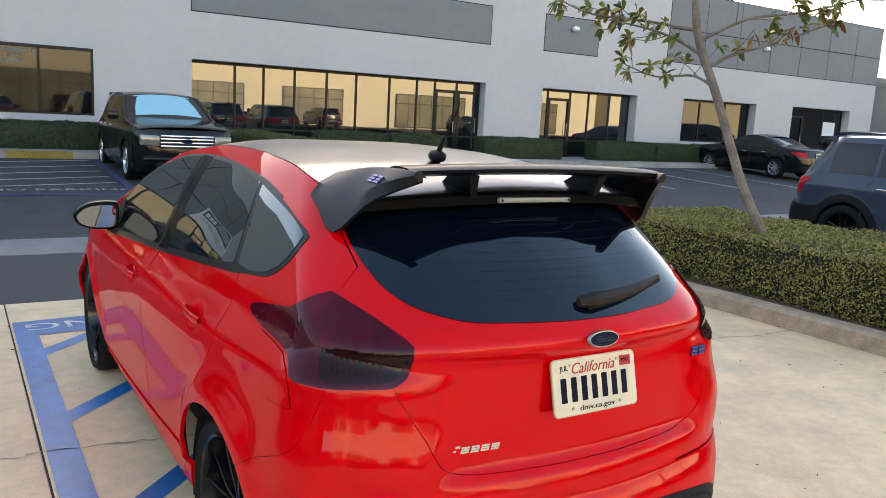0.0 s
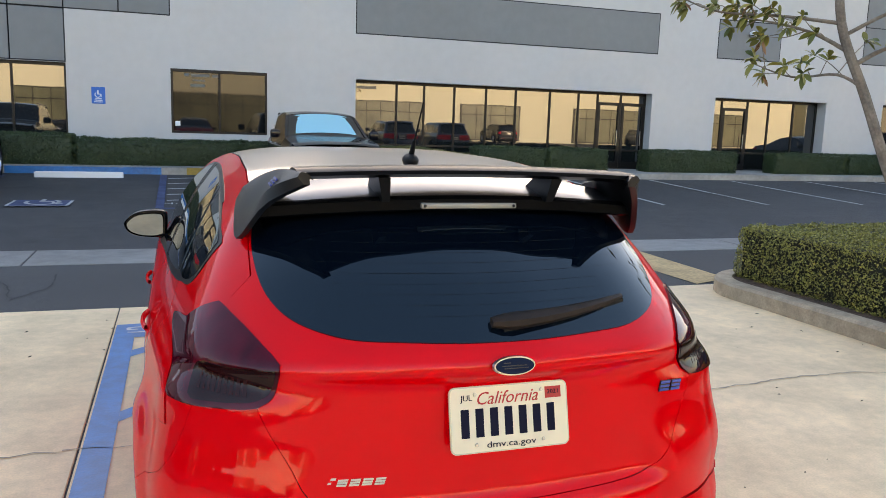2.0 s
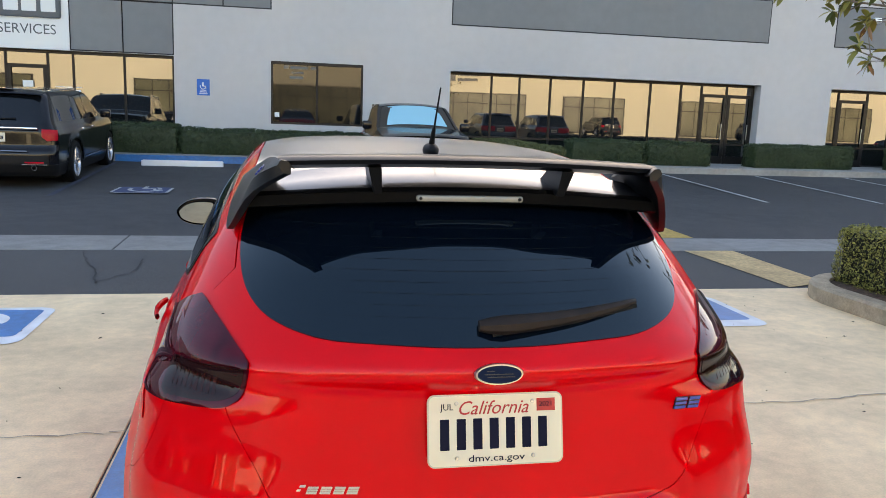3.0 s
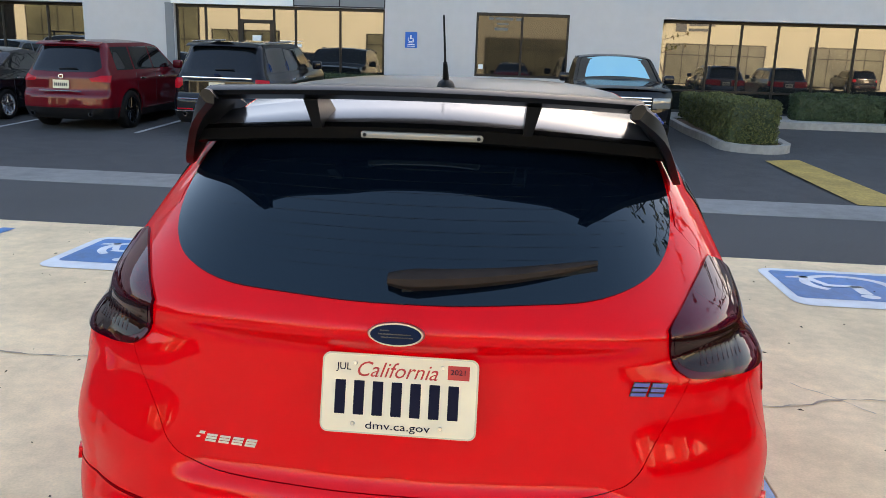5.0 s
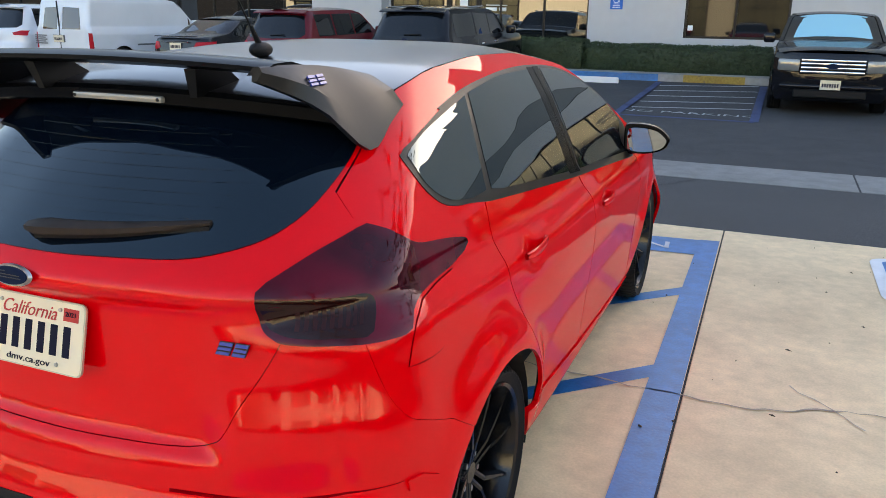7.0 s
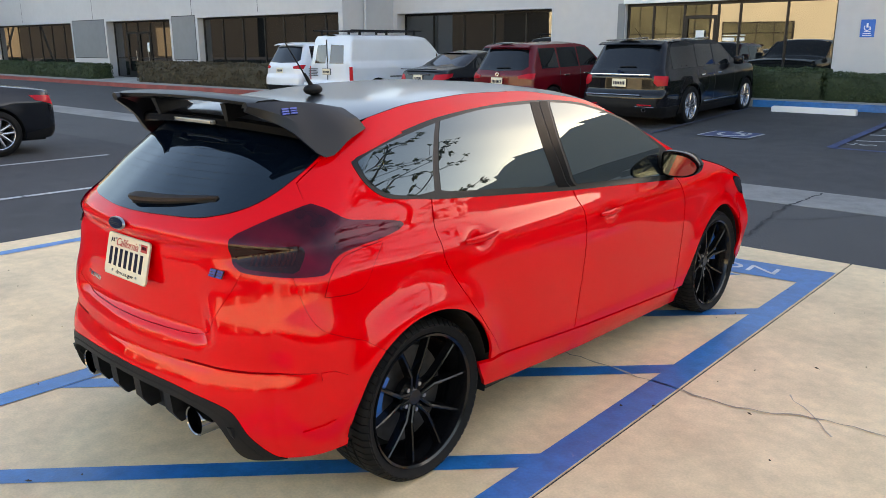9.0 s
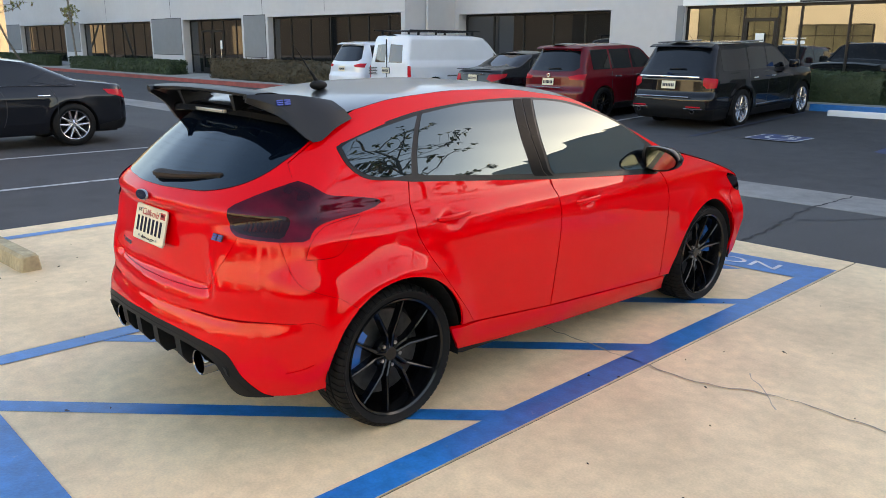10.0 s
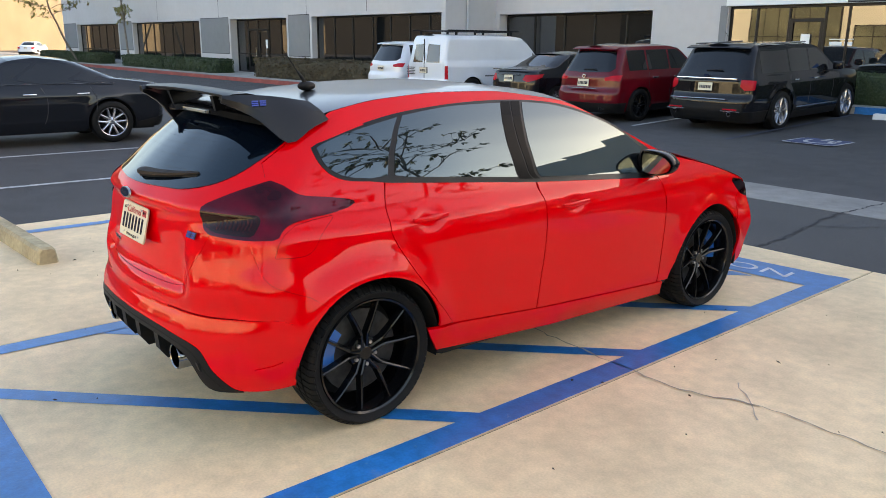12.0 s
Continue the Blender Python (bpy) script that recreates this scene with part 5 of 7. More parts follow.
ROOFC = lin([(-0.4, 0.06), (-0.1, 0.020), (0.3, 0.018), (0.7, 0.027), (1.0, 0.034), (1.5, 0.046), (1.9, 0.075), (2.4, 0.06), (3.0, 0.06), (3.4, 0.06)], 0.08)
top_patch(CAR, "roof", ys(-0.19, 1.52, 40), EDGE, ROOFC, ROOF_BLACK, hatch_car, "black painted roof", 4.0, 0.004, nu=40)
top_patch(CAR, "windscreen", ys(1.52, 2.46, 24), EDGE, ROOFC, CAR_GLASS, hatch_car, "dark windscreen", inset=0.03)
top_patch(CAR, "bonnet", ys(2.46, 3.12, 20), EDGE, ROOFC, RED, hatch_car, "glossy red bonnet", inset=0.002)
rows = []
for z in ys(0.21, 0.80, 12):
    s_, _ = SD([(3.12, z)])[0]
    p_ = CAR.at(np.array(s_), np.array(z))
    yn = float(CAR.front(z)) + 0.04
    rows.append([(p_[0] * u, yn + (3.12 - yn) * abs(u) ** 2.6, z) for u in ys(-1, 1, 20)])
bm = bmesh.new()
rs_ = [[bm.verts.new(q) for q in r] for r in rows]
for a_, b_ in zip(rs_, rs_[1:]):
    for i in range(20):
        bm.faces.new((a_[i], a_[i + 1], b_[i + 1], b_[i]))
part("front_fascia", bm, RED, hatch_car, "glossy red front fascia", True)
part("grille", block(-0.62, 0.62, 3.30, 3.50, 0.28, 0.62, 0.06, 3), PLASTIC, hatch_car, "black front grille", True)
part("floor_pan", block(-0.62, 0.62, -0.35, 3.0, 0.20, 0.27), UNDER, hatch_car)

# rear wing
rows = []
for i in range(25):
    x = -0.475 + 0.95 * i / 24
    u = (x / 0.475) ** 2
    yt, zt = -0.455 + 0.012 * u - 0.0, 1.462 + 0.012 * (1 - u)
    rows.append([(x, yt, zt - 0.010), (x, yt - 0.004, zt), (x, yt + 0.015, zt + 0.008), (x, yt + 0.08, zt + 0.010), (x, yt + 0.15, zt - 0.004), (x, yt + 0.165, zt - 0.018), (x, yt + 0.14, zt - 0.026), (x, yt + 0.06, zt - 0.022)])
wing_ends = []
wing = part("rear_wing", loft(rows), SATIN_BLACK, hatch_car, "satin black rear wing blade", True)
for k in (-1, 1):
    A, D_, B_, C_ = Vector((0.462, -0.472, 1.466)), Vector((0.522, -0.10, 1.432)), Vector((0.592, -0.045, 1.357)), Vector((0.606, -0.25, 1.272))
    rows = []
    n = 14
    top = [A.lerp(D_, t / n) + Vector((0.004, 0, 0.012 * math.sin(math.pi * t / n))) for t in range(n + 1)]
    bot = bend([tuple(A + Vector((0.0, -0.002, -0.03))), tuple(A.lerp(C_, 0.5) + Vector((0.012, 0, 0.004))), tuple(C_), tuple(C_.lerp(B_, 0.55) + Vector((0.006, 0, 0.006))), tuple(B_)], n)
    bot = [Vector(bot[round(i * (len(bot) - 1) / n)]) for i in range(n + 1)]
    for a, b in zip(top, bot):
        mid1, mid2 = a.lerp(b, 0.10) + Vector((0.005, 0, 0.001)), a.lerp(b, 0.55) + Vector((0.012, 0, 0.005))
        inn = Vector((-0.018, 0.006, -0.002))
        rows.append([tuple(a + Vector((-0.012, 0, -0.002))), tuple(a), tuple(mid1), tuple(mid2), tuple(b), tuple(b + inn * 0.9), tuple(a.lerp(b, 0.5) + inn), tuple(a + Vector((-0.03, 0, -0.02)))])
    rows = [[(x * k, y, z) for x, y, z in r] for r in rows]
    wing_ends.append(part("wing_end", loft(rows), WING_END, wing, "satin black wing end piece", True))
    wing_ends[-1].data.set_sharp_from_angle(angle=radians(20))
    bm = loft([[(k * 0.225, -0.40, 1.385), (k * 0.245, -0.40, 1.385), (k * 0.245, -0.22, 1.40), (k * 0.225, -0.22, 1.40)], [(k * 0.230, -0.42, 1.45), (k * 0.262, -0.42, 1.45), (k * 0.262, -0.32, 1.456), (k * 0.230, -0.32, 1.456)]])
    part("wing_strut", bm, SATIN_BLACK, wing)
rows = []
for i in range(29):
    x = -0.56 + 1.12 * i / 28
    u = (x / 0.56) ** 2
    yt, zt = -0.392 + 0.085 * u, 1.392 - 0.030 * u
    zr = 1.452 - 0.055 * u
    rows.append([(x, yt + 0.012, zt - 0.032), (x, yt + 0.002, zt - 0.026), (x, yt, zt), (x, yt + 0.014, zt + 0.010), (x, -0.24 + 0.02 * u, zr - 0.022), (x, -0.16, zr - 0.002), (x, -0.14, zr - 0.03), (x, -0.27 + 0.05 * u, zt - 0.03)])
lip = part("wing_base", loft(rows), ROOF_BLACK, wing, "black lower spoiler with duller rear and under faces", True)
# faces turned back or down get a duller black, so they mirror less
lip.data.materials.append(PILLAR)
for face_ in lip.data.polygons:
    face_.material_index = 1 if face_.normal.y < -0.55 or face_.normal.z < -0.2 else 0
part("brake_light", block(-0.138, 0.138, -0.399, -0.375, 1.366, 1.383, 0.006, 2), mat("milky_brake_light", (0.27, 0.25, 0.215), 0.2, coat=0.8), wing, "milky clear high brake light", True)

for k in (-1, 1):
    part("screw", rod((k * 0.128, -0.397, 1.3745), (k * 0.128, -0.401, 1.3745), 0.005, 0.004, 10), PLASTIC, wing)
HEATER = mat("thin_heater_wire", (0.004, 0.007, 0.012), 0.05, ior=1.6)
for i in range(9):
    z = 1.125 + i * 0.022
    half_ = [(0.0, z), (0.25, z), (0.50 + 0.10 * i / 8, z)]
    CAR.panel("heater_wire", [(-s, q) for s, q in half_[::-1]] + half_[1:] + [(s, q + 0.0006) for s, q in half_[::-1]] + [(-s, q + 0.0006) for s, q in half_[1:]], HEATER, hatch_car, "", 0.06, 0.0042, 0.0004)

# roof aerial
bm = bmesh.new()
bmesh.ops.create_uvsphere(bm, u_segments=20, v_segments=10, radius=1.0, matrix=Matrix.Translation((0, 0.195, 1.466)) @ Matrix.Diagonal((0.026, 0.05, 0.024, 1)))
aer = part("aerial", bm, PLASTIC, hatch_car, "black roof aerial", True)
part("mast_foot", rod((0, 0.185, 1.485), (0, 0.150, 1.535), 0.010, 0.006), PLASTIC, aer)
part("mast", rod((0, 0.155, 1.525), (0, 0.060, 1.66), 0.0034, 0.0024), PLASTIC, aer)

# rear wiper
rows = []
for i in range(15):
    t = i / 14
    x, z = -0.03 + 0.42 * t, 1.115 + 0.030 * t - 0.006 * math.sin(math.pi * t)
    c = CAR.at(np.array(abs(x) + 0.085), np.array(z)) * np.array([0, 1, 0]) + np.array([x, 0, z])
    w_, h_ = 0.017 * min(1, 6 * t + 0.35) * (1 - t) ** 0.6 + 0.006, 0.030 * min(1, 5 * t + 0.4) * (1 - t) ** 0.8 + 0.010
    rows.append([(c[0], c[1] - h_ * a - 0.012, c[2] + w_ * b) for a, b in ((0, -1), (0.6, -0.9), (1, -0.3), (1, 0.4), (0.5, 0.95), (0, 1))])
WIPER = vary(mat("weathered_black_wiper", (0.026, 0.018, 0.014), 0.6, ior=1.3), [(20, 4, 0.7, 1.3)])
wip = part("rear_wiper", loft(rows), WIPER, hatch_car, "weathered black rear wiper arm", True)
rows = []
for i in range(13):
    t = i / 12
    x, z = 0.00 + 0.39 * t, 1.100 + 0.036 * t
    c = CAR.at(np.array(abs(x) + 0.085), np.array(z))
    rows.append([(x, c[1] - 0.003, z - 0.007), (x, c[1] - 0.016, z - 0.006), (x, c[1] - 0.016, z + 0.004), (x, c[1] - 0.003, z + 0.006)])
part("wiper_blade", loft(rows), PLASTIC, wip)

# badges and licence plate
def oval(w, h, t, cy, cz, rx, material, name, parent, x=0.0, seg=40):
    bm = bmesh.new()
    bmesh.ops.create_cone(bm, cap_ends=True, segments=seg, radius1=1, radius2=0.94, depth=t, matrix=pose(x, cy, cz, rx) @ Matrix.Diagonal((w / 2, h / 2, 1, 1)))
    return part(name, bm, material, parent, "", False)


bad = oval(0.112, 0.048, 0.008, -0.737, 1.030, 80, STEEL, "oval_badge", hatch_car)
bad["label"] = "oval chrome-rimmed badge"
oval(0.104, 0.041, 0.010, -0.7385, 1.030, 80, BADGE_BLUE, "badge_face", bad)
bm = bmesh.new()
for a, b, c, d in ((-0.034, 0.030, 0.001, 0.003), (-0.028, 0.034, -0.005, -0.003), (-0.030, -0.012, 0.008, 0.010)):
    block(a, b, -0.0005, 0.0005, c, d, bm=bm)
part("badge_bars", bm, DISC_STEEL, bad, "", False, pose(0, -0.7445, 1.030, -10))

PM = pose(0.005, -0.7135, 0.8935, -14)
def rounded(w, h, r, y0, y1, n=5):
    """An upright plate with rounded corners."""
    o = []
    for cx, cz, a0 in ((w / 2 - r, h / 2 - r, 0), (-w / 2 + r, h / 2 - r, 90), (-w / 2 + r, -h / 2 + r, 180), (w / 2 - r, -h / 2 + r, 270)):
        o += [(cx + r * math.cos(radians(a0 + 90 * k / n)), cz + r * math.sin(radians(a0 + 90 * k / n))) for k in range(n + 1)]
    return loft([[(x, y, z) for x, z in o] for y in (y0, y1)])


plate = part("licence_plate", rounded(0.305, 0.1524, 0.013, -0.0035, 0.0035), PLATE_WHITE, hatch_car, "cream licence plate with dark bars", False, PM)
part("plate_rim", rounded(0.312, 0.159, 0.016, -0.0025, 0.0030), PLATE_RIM, plate, "thin pale plate rim", False, PM)
for i in range(7):
    a = -0.128 + i * 0.0376
    part("plate_bar", block(a, a + 0.021, -0.0048, -0.003, -0.042, 0.026, 0.001), PLATE_INK, plate, "", False, PM)
words("California", 0.043, PM @ pose(-0.008, -0.0042, 0.048, 90), PLATE_RED, plate, stretch=0.98, slant=0.35)
words("JUL", 0.020, PM @ pose(-0.112, -0.0042, 0.052, 90), PLATE_INK, plate)
words("dmv.ca.gov", 0.021, PM @ pose(0, -0.0042, -0.062, 90), PLATE_INK, plate, stretch=1.4)
part("sticker", block(0.095, 0.138, -0.0045, -0.003, 0.038, 0.066), PLATE_RED, plate, "red registration sticker", False, PM)
words("2021", 0.015, PM @ pose(0.1165, -0.0052, 0.053, 90), PLATE_INK, plate, stretch=1.1)
for x in (-0.09, 0.085):
    for z in (0.060, -0.060):
        bm = bmesh.new()
        bmesh.ops.create_cone(bm, cap_ends=True, segments=10, radius1=0.005, radius2=0.004, depth=0.004, matrix=pose(x, -0.005, z, 90))
        part("screw", bm, STEEL, plate, "", False, PM)


def slanted(parent, bars, origin, rz, rx, material, name, label, lean=0.35):
    bm = bmesh.new()
    for x0, x1, z0, z1 in bars:
        q = [(x0 + lean * z0, z0), (x1 + lean * z0, z0), (x1 + lean * z1, z1), (x0 + lean * z1, z1)]
        a, b = [bm.verts.new((x, 0.0, z)) for x, z in q], [bm.verts.new((x, -0.004, z)) for x, z in q]
        bm.faces.new(a), bm.faces.new(b)
        for i in range(4):
            bm.faces.new((a[i], a[(i + 1) % 4], b[(i + 1) % 4], b[i]))
    return part(name, bm, material, parent, label, False, pose(*origin, rx, 0, rz))


RSB = [(0, 0.030, 0.019, 0.026), (0, 0.030, 0.0095, 0.0155), (0, 0.030, 0, 0.006), (0.037, 0.066, 0.019, 0.026), (0.037, 0.066, 0.0095, 0.0155), (0.037, 0.066, 0, 0.006)]
def on_tail(x, z, o=0.003):
    s_ = float(TL([(abs(x), z)])[0][0]) * (1 if x >= 0 else -1)
    p = CAR.at(np.array(s_), np.array(z)) + CAR.normal(np.array(s_), np.array(z)) * o
    n = CAR.normal(np.array(s_), np.array(z))
    return tuple(p), math.degrees(math.atan2(n[0], -n[1]))
(p_, a_) = on_tail(0.462, 0.902)
(q_, a_) = on_tail(0.462, 0.902, 0.0045)
for a, b, c, d in RSB:
    rim = slanted(hatch_car, [(a - 0.0012, b + 0.0012, c - 0.0012, d + 0.0012)], p_, a_, -12, DISC_STEEL, "badge_bar", "small slanted chrome and blue badge bar")
    slanted(rim, [(a, b, c, d)], q_, a_, -12, RS_BLUE, "inlay", "blue inlay")
FOB = [(0, 0.034, 0.015, 0.021), (0, 0.026, 0.006, 0.011)] + [(x, x + 0.024, z, z + 0.005) for x in (0.040, 0.070, 0.100, 0.130) for z in (0.0, 0.006, 0.012)]
kept, CAR.shoulder = CAR.shoulder, None
(p_, a_) = on_tail(-0.452, 0.742)
CAR.shoulder = kept
nb_ = slanted(hatch_car, FOB[:1], p_, a_ * 0.75, -8, CHROME, "name_badge", "slanted chrome name badge")
for b_ in FOB[1:]:
    slanted(nb_, [b_], p_, a_ * 0.75, -8, CHROME, "badge_bar", "")
for end in wing_ends:
    k = 1 if end.data.vertices[0].co.x > 0 else -1
    tree_ = BVHTree.FromPolygons([v.co for v in end.data.vertices], [p.vertices for p in end.data.polygons])
    spot, nrm, _, _ = tree_.ray_cast(Vector((k * 0.9, -0.335, 1.62)), Vector((-k * 0.75, 0, -0.40)).normalized())
    out_ = nrm if nrm.x * k > 0 else -nrm
    along = (Vector((k * -0.16 * k, k, -0.09 * k)) - out_ * Vector((k * -0.16 * k, k, -0.09 * k)).dot(out_)).normalized()
    up_ = (-out_).cross(along) * -1
    m_ = Matrix((along, -out_, up_)).transposed().to_4x4()
    m_.translation = spot + out_ * 0.001 - along * 0.036
    badge = slanted(wing, RSB, (0, 0, 0), 0, 0, RS_BLUE, "wing_badge", "blue wing badge")
    badge.data.transform(m_)

# ---- other parked cars ----
def parked(name, label, place, turn, paint, W, H, L, wb, roh, R, belt, hood, ws_top, cowl, kind="suv", tumble=0.20, spoke=(5, 0.45), rim=ALLOY, cladding=False, tail="block", glass=DARK_GLASS, nose=None, group="parked cars", pitch=0.0):
    """A parked car: local y forward from the rear axle. kind: suv, sedan or van."""
    hw, foh = W / 2, L - wb - roh
    bel = belt
    half = [(0.12, hw - 0.14), (0.22, hw - 0.07), (0.40, hw - 0.025), (0.65, hw - 0.005), (bel - 0.14, hw - 0.005), (bel - 0.02, hw - 0.05), (bel + 0.04, hw - 0.085), (H - 0.14, hw - tumble), (H - 0.05, hw - tumble - 0.07), (H + 0.05, hw - tumble - 0.16)]
    if kind == "sedan":
        deck = bel + 0.06
        rear = [(0.12, -roh + 0.16), (0.30, -roh + 0.03), (0.50, -roh), (0.72, -roh + 0.015), (deck - 0.10, -roh + 0.05), (deck - 0.03, -roh + 0.06), (deck, -roh + 0.16), (deck + 0.03, -0.30), (H - 0.10, 0.42), (H, 0.75)]
    elif kind == "van":
        rear = [(0.12, -roh + 0.1), (0.35, -roh + 0.02), (0.42, -roh - 0.06), (0.58, -roh - 0.06), (0.62, -roh + 0.03), (1.1, -roh + 0.03), (H - 0.2, -roh + 0.14), (H, -roh + 0.22)]
    else:
        rear = [(0.12, -roh + 0.18), (0.30, -roh + 0.03), (0.45, -roh - 0.02), (0.66, -roh), (0.74, -roh + 0.06), (bel - 0.08, -roh + 0.08), (bel + 0.06, -roh + 0.14), (H - 0.10, -roh + 0.42), (H, -roh + 0.50)]
    front = [(0.12, wb + foh - 0.25), (0.3, wb + foh - 0.03), (0.6, wb + foh), (hood - 0.12, wb + foh - 0.06), (hood, wb + foh - 0.2), (H, wb + foh - 0.4)]
    S = Skin(half, rear, [(0, 0.14), (2, 0.14)], front, [(0.2, 0.05), (1.0, 0.07), (2.0, 0.06)], [(0.0, R), (wb, R)], corner=0.10 if kind == "van" else 0.28, flare=0.018, arch=R + 0.05, nose_taper=0.04, sharp=0.02)
    ob = tagged(empty(name), label, "van" if kind == "van" else "car", group)
    ry = {"sedan": 0.50, "van": -roh + 0.20, "suv": -roh + 0.42}[kind]
    edge = lin([(ry - 0.9, bel + 0.07 if kind == "sedan" else H - 0.30), (-0.36, bel + 0.09) if kind == "sedan" else (ry - 0.1, H - 0.13), (ry, H - 0.11 if kind == "sedan" else H - 0.085), (ry + 0.5, H - 0.055), (ws_top - 0.35, H - 0.055), (ws_top, H - 0.10), (cowl, hood + 0.045), (wb + foh - 0.25, hood - 0.07), (wb + foh, hood - 0.16)], 0.05)
    rise_ = lin([(-2, 0.02), (ry, 0.04), (1.2, 0.045), (ws_top, 0.06), (cowl, 0.05), (wb + foh, 0.05)], 0.1)
    yf = wb + foh - 0.30
    seq = lambda a, b, n: [a + (b - a) * k / n for k in range(n + 1)]
    zt = [(y, float(edge(y))) for y in seq(yf, ry, 18)]
    ar = R + 0.045
    top_tail = {"sedan": H - 0.12, "van": H - 0.06, "suv": H - 0.09}[kind]
    low = 0.22
    body_pts = S.side(zt) + [(0.45, top_tail), (0.0, top_tail), (0.0, low + 0.12), (0.55, low + 0.10)] + S.side([(-ar - 0.04, low)] + ring(0, R, ar, 196, -12, 16) + [(ar + 0.06, low), (wb - ar - 0.06, low)] + ring(wb, R, ar, 192, -12, 16) + [(wb + ar + 0.05, low), (yf, low + 0.03)])
    for fl in (False, True):
        S.panel("body_side", body_pts, paint, ob, "", 0.045, 0.0, 0.02, fl)
    # nose
    rows_ = []
    for z in seq(low, hood - 0.10, 10):
        s_, _ = S.side([(yf, z)])[0]
        p = S.at(np.array(s_), np.array(z))
        yn = float(S.front(z))
        rows_.append([(p[0] * u, yn + (yf - yn) * abs(u) ** 3.2, z) for u in seq(-1, 1, 16)])
    part("front_fascia", loft(rows_, None, False), paint, ob, "", True)
    top_patch(S, "roof", seq(ry - (0.0 if kind != "sedan" else 0.0), ws_top, 14), edge, rise_, paint, ob, nu=12)
    top_patch(S, "windscreen", seq(ws_top, cowl, 8), edge, rise_, glass, ob, "dark windscreen", inset=0.06, nu=12)
    if nose:
        top_patch(S, "sunshade", seq(ws_top + 0.05, cowl - 0.09, 8), edge, rise_, SUNSHADE, ob, "light blue sunshade filling the windscreen", inset=0.11, drop=-0.005, nu=12)
    for k in (-1, 1):
        v = []
        for y in seq(ws_top, cowl, 6):
            s_, z = S.side([(y, float(edge(y)))])[0]
            x = float(S.at(np.array(s_), np.array(z))[0])
            v.append([(k * (x - 0.065), y, z + 0.018), (k * (x + 0.002), y, z + 0.002)])
        part("pillar", loft(v, None, False), paint, ob, "", True)
    top_patch(S, "bonnet", seq(cowl, yf + 0.14, 10), edge, rise_, paint, ob, nu=12)
    # tail pieces
    both_ = lambda h: h + [(-s, z) for s, z in h[::-1]]
    gx = hw - tumble - 0.10
    if kind == "sedan":
        S.panel("rear_window", both_(S.tail([(0.0, H - 0.13), (gx - 0.10, H - 0.14), (gx + 0.02, bel + 0.14), (gx - 0.1, bel + 0.115), (0.0, bel + 0.105)])), glass, ob, "dark rear window", 0.05, 0.004, 0.004)
    elif kind == "suv":
        S.panel("rear_window", both_(S.tail([(0.0, H - 0.13), (gx - 0.06, H - 0.15), (gx + 0.06, bel + 0.10), (gx - 0.02, bel + 0.03), (0.0, bel + 0.01)])), glass, ob, "dark rear window", 0.05, 0.004, 0.004)
        rows_ = [[(x, -roh + 0.34 + 0.10 * (x / hw) ** 2, H - 0.075 - 0.04 * (x / hw) ** 2), (x, -roh + 0.33 + 0.10 * (x / hw) ** 2, H - 0.095 - 0.04 * (x / hw) ** 2), (x, -roh + 0.52, H - 0.05 - 0.05 * (x / hw) ** 2), (x, -roh + 0.52, H - 0.03 - 0.05 * (x / hw) ** 2)] for x in seq(-gx, gx, 10)]
        part("roof_spoiler", loft(rows_), paint, ob, "", True)
    else:
        for k in (-1, 1):
            a, b = sorted((k * 0.07, k * 0.62))
            S.panel("rear_window", [(s, z) for s, z in ((0.10, H - 0.28), (0.60, H - 0.30), (0.66, H - 0.78), (0.10, H - 0.78))], glass, ob, "brownish tinted rear door window", 0.05, 0.004, 0.004, k < 0)
        part("door_seam", block(-0.006, 0.006, -roh - 0.004 + 0.02, -roh + 0.05, 0.66, H - 0.15), JOINT, ob)
    lz = bel - 0.06
    if tail == "block":
        lamp_ = S.tail([(hw - 0.30, lz), (hw - 0.30, lz - 0.13), (hw - 0.22, lz - 0.20)]) + S.side([(-roh + 0.30, lz - 0.19), (-roh + 0.36, lz - 0.02)])
    elif tail == "slim":
        lamp_ = S.tail([(hw - 0.42, lz - 0.03), (hw - 0.38, lz - 0.09)]) + S.side([(-roh + 0.28, lz - 0.10), (-roh + 0.38, lz + 0.02)]) + S.tail([(hw - 0.22, lz + 0.02)])
    elif tail == "tall":
        lamp_ = S.tail([(hw - 0.16, 1.02), (hw - 0.16, 0.66)]) + S.side([(-roh + 0.16, 0.66), (-roh + 0.16, 1.02)])
    else:
        lamp_ = S.tail([(hw - 0.34, lz), (hw - 0.40, lz - 0.12), (hw - 0.26, lz - 0.17)]) + S.side([(-roh + 0.42, lz - 0.06), (-roh + 0.50, lz + 0.02)])
    for fl in (False, True):
        S.panel("tail_lamp", lamp_, RED_LAMP, ob, "red tail lamp", 0.04, 0.006, 0.006, fl)
    if kind != "van":
        S.panel("lower_bumper", both_(S.tail([(0.0, 0.44), (hw - 0.25, 0.44)]) + S.side([(-ar - 0.03, 0.44 if cladding else 0.32), (-ar - 0.03, 0.23)]) + [(0.0, 0.25)]), PLASTIC, ob, "", 0.05, 0.006, 0.006)
    else:
        part("rear_bumper", block(-hw + 0.05, hw - 0.05, -roh - 0.09, -roh + 0.1, 0.42, 0.58, 0.02), CAR_WHITE, ob)
    if cladding:
        for fl in (False, True):
            S.panel("sill_cladding", S.side([(ar + 0.02, 0.36), (wb - ar - 0.02, 0.36), (wb - ar - 0.02, 0.22), (ar + 0.02, 0.22)]), PLASTIC, ob, "", 0.06, 0.006, 0.006, fl)
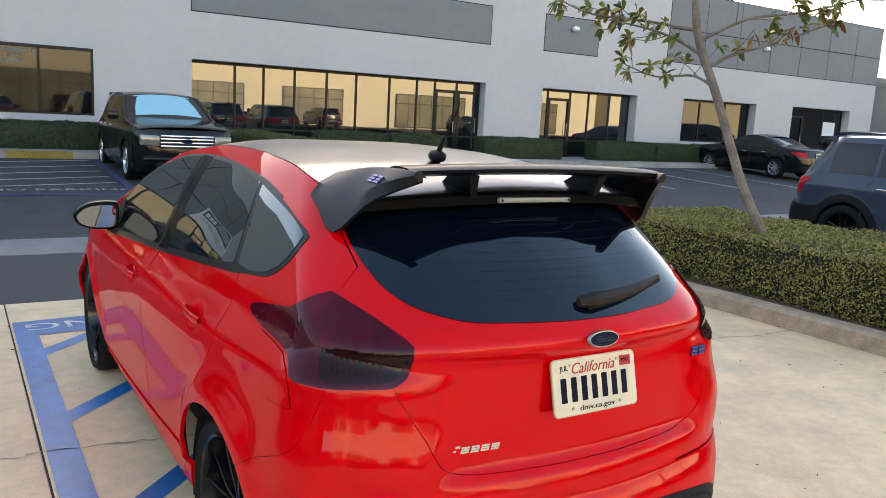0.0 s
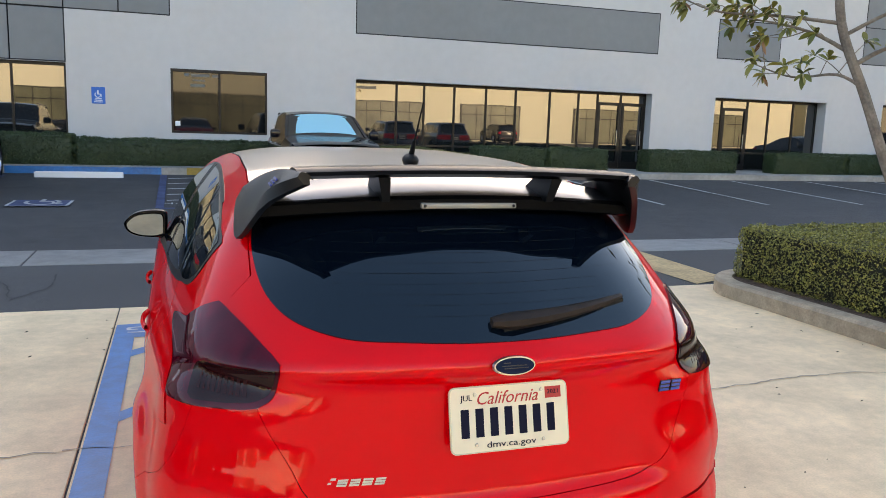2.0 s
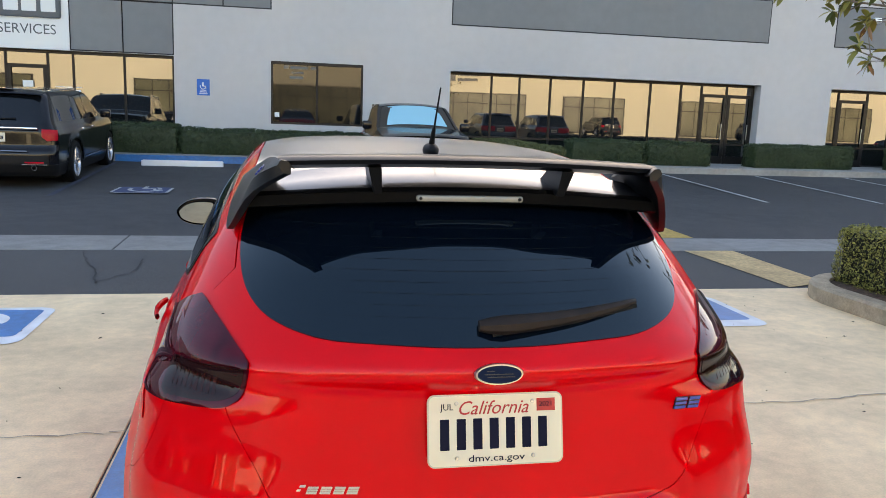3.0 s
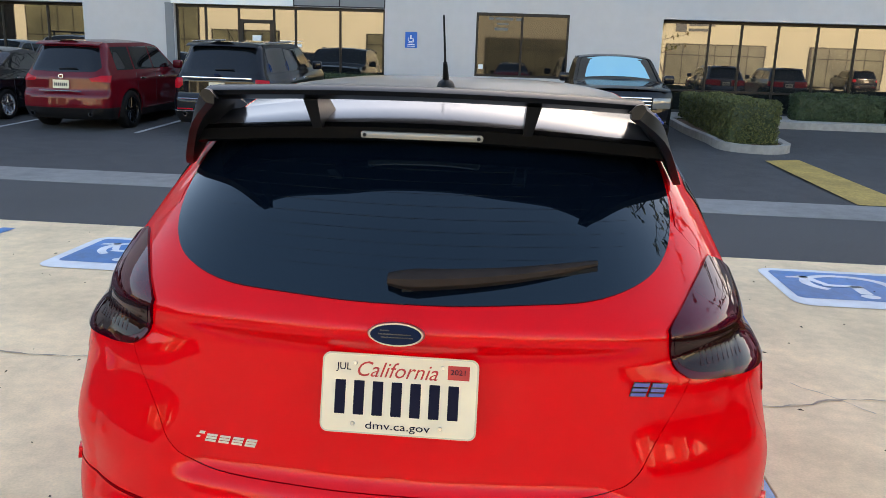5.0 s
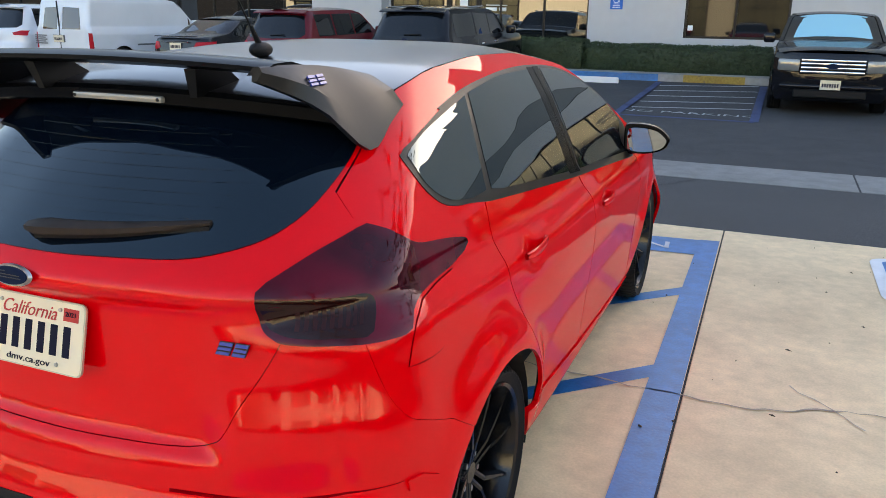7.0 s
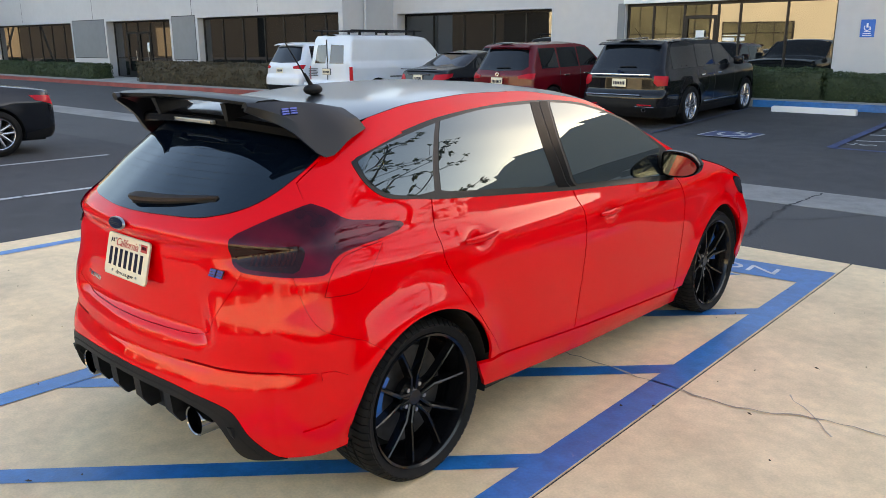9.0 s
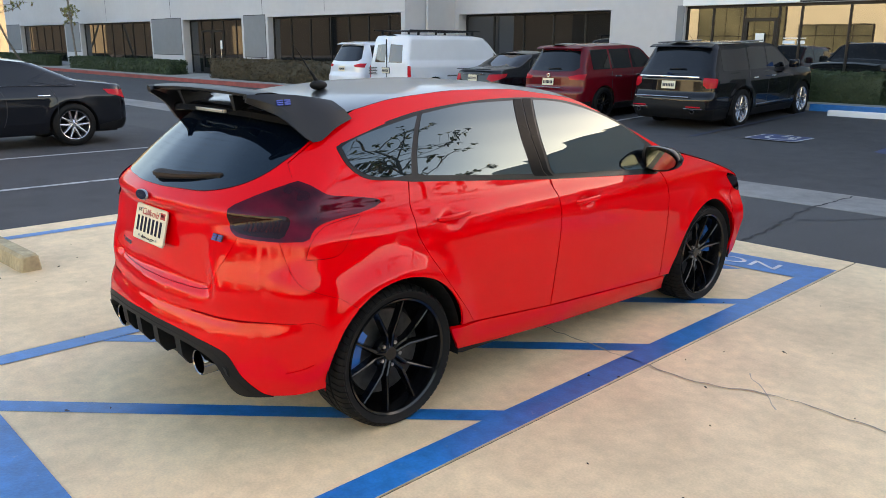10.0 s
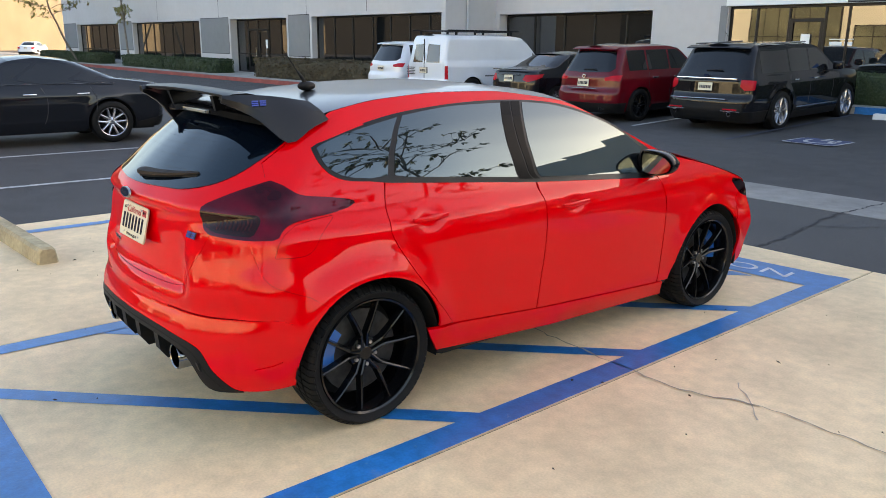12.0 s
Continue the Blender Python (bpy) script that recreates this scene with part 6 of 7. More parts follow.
    # side glass
    g0 = {"sedan": 0.02, "van": wb - 0.35, "suv": -roh + 0.62}[kind]
    g1 = cowl - 0.28
    def pane(a, b, nm):
        lo_, hi_ = [], []
        for y in seq(a, b, 8):
            lo_.append((y, bel + 0.045))
            hi_.append((y, max(bel + 0.06, min(float(edge(y)) - 0.055, H - 0.13))))
        return S.side(lo_) + S.side(hi_[::-1])
    cuts = {"sedan": [g0, 0.30, 1.05, g1], "suv": [g0, 0.32, 1.12, g1], "van": [g0, g1]}[kind]
    for fl in (False, True):
        for a, b in zip(cuts, cuts[1:]):
            S.panel("side_window", pane(a + 0.03, b - 0.03, "w"), glass, ob, "dark side window", 0.06, 0.004, 0.004, fl)
        for y, ztop in ((cuts[1] if len(cuts) > 2 else g0, bel), (cuts[-2] + 0.0, bel), (cowl - 0.12, bel)):
            S.panel("door_seam", S.side([(y - 0.006, 0.36), (y + 0.006, 0.36), (y + 0.006, bel - 0.01), (y - 0.006, bel - 0.01)]), JOINT, ob, "", 0.08, 0.002, 0.002, fl)
    for k in (-1, 1):
        for y in (cuts[-2] + 0.18, cuts[-2] - 0.62) if kind != "van" else ():
            part("door_handle", block(k * (hw - 0.012) - 0.02, k * (hw - 0.012) + 0.02, y - 0.10, y + 0.10, bel - 0.13, bel - 0.10, 0.01, 2), CHROME, ob, "chrome door handle", True)
        mb = block(k * (hw + 0.08) - 0.10, k * (hw + 0.08) + 0.10, g1 - 0.02, g1 + 0.13, bel + 0.02, bel + 0.19, 0.04, 3)
        part("door_mirror", mb, paint, ob, "", True)
        for y in (0.0, wb):
            wheel(ob, k * (hw - 0.13), y, R, R, 0.22, R * 0.70, 0, k, spoke[0], rim, split=spoke[1], spoke_w=0.055, dish=0.02, disc=False)
        for y in (0.0, wb):
            bm = bmesh.new()
            r_ = [(y + ar * 1.0 * math.cos(radians(a)), R + ar * 1.0 * math.sin(radians(a))) for a in range(-15, 196, 15)]
            a_, b_ = [bm.verts.new((k * (hw - 0.03), yy, z)) for yy, z in r_], [bm.verts.new((k * (hw - 0.35), yy, z)) for yy, z in r_]
            for i in range(len(r_) - 1):
                bm.faces.new((a_[i], a_[i + 1], b_[i + 1], b_[i]))
            bm.faces.new(b_)
            part("arch_liner", bm, UNDER, ob)
    part("underbody", block(-hw + 0.16, hw - 0.16, -roh + 0.3, wb + foh - 0.4, 0.20, 0.30), UNDER, ob)
    if kind == "sedan":
        plate_bars(ob, 0, -roh + 0.012, 0.80, -4, 0)
    elif kind == "suv":
        plate_bars(ob, 0, -roh + 0.045, bel - 0.20, -6, 0)
    ob.matrix_world = pose(*place, pitch, 0, turn)
    return ob, S


def gz(x, y):
    return rise(x, y)


suv, S = parked("black_suv", "black full-size family utility car seen from its tail", (-5.26, 13.44, 0.05), 0, CAR_BLACK, 1.98, 1.72, 4.86, 2.82, 1.28, 0.39, 1.10, 1.12, 1.55, 2.25, "suv", 0.20, (5, 0.42), cladding=True, pitch=1.7)
part("chrome_bar", block(-0.66, 0.66, -1.240, -1.195, 1.030, 1.075, 0.010, 2), CHROME, suv, "chrome bar across the tailgate", True)
part("chrome_bar", block(-0.72, 0.50, -1.318, -1.285, 0.665, 0.685, 0.006), CHROME, suv, "thin chrome strip on the bumper")
S.panel("bumper_skirt", [(-0.88, 0.60), (0.88, 0.60), (0.90, 0.40), (0.7, 0.30), (-0.7, 0.30), (-0.90, 0.40)], PLASTIC, suv, "black plastic lower bumper", 0.06, 0.008, 0.006)
for k in (-1, 1):
    part("exhaust_tip", lathe([(0.030, 0.1), (0.036, 0.0), (0.042, 0.0), (0.042, 0.12)], 20), CHROME, suv, "round chrome exhaust tip", True, pose(k * 0.60, -1.325, 0.40, 0, 0, 90))
    part("rear_reflector", block(k * 0.60 - 0.15, k * 0.60 + 0.15, -1.318, -1.29, 0.475, 0.50, 0.005), RED_LAMP, suv, "narrow red bumper reflector")
    part("skirt_trim", block(k * 0.60 - 0.20, k * 0.60 + 0.20, -1.315, -1.285, 0.445, 0.46, 0.005), ALLOY, suv)
    part("roof_rail", rod((k * 0.70, -0.55, 1.69), (k * 0.70, 1.2, 1.70), 0.016), ALLOY, suv, "grey roof rail")
    part("sill_trim", block(k * 0.985 - 0.006, k * 0.985 + 0.006, 0.55, 2.30, 0.43, 0.455), ALLOY, suv, "grey trim strip along the sill")
part("rear_wiper", rod((-0.05, -1.135, 1.20), (0.30, -1.13, 1.215), 0.012), PLASTIC, suv)
part("antenna", rod((0.12, -0.55, 1.70), (0.09, -0.85, 1.94), 0.006, 0.003), PLASTIC, suv)
oval(0.12, 0.05, 0.01, -1.215, 1.115, 84, BADGE_BLUE, "oval_badge", suv)
cross, S = parked("red_crossover", "deep red compact crossover seen from its tail", (-8.05, 12.72, 0.04), 0, CAR_MAROON, 1.84, 1.66, 4.55, 2.70, 0.93, 0.36, 1.06, 1.02, 1.55, 2.20, "suv", 0.21, (5, 0.4), rim=WHEEL_BLACK, tail="slim", cladding=True, pitch=1.5)
for k in (-1, 1):
    part("exhaust_tip", lathe([(0.03, 0.1), (0.034, 0.0), (0.038, 0.0), (0.038, 0.12)], 20), CHROME, cross, "round exhaust tip", True, pose(k * 0.55, -0.96, 0.33, 0, 0, 90))
oval(0.10, 0.085, 0.01, -0.865, 1.00, 84, ALLOY, "badge_ring", cross)
oval(0.07, 0.055, 0.012, -0.867, 1.00, 84, CAR_MAROON, "badge_centre", cross)
S.panel("plate_recess", [(-0.30, 0.90), (0.30, 0.90), (0.36, 0.78), (-0.36, 0.78)], CAR_MAROON, cross, "", 0.05, -0.004, 0.003)
part("rear_wiper", rod((-0.05, -0.80, 1.13), (0.28, -0.795, 1.15), 0.011), PLASTIC, cross)
part("tail_strip", block(-0.40, 0.40, -0.945, -0.90, 0.735, 0.75, 0.004), ALLOY, cross)
sedan, S = parked("small_black_sedan", "small dark sedan seen from its tail beside the red crossover", (-10.87, 13.25, 0.05), 0, CAR_DARK, 1.70, 1.47, 4.45, 2.60, 0.98, 0.31, 0.95, 0.98, 1.45, 2.15, "sedan", 0.21, (5, 0.4), tail="wrap")
part("boot_lip", block(-0.55, 0.55, -0.99, -0.86, 1.005, 1.025, 0.008), CAR_DARK, sedan, "black boot lip spoiler", True)
part("chrome_bar", block(-0.35, 0.35, -0.975, -0.945, 0.885, 0.91, 0.006), CHROME, sedan, "chrome strip over the plate")
van, S = parked("white_van", "white cargo van with black roof rack and tinted rear windows", (-14.25, 13.28, 0.05), 0, CAR_WHITE, 1.93, 1.88, 4.75, 2.82, 1.03, 0.34, 1.13, 1.10, 2.05, 2.75, "van", 0.13, (6, 0), tail="tall", glass=mat("brown_tinted_glass", (0.07, 0.045, 0.028), 0.05, ior=1.8))
for y in (-0.5, 0.5, 1.6):
    part("rack_bar", rod((-0.82, y, 1.955), (0.82, y, 1.955), 0.022), PLASTIC, van, "black roof rack bar")
    for k in (-1, 1):
        part("rack_foot", block(k * 0.78 - 0.02, k * 0.78 + 0.02, y - 0.03, y + 0.03, 1.85, 1.99), PLASTIC, van)
for k in (-1, 1):
    part("rack_rail", rod((k * 0.78, -0.8, 1.97), (k * 0.78, 1.9, 1.97), 0.02), PLASTIC, van)
    part("side_moulding", block(k * 0.955 - 0.008, k * 0.955 + 0.008, 0.45, 2.35, 0.72, 0.76), SIGN_GREY, van)
bm = bmesh.new()
for i in range(5):
    block(-0.80, -0.42 - 0.05 * (i % 2), -1.008, -1.000, 0.94 - i * 0.045, 0.965 - i * 0.045, bm=bm)
part("lettering_bars", bm, SIGN_GREY, van, "small dark lettering bars")
part("plate_recess", block(-0.22, 0.14, -1.012, -0.98, 0.80, 0.97, 0.01), SIGN_GREY, van)
plate_bars(van, -0.04, -1.02, 0.885, 0, 0)
parked("white_suv", "white mid-size utility car beside the van", (-16.75, 13.5, gz(-16.7, 14)), 0, CAR_WHITE, 1.88, 1.68, 4.70, 2.70, 1.0, 0.36, 1.06, 1.04, 1.55, 2.20, "suv", 0.21, (5, 0.4), tail="slim", cladding=True)
# crossover that faces the camera, with a sunshade
edge_car, S = parked("black_crossover", "black crossover with a light blue windscreen sunshade, facing the lane", (2.22, 16.46, gz(2.2, 14) - 0.02), 180, CAR_BLACK, 1.92, 1.70, 4.72, 2.82, 1.0, 0.37, 1.10, 1.10, 1.55, 2.40, "suv", 0.20, (5, 0.45), nose="shade")
fy = 3.72
part("grille_frame", block(-0.50, 0.50, fy - 0.06, fy - 0.01, 0.66, 0.915, 0.02, 2), PLASTIC, edge_car, "dark grille frame")
for z in (0.70, 0.765, 0.83, 0.885):
    part("grille_bar", block(-0.48, 0.48, fy - 0.03, fy + 0.012, z - 0.022, z + 0.022, 0.010, 2), CHROME, edge_car, "bright chrome grille bar", True)
oval(0.20, 0.085, 0.02, fy + 0.02, 0.80, 90, BADGE_BLUE, "oval_badge", edge_car)
for k in (-1, 1):
    bm = block(-0.17, 0.17, -0.10, 0.05, -0.10, 0.10, 0.03, 2)
    for v in bm.verts:
        v.co.y -= 0.22 * max(0, v.co.x + 0.05)
        v.co.z += 0.05 * max(0, v.co.x)
    part("headlight", bm, CLEAR_LAMP, edge_car, "clear headlight", True, pose(k * 0.665, fy - 0.02, 0.80) @ Matrix.Diagonal((k, 1, 1, 1)))
part("lower_grille", block(-0.55, 0.55, fy - 0.05, fy + 0.012, 0.28, 0.42, 0.02), PLASTIC, edge_car)
part("bumper_bar", block(-0.78, 0.78, fy - 0.16, fy + 0.02, 0.43, 0.50, 0.03, 3), CAR_BLACK, edge_car, "", True)
plate_bars(edge_car, 0, fy + 0.03, 0.50, 0, 180)
# lane and neighbours
lane, S = parked("dark_sedan", "dark grey sedan with bright alloy wheels and chrome window line", (-11.15, 2.42, 0), 180, CAR_DARK, 1.86, 1.44, 4.90, 2.78, 1.03, 0.345, 0.94, 0.96, 1.45, 2.25, "sedan", 0.24, (5, 0.55), tail="wrap")
for k in (-1, 1):
    v = [[(k * 0.855, y, 0.978), (k * 0.862, y, 0.992), (k * 0.85, y, 0.994)] for y in (-0.1, 0.8, 1.5, 2.0)]
    part("chrome_strip", loft(v), ALLOY, lane, "thin chrome window strip")
nb, S = parked("slate_crossover", "slate blue crossover with a red tail lamp behind the hedge", (9.30, 3.66, 0.01), 180, CAR_NAVY, 1.86, 1.66, 4.60, 2.68, 0.98, 0.36, 1.08, 1.04, 1.55, 2.20, "suv", 0.20, (5, 0.4), rim=WHEEL_BLACK, cladding=True)
for fl in (False, True):
    S.panel("bumper_cladding", S.side([(-0.86, 0.74), (-0.66, 0.66), (-0.50, 0.66)] + ring(0, 0.36, 0.50, 142, 10, 14) + ring(0, 0.36, 0.412, 10, 165, 14) + [(-0.45, 0.24), (-0.86, 0.26)]), PLASTIC, nb, "black plastic bumper and arch cladding", 0.05, 0.007, 0.007, fl)
    S.panel("tail_lamp", S.side([(-0.93, 0.80), (-0.86, 0.80), (-0.72, 0.92), (-0.56, 1.00), (-0.60, 1.04), (-0.90, 1.04)]), RED_LAMP, nb, "bright red tail lamp", 0.03, 0.010, 0.008, fl)
copy_thing(nb, pose(12.1, 3.2, 0.01, 0, 0, 180))
parked("black_sedan", "black sedan with silver wheels parked nose to the kerb", (22.75, 14.35, gz(22, 15)), 0, CAR_BLACK, 1.80, 1.43, 4.60, 2.70, 1.02, 0.33, 0.94, 0.96, 1.45, 2.25, "sedan", 0.24, (5, 0.5), tail="wrap")
fs, S = parked("dark_suv", "dark grey utility car parked farther along the building", (28.3, 14.2, gz(28, 15)), 0, CAR_DARK, 1.90, 1.72, 4.70, 2.75, 1.0, 0.36, 1.08, 1.06, 1.55, 2.25, "suv", 0.20, (5, 0.4))
parked("white_sedan", "small white sedan parked far off in the sun", (-84.3, 18.0, 0), 60, CAR_WHITE, 1.75, 1.45, 4.5, 2.65, 0.95, 0.32, 0.93, 0.95, 1.45, 2.2, "sedan", 0.22, (5, 0.4), tail="wrap")
# cars across the lot, mirrored in the storefront glass
for ob_, x, y, a in ((edge_car, 21, -23.5, 180), (suv, 26.5, -24, 180), (cross, 5.5, -23.5, 0), (lane, -6, -23.5, 90), (nb, 40, -24, 0), (suv, -16, -24, 0)):
    copy_thing(ob_, pose(x, y, 0, 0, 0, a))

# ---- hedges and trees ----
def leaf_cloud(name, pos, nor, size, material, parent, seed, long=1.7):
    """Many small folded leaves, each its own island, at points with outward normals."""
    rng = np.random.default_rng(seed)
    n = len(pos)
    d = nor + rng.normal(0, 0.75, (n, 3))
    d /= np.linalg.norm(d, axis=1, keepdims=True)
    t = np.cross(d, rng.normal(0, 1, (n, 3)))
    t /= np.linalg.norm(t, axis=1, keepdims=True)
    b = np.cross(d, t)
    k = size * rng.uniform(0.6, 1.3, (n, 1))
    fold = d * k * 0.18
    v = np.stack([pos - t * k * long / 2, pos + b * k * 0.42 + fold, pos + t * k * long / 2, pos - b * k * 0.42 + fold], 1).reshape(-1, 3)
    me = bpy.data.meshes.new(name)
    f = np.arange(4 * n).reshape(-1, 4)
    tri = np.concatenate([f[:, [0, 1, 2]], f[:, [0, 2, 3]]])
    me.from_pydata(v.tolist(), [], tri.tolist())
    me.materials.append(material)
    me.update()
    ob = new(name, me)
    ob.parent = parent
    return ob


def hedge(x0, x1, y0, y1, z0, z1, n, size, material, label, seed, core=LEAF_SHADED):
    """A clipped hedge: twiggy core, coloured dark for the shade inside, with leaves standing off its faces, slightly
    uneven.
    """
    ob = tagged(empty("hedge", (x0 + x1) / 2, (y0 + y1) / 2, z0), label, "hedge", "clipped hedges")
    rng = np.random.default_rng(seed)
    lx, ly, lz = x1 - x0, y1 - y0, z1 - z0
    areas = np.array([lx * ly, ly * lz, ly * lz, lx * lz, lx * lz])
    face = rng.choice(5, n, p=areas / areas.sum())
    u, w = rng.uniform(-0.5, 0.5, n), rng.uniform(-0.5, 0.5, n)
    pos, nor = np.zeros((n, 3)), np.zeros((n, 3))
    for k, (ax, sg) in enumerate(((2, 1), (0, -1), (0, 1), (1, -1), (1, 1))):
        m = face == k
        others = [a for a in range(3) if a != ax]
        pos[m, ax], nor[m, ax] = sg * 0.5, sg
        pos[m, others[0]], pos[m, others[1]] = u[m], w[m]
    r = np.maximum(np.abs(pos[:, :1]), np.maximum(np.abs(pos[:, 1:2]), np.abs(pos[:, 2:])))
    p = pos * np.array([lx, ly, lz])
    e = 0.09
    inner = np.clip(p, -np.array([lx, ly, lz]) / 2 + e, np.array([lx, ly, lz]) / 2 - e)
    away = p - inner
    ln = np.maximum(np.linalg.norm(away, axis=1, keepdims=True), 1e-6)
    p = inner + away / ln * e
    wob = np.array([noise.noise(Vector((q[0] * 2.2 + x0, q[1] * 2.2 + y0, q[2] * 2.2 + seed))) for q in p])[:, None]
    fine = np.array([noise.noise(Vector((q[0] * 9, q[1] * 9, q[2] * 9 + seed))) for q in p])[:, None]
    nn = away / ln
    p = p + nn * (wob * 0.05 + fine * 0.03 + rng.uniform(-0.045, 0.012, (n, 1)))
    p[:, 2] += lz / 2
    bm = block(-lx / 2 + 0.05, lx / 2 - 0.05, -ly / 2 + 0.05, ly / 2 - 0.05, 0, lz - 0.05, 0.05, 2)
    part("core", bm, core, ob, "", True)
    leaf_cloud("leaves", p, nn, size, material, ob, seed)
    return ob


hedge(4.70, 6.35, -1.2, 4.28, 0.10, 0.68, 80000, 0.0165, LEAF, "clipped green hedge with yellowish leaf tips in the near planter", 3, SHADED_TWIGS)
hedge(4.74, 6.35, -10.8, -1.2, 0.10, 0.66, 14000, 0.045, LEAF, "clipped green hedge behind the camera", 4, SHADED_TWIGS)
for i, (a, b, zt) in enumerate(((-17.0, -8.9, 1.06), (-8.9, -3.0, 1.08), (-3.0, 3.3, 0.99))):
    hedge(a, b, 17.45, 18.25, 0.34, zt, 17000, 0.034, LEAF_SHADED, "dark green clipped hedge below the storefront windows", 10 + i)
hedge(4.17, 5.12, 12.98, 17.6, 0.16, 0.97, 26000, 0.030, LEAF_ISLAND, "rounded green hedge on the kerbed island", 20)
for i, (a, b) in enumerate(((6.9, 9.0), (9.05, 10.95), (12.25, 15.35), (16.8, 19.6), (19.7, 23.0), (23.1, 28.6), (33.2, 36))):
    hedge(a, b, 17.5, 18.15, 0.36, 1.02, int(2600 * (b - a)), 0.036, LEAF_SHADED, "dark green clipped hedge by the building wall", 30 + i)
hedge(-29.3, -19.6, 14.6, 15.6, 0.12, 0.98, 9000, 0.06, LEAF_DRY, "brownish clipped hedge beside the far pavement", 50, LEAF_DRY)
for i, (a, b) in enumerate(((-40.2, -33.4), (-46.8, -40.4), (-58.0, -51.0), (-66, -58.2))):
    hedge(a, b, 14.6, 15.6, 0.10, 0.80, 4500, 0.07, LEAF_SHADED, "dark green clipped hedge below the far wing", 60 + i)


def limb(points, r0, r1, bm):
    pts = [Vector(p) for p in bend(points, 5)]
    rings = []
    n = 8
    for i, p in enumerate(pts):
        d = (pts[min(i + 1, len(pts) - 1)] - pts[max(i - 1, 0)]).normalized()
        q = d.to_track_quat("Z", "Y").to_matrix()
        r = r0 + (r1 - r0) * i / (len(pts) - 1)
        rings.append([bm.verts.new(p + q @ Vector((math.cos(2 * math.pi * k / n) * r, math.sin(2 * math.pi * k / n) * r, 0))) for k in range(n)])
    for a, b in zip(rings, rings[1:]):
        for k in range(n):
            bm.faces.new((a[k], a[(k + 1) % n], b[(k + 1) % n], b[k]))
    return pts


def big_leaves(centres, count, size, rng):
    """Rosettes of long drooping leaves round twig ends."""
    v, f = [], []
    for c, axis in centres:
        axis = axis.normalized()
        side = axis.cross(Vector((0.3, 0.5, 0.8))).normalized()
        for k in range(count):
            a = 2 * math.pi * k / count + rng.uniform(-0.4, 0.4)
            tip = rng.uniform(0.15, 0.95)
            d = (Matrix.Rotation(a, 3, axis) @ side) * (1 - 0.4 * tip) + axis * tip + Vector((0, 0, rng.uniform(-0.7, 0.1)))
            d.normalize()
            w = d.cross(Vector((rng.uniform(-1, 1), rng.uniform(-1, 1), 1))).normalized()
            up = w.cross(d)
            ln = size * rng.uniform(0.7, 1.25)
            o = c - axis * rng.uniform(0, 0.05)
            base = len(v)
            for t, wd, dr in ((0.0, 0.02, 0), (0.3, 0.15, 0.0), (0.62, 0.19, -0.05), (0.86, 0.11, -0.13), (1.0, 0.0, -0.2)):
                m = o + d * ln * t + Vector((0, 0, dr * ln))
                v += [tuple(m - w * wd * ln + up * wd * ln * 0.25), tuple(m), tuple(m + w * wd * ln + up * wd * ln * 0.25)]
            for i in range(4):
                for j in range(2):
                    q = base + i * 3 + j
                    f.append((q, q + 1, q + 4, q + 3))
    return v, f


def tree(name, label, trunk, limbs, r, seed, twigs=5, leaf=0.11):
    rng = random.Random(seed)
    ob = tagged(empty(name, *trunk[0]), label, "tree", "young trees")
    o = Vector(trunk[0])
    bm = bmesh.new()
    limb([tuple(Vector(p) - o) for p in trunk], r, r * 0.55, bm)
    part("trunk", bm, BARK, ob, "slim grey-brown trunk", True)
    ends = []
    for pts, r0 in limbs:
        bm = bmesh.new()
        line = limb([tuple(Vector(p) - o) for p in pts], r0, r0 * 0.3, bm)
        for k in range(twigs):
            p = line[int(len(line) * (0.35 + 0.6 * k / max(1, twigs - 1))) - 1]
            d = (line[-1] - line[0]).normalized() + Vector((rng.uniform(-1, 1), rng.uniform(-1, 1), rng.uniform(-0.5, 0.9)))
            e = p + d.normalized() * rng.uniform(0.12, 0.38)
            limb([tuple(p), tuple(p.lerp(e, 0.5) + Vector((0, 0, rng.uniform(-0.04, 0.05)))), tuple(e)], r0 * 0.3, r0 * 0.14, bm)
            ends.append((e, d))
        ends.append((line[-1], line[-1] - line[-3]))
        part("limb", bm, BARK, ob, "", True)
    v, f = big_leaves([e for e in ends if rng.random() < 0.82], 9, leaf, rng)
    mesh("crown", v, f, LEAF_TREE, ob, "sparse crown of long glossy green leaves", True)
    v, f = big_leaves([(e + Vector((0, 0, -0.05)), Vector((0, 0, -1))) for e, d in ends if rng.random() < 0.35], 2, leaf * 1.1, rng)
    mesh("dry_leaves", v, f, LEAF_BROWN, ob, "a few dry brown hanging leaves", True)
    return ob


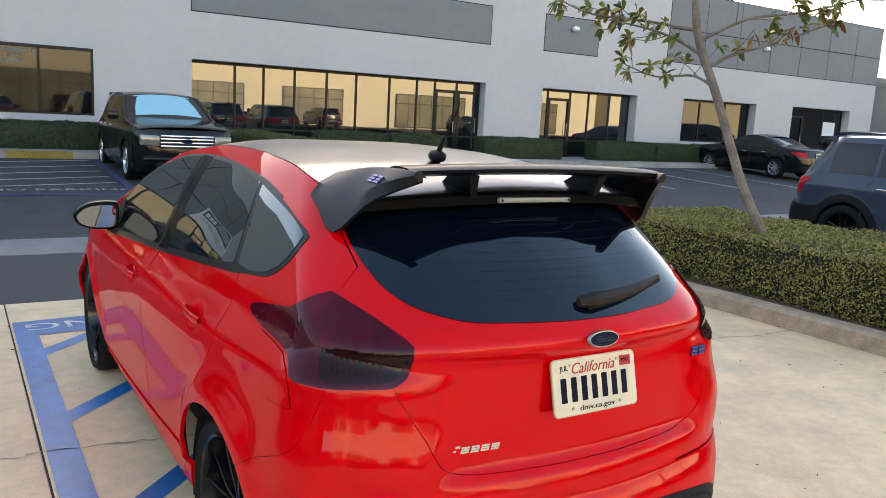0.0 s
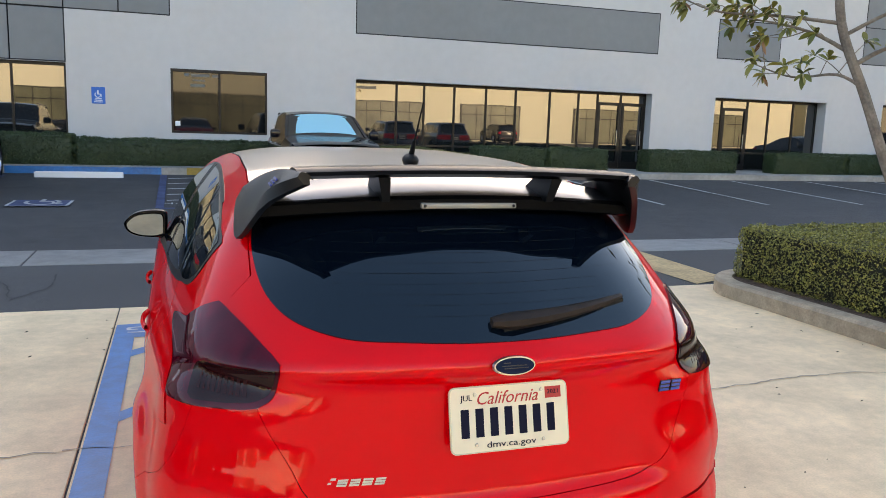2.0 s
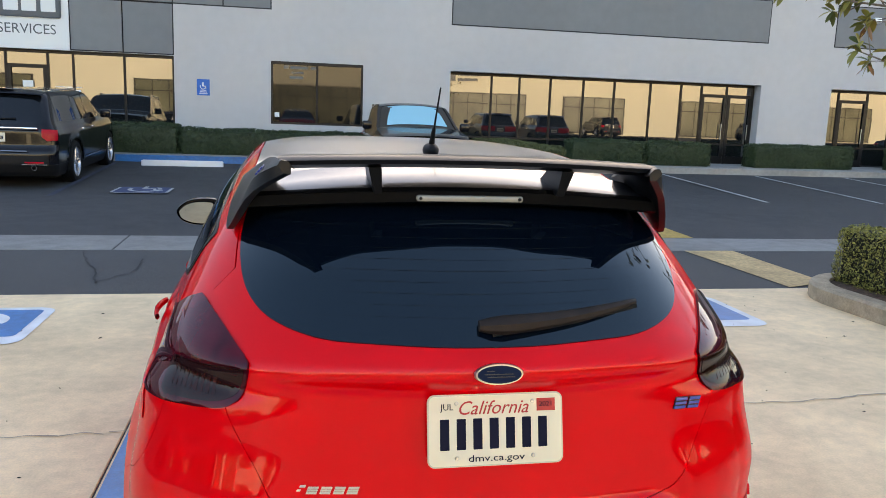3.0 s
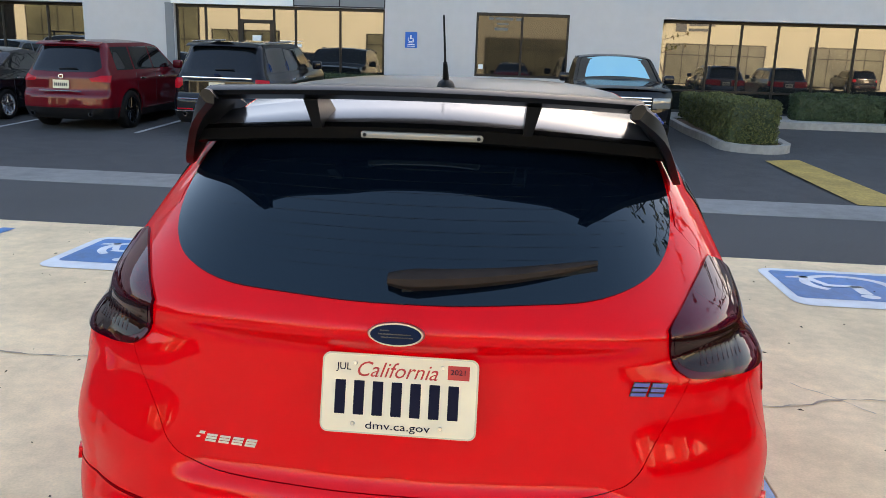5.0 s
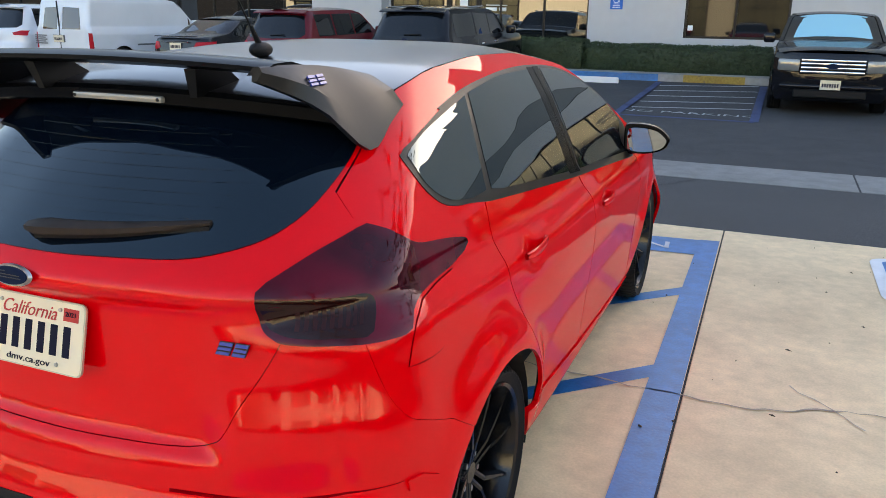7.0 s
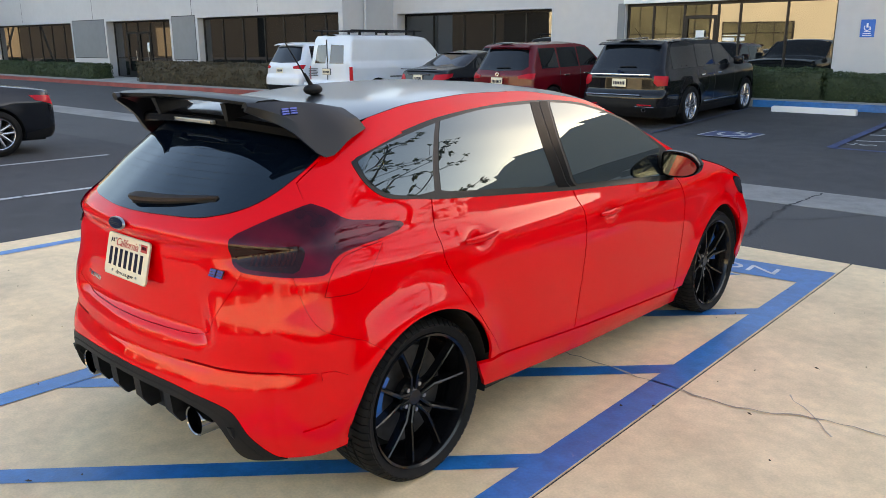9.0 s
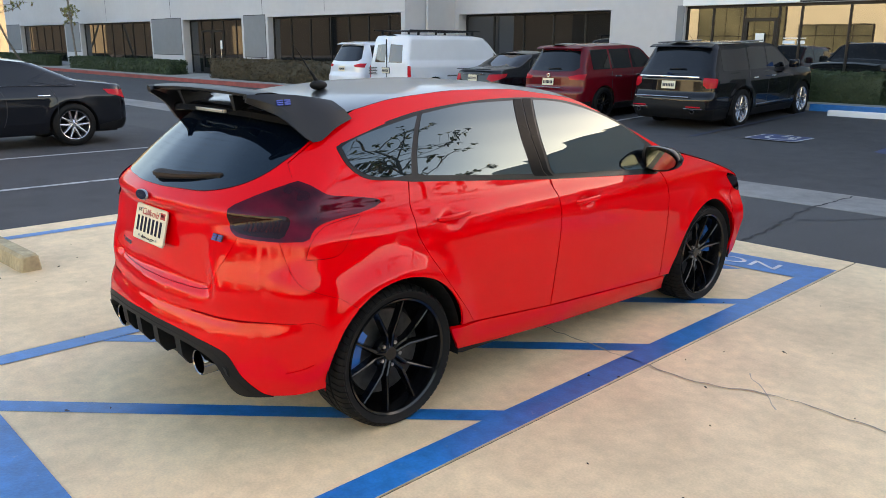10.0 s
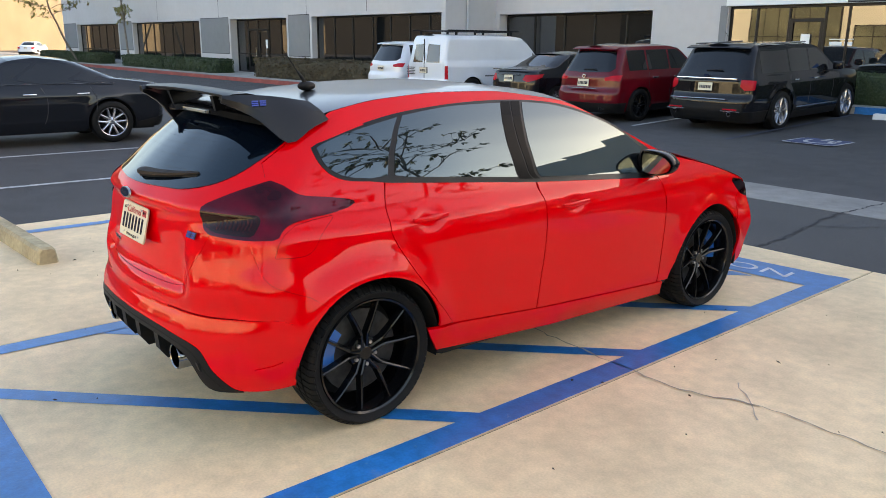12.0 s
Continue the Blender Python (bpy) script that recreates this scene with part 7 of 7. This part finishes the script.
T = [(5.38, 2.29, 0.12), (5.06, 2.62, 0.93), (4.95, 2.77, 1.36), (4.81, 2.94, 1.94), (4.66, 3.13, 2.55), (4.60, 3.15, 3.2), (4.55, 3.05, 3.9), (4.62, 3.2, 4.8), (4.75, 3.4, 5.8)]
BRANCHES = [([(4.80, 2.95, 2.0), (4.66, 3.12, 2.12), (4.42, 3.38, 2.10), (4.18, 3.62, 2.22)], 0.016),
         ([(4.72, 3.06, 2.3), (4.55, 3.25, 2.45), (4.35, 3.45, 2.55), (4.1, 3.7, 2.62)], 0.02),
         ([(4.66, 3.13, 2.55), (4.35, 3.45, 2.62), (3.95, 3.85, 2.68), (3.70, 4.05, 2.80)], 0.018),
         ([(4.74, 3.02, 2.2), (4.90, 2.88, 2.33), (5.10, 2.55, 2.45), (5.35, 2.20, 2.62)], 0.022),
         ([(4.68, 3.10, 2.45), (4.95, 2.80, 2.66), (5.2, 2.4, 2.72), (5.52, 1.95, 2.85)], 0.018),
         ([(4.62, 3.14, 2.9), (4.95, 2.75, 3.15), (5.3, 2.2, 3.3), (5.6, 1.6, 3.45)], 0.022),
         ([(4.60, 3.15, 3.1), (4.3, 3.4, 3.4), (3.9, 3.75, 3.6), (3.6, 4.1, 3.7)], 0.02),
         ([(4.58, 3.10, 3.5), (4.9, 3.4, 3.8), (5.2, 3.7, 4.0)], 0.018),
         ([(4.56, 3.07, 3.7), (4.3, 2.7, 4.0), (4.1, 2.3, 4.2)], 0.018),
         ([(4.55, 3.05, 3.9), (4.6, 3.0, 4.3), (4.65, 2.9, 4.6)], 0.016)]
# the crown above: limbs that climb and spread round the trunk
for k in range(17):
    a, z = k * 2.4, 3.8 + 0.125 * k
    u = 0.5 + 0.9 * math.sin(math.pi * (k + 3) / 21)
    ca, sa = math.cos(a) * u, math.sin(a) * u * 1.15
    BRANCHES.append(([(4.58, 3.12, z), (4.6 + ca * 0.45, 3.2 + sa * 0.45, z + 0.30), (4.62 + ca, 3.3 + sa, z + 0.50), (4.65 + ca * 1.35, 3.35 + sa * 1.35, z + 0.72)], 0.020))
near_tree = tree("magnolia_tree", "young leaning tree with sparse glossy leaves in the hedge planter", T, BRANCHES, 0.050, 5, 9)
copy_thing(near_tree, pose(-46.0, 14.9, 0.1, 0, 0, 40) @ Matrix.Diagonal((1.3, 1.3, 1.3, 1)))
copy_thing(near_tree, pose(-56.0, 14.7, 0.1, 0, 0, 150) @ Matrix.Diagonal((1.5, 1.5, 1.5, 1)))
# trees along the right-hand end and behind the camera, seen in the car's windows
for x, y, a in ((5.6, -4.0, 200), (9.5, -9.0, 80)):
    copy_thing(near_tree, pose(x, y, 0.1, 0, 0, a))

# ---- small things on the building and ground ----
sg = tagged(empty("accessible_sign", -2.54, FACADE, 1.995), "small blue accessible parking sign on the white wall", "sign")
part("board", block(-0.155, 0.155, -0.012, -0.002, -0.20, 0.20, 0.004), SIGN_BLUE, sg)
bm = bmesh.new()
for a, b, c, d in ((-0.10, 0.10, -0.165, -0.15), (-0.09, 0.09, -0.125, -0.105), (-0.07, 0.07, -0.08, -0.065), (-0.03, 0.01, 0.02, 0.12), (-0.02, 0.06, 0.02, 0.04), (0.05, 0.07, -0.04, 0.03)):
    block(a, b, -0.0145, -0.011, c, d, bm=bm)
for k in range(14):
    a = radians(150 + 230 * k / 14)
    block(-0.01 + 0.065 * math.cos(a) - 0.009, -0.01 + 0.065 * math.cos(a) + 0.009, -0.0145, -0.011, 0.02 + 0.065 * math.sin(a) - 0.009, 0.02 + 0.065 * math.sin(a) + 0.009, bm=bm)
part("symbol", bm, SIGN_INK, sg, "white wheelchair symbol")

ds = tagged(empty("company_sign", -7.3, FACADE, 3.4), "white company sign board with dark grey stripes and lettering", "sign")
part("board", block(-1.62, 1.66, -0.05, -0.014, -0.66, 0.80, 0.006), SIGN_WHITE, ds)
part("logo_field", block(-1.50, 1.50, -0.056, -0.046, 0.08, 0.72, 0.05, 3), SIGN_GREY, ds, "dark grey rounded logo field")
bm = bmesh.new()
for i in range(5):
    block(-1.5 - 0.02 * i, 0.10 - 0.04 * i, -0.060, -0.054, 0.20 + 0.085 * i, 0.235 + 0.085 * i, bm=bm)
for a in (0.22, 0.62, 1.05):
    block(a, a + 0.33, -0.060, -0.054, 0.22, 0.58, 0.01, bm=bm)
part("logo_bars", bm, SIGN_WHITE, ds, "white logo bars")
words("FACILITY SERVICES", 0.33, pose(0.02, -0.052, -0.20, 90), SIGN_GREY, ds, stretch=0.98)

for x, z in ((16.43, 4.62), (26.5, 4.85)):
    lm = tagged(empty("wall_light", x, FACADE, z), "small white floodlight on the grey wall panel", "wall light")
    part("bracket", block(-0.04, 0.04, -0.10, 0.0, -0.03, 0.03, 0.008), PLASTIC, lm)
    part("head", block(-0.11, 0.11, -0.24, -0.09, -0.07, 0.07, 0.02, 2), SIGN_WHITE, lm, "white lamp head", False, pose(0, 0, 0, -20))
def decal(name, x, z, y, bars, material, label):
    ob = tagged(empty(name, x, y, z), label, "sign")
    for a, b, c, d in bars:
        part("bar", block(a, b, -0.004, -0.001, c, d), material, ob)
    return ob
decal("window_lettering", -0.55, 2.55, FACADE + 0.028, [(0, 0.13, 0, 0.08), (0.16, 0.62, 0, 0.07), (0.68, 0.86, 0, 0.07), (0.2, 0.5, -0.11, -0.07), (0.15, 0.5, -0.25, -0.18)], mat("faded_grey_lettering", (0.16, 0.15, 0.13), 0.6), "small white lettering bars on the window glass")
decal("window_sticker", -0.78, 1.32, FACADE + 0.028, [(0, 0.12, 0, 0.12)], SIGN_INK, "small white square sticker on the window glass")
decal("suite_lettering", -6.05, 1.72, FACADE + 0.138, [(0, 0.32, 0, 0.09), (0.38, 0.58, 0, 0.09), (0, 0.6, 0.14, 0.16)], SIGN_INK, "white lettering bars on the storefront glass")
decal("door_notice", -6.78, 1.70, FACADE + 0.09, [(0, 0.24, 0, 0.3)], SIGN_WHITE, "white paper notice on the glass door")
decal("door_notice", 31.7, 1.6, FACADE + 0.375, [(0, 0.9, 0, 0.6)], SIGN_WHITE, "white paper notice in the storefront window")
decal("door_notice", -32.2, 1.35, WY + 0.395, [(0, 0.2, 0, 0.4)], SIGN_WHITE, "white paper notice on the far glass door")

crack([(-1.29, 1.5), (-0.7, 1.42), (0.39, 1.46), (0.9, 1.40), (1.21, 1.365), (1.36, 1.38), (1.52, 1.385), (1.72, 1.48), (1.93, 1.54), (2.10, 1.556), (2.42, 1.552), (3.1, 1.62), (4.3, 1.5)], 0.016, CRACK, 0.0165, "crack", "irregular crack across the concrete slabs", 1)
crack([(1.65, 1.68), (1.75, 1.59), (1.86, 1.46), (1.93, 1.37)], 0.010, mat("scuffed_concrete", (0.46, 0.39, 0.31), 0.95), 0.0165, "crack", "short grey scuff across the crack", 2)
crack([(-4.4, 1.35), (-3.2, 1.5), (-2.2, 1.42), (-1.61, 1.5), (-1.31, 1.48)], 0.016, CRACK, 0.0165, "crack", "irregular crack across the concrete slab", 4)
crack([(0.25, 4.45), (0.23, 4.86), (0.11, 5.63), (0.02, 6.37), (0.09, 7.4)], 0.035, TAR, 0.010, "tar_crack", "dark crack in the asphalt", 5)
crack([(0.11, 5.63), (0.45, 5.9), (0.8, 6.45)], 0.022, TAR, 0.010, "tar_crack", "dark crack in the asphalt", 6)
crack([(-2.11, 4.85), (-2.0, 5.2), (-1.87, 5.3), (-1.9, 6.0)], 0.022, TAR, 0.010, "tar_crack", "dark crack in the asphalt", 7)
crack([(-2.11, 4.85), (-2.25, 5.4), (-2.6, 6.45)], 0.018, TAR, 0.010, "tar_crack", "dark crack in the asphalt", 8)

# dry leaf bits and grit scattered over the concrete
rnd = random.Random(77)
v, f = [], []
for k in range(240):
    x, y = rnd.uniform(-3.6, 4.4), rnd.uniform(-2.2, 4.2)
    if abs(x) < 0.9 and y > -0.8:
        continue
    a, l, w = rnd.uniform(0, 6.3), rnd.choice((0.004, 0.006, 0.008, 0.014)) * rnd.uniform(0.7, 1.4), rnd.uniform(0.25, 0.7)
    c, s_ = math.cos(a) * l, math.sin(a) * l
    n = len(v)
    v += [(x - c, y - s_, 0.018), (x + s_ * w, y - c * w, 0.019), (x + c, y + s_, 0.021), (x - s_ * w, y + c * w, 0.019), (x, y, 0.025)]
    f += [(n, n + 1, n + 4), (n + 1, n + 2, n + 4), (n + 2, n + 3, n + 4), (n + 3, n, n + 4)]
tagged(mesh("grit", v, f, mat("dark_dry_leaf_bits", (0.05, 0.035, 0.022), 0.9)), "dark bits of dry leaf and grit on the concrete", "grit", kind="stuff")
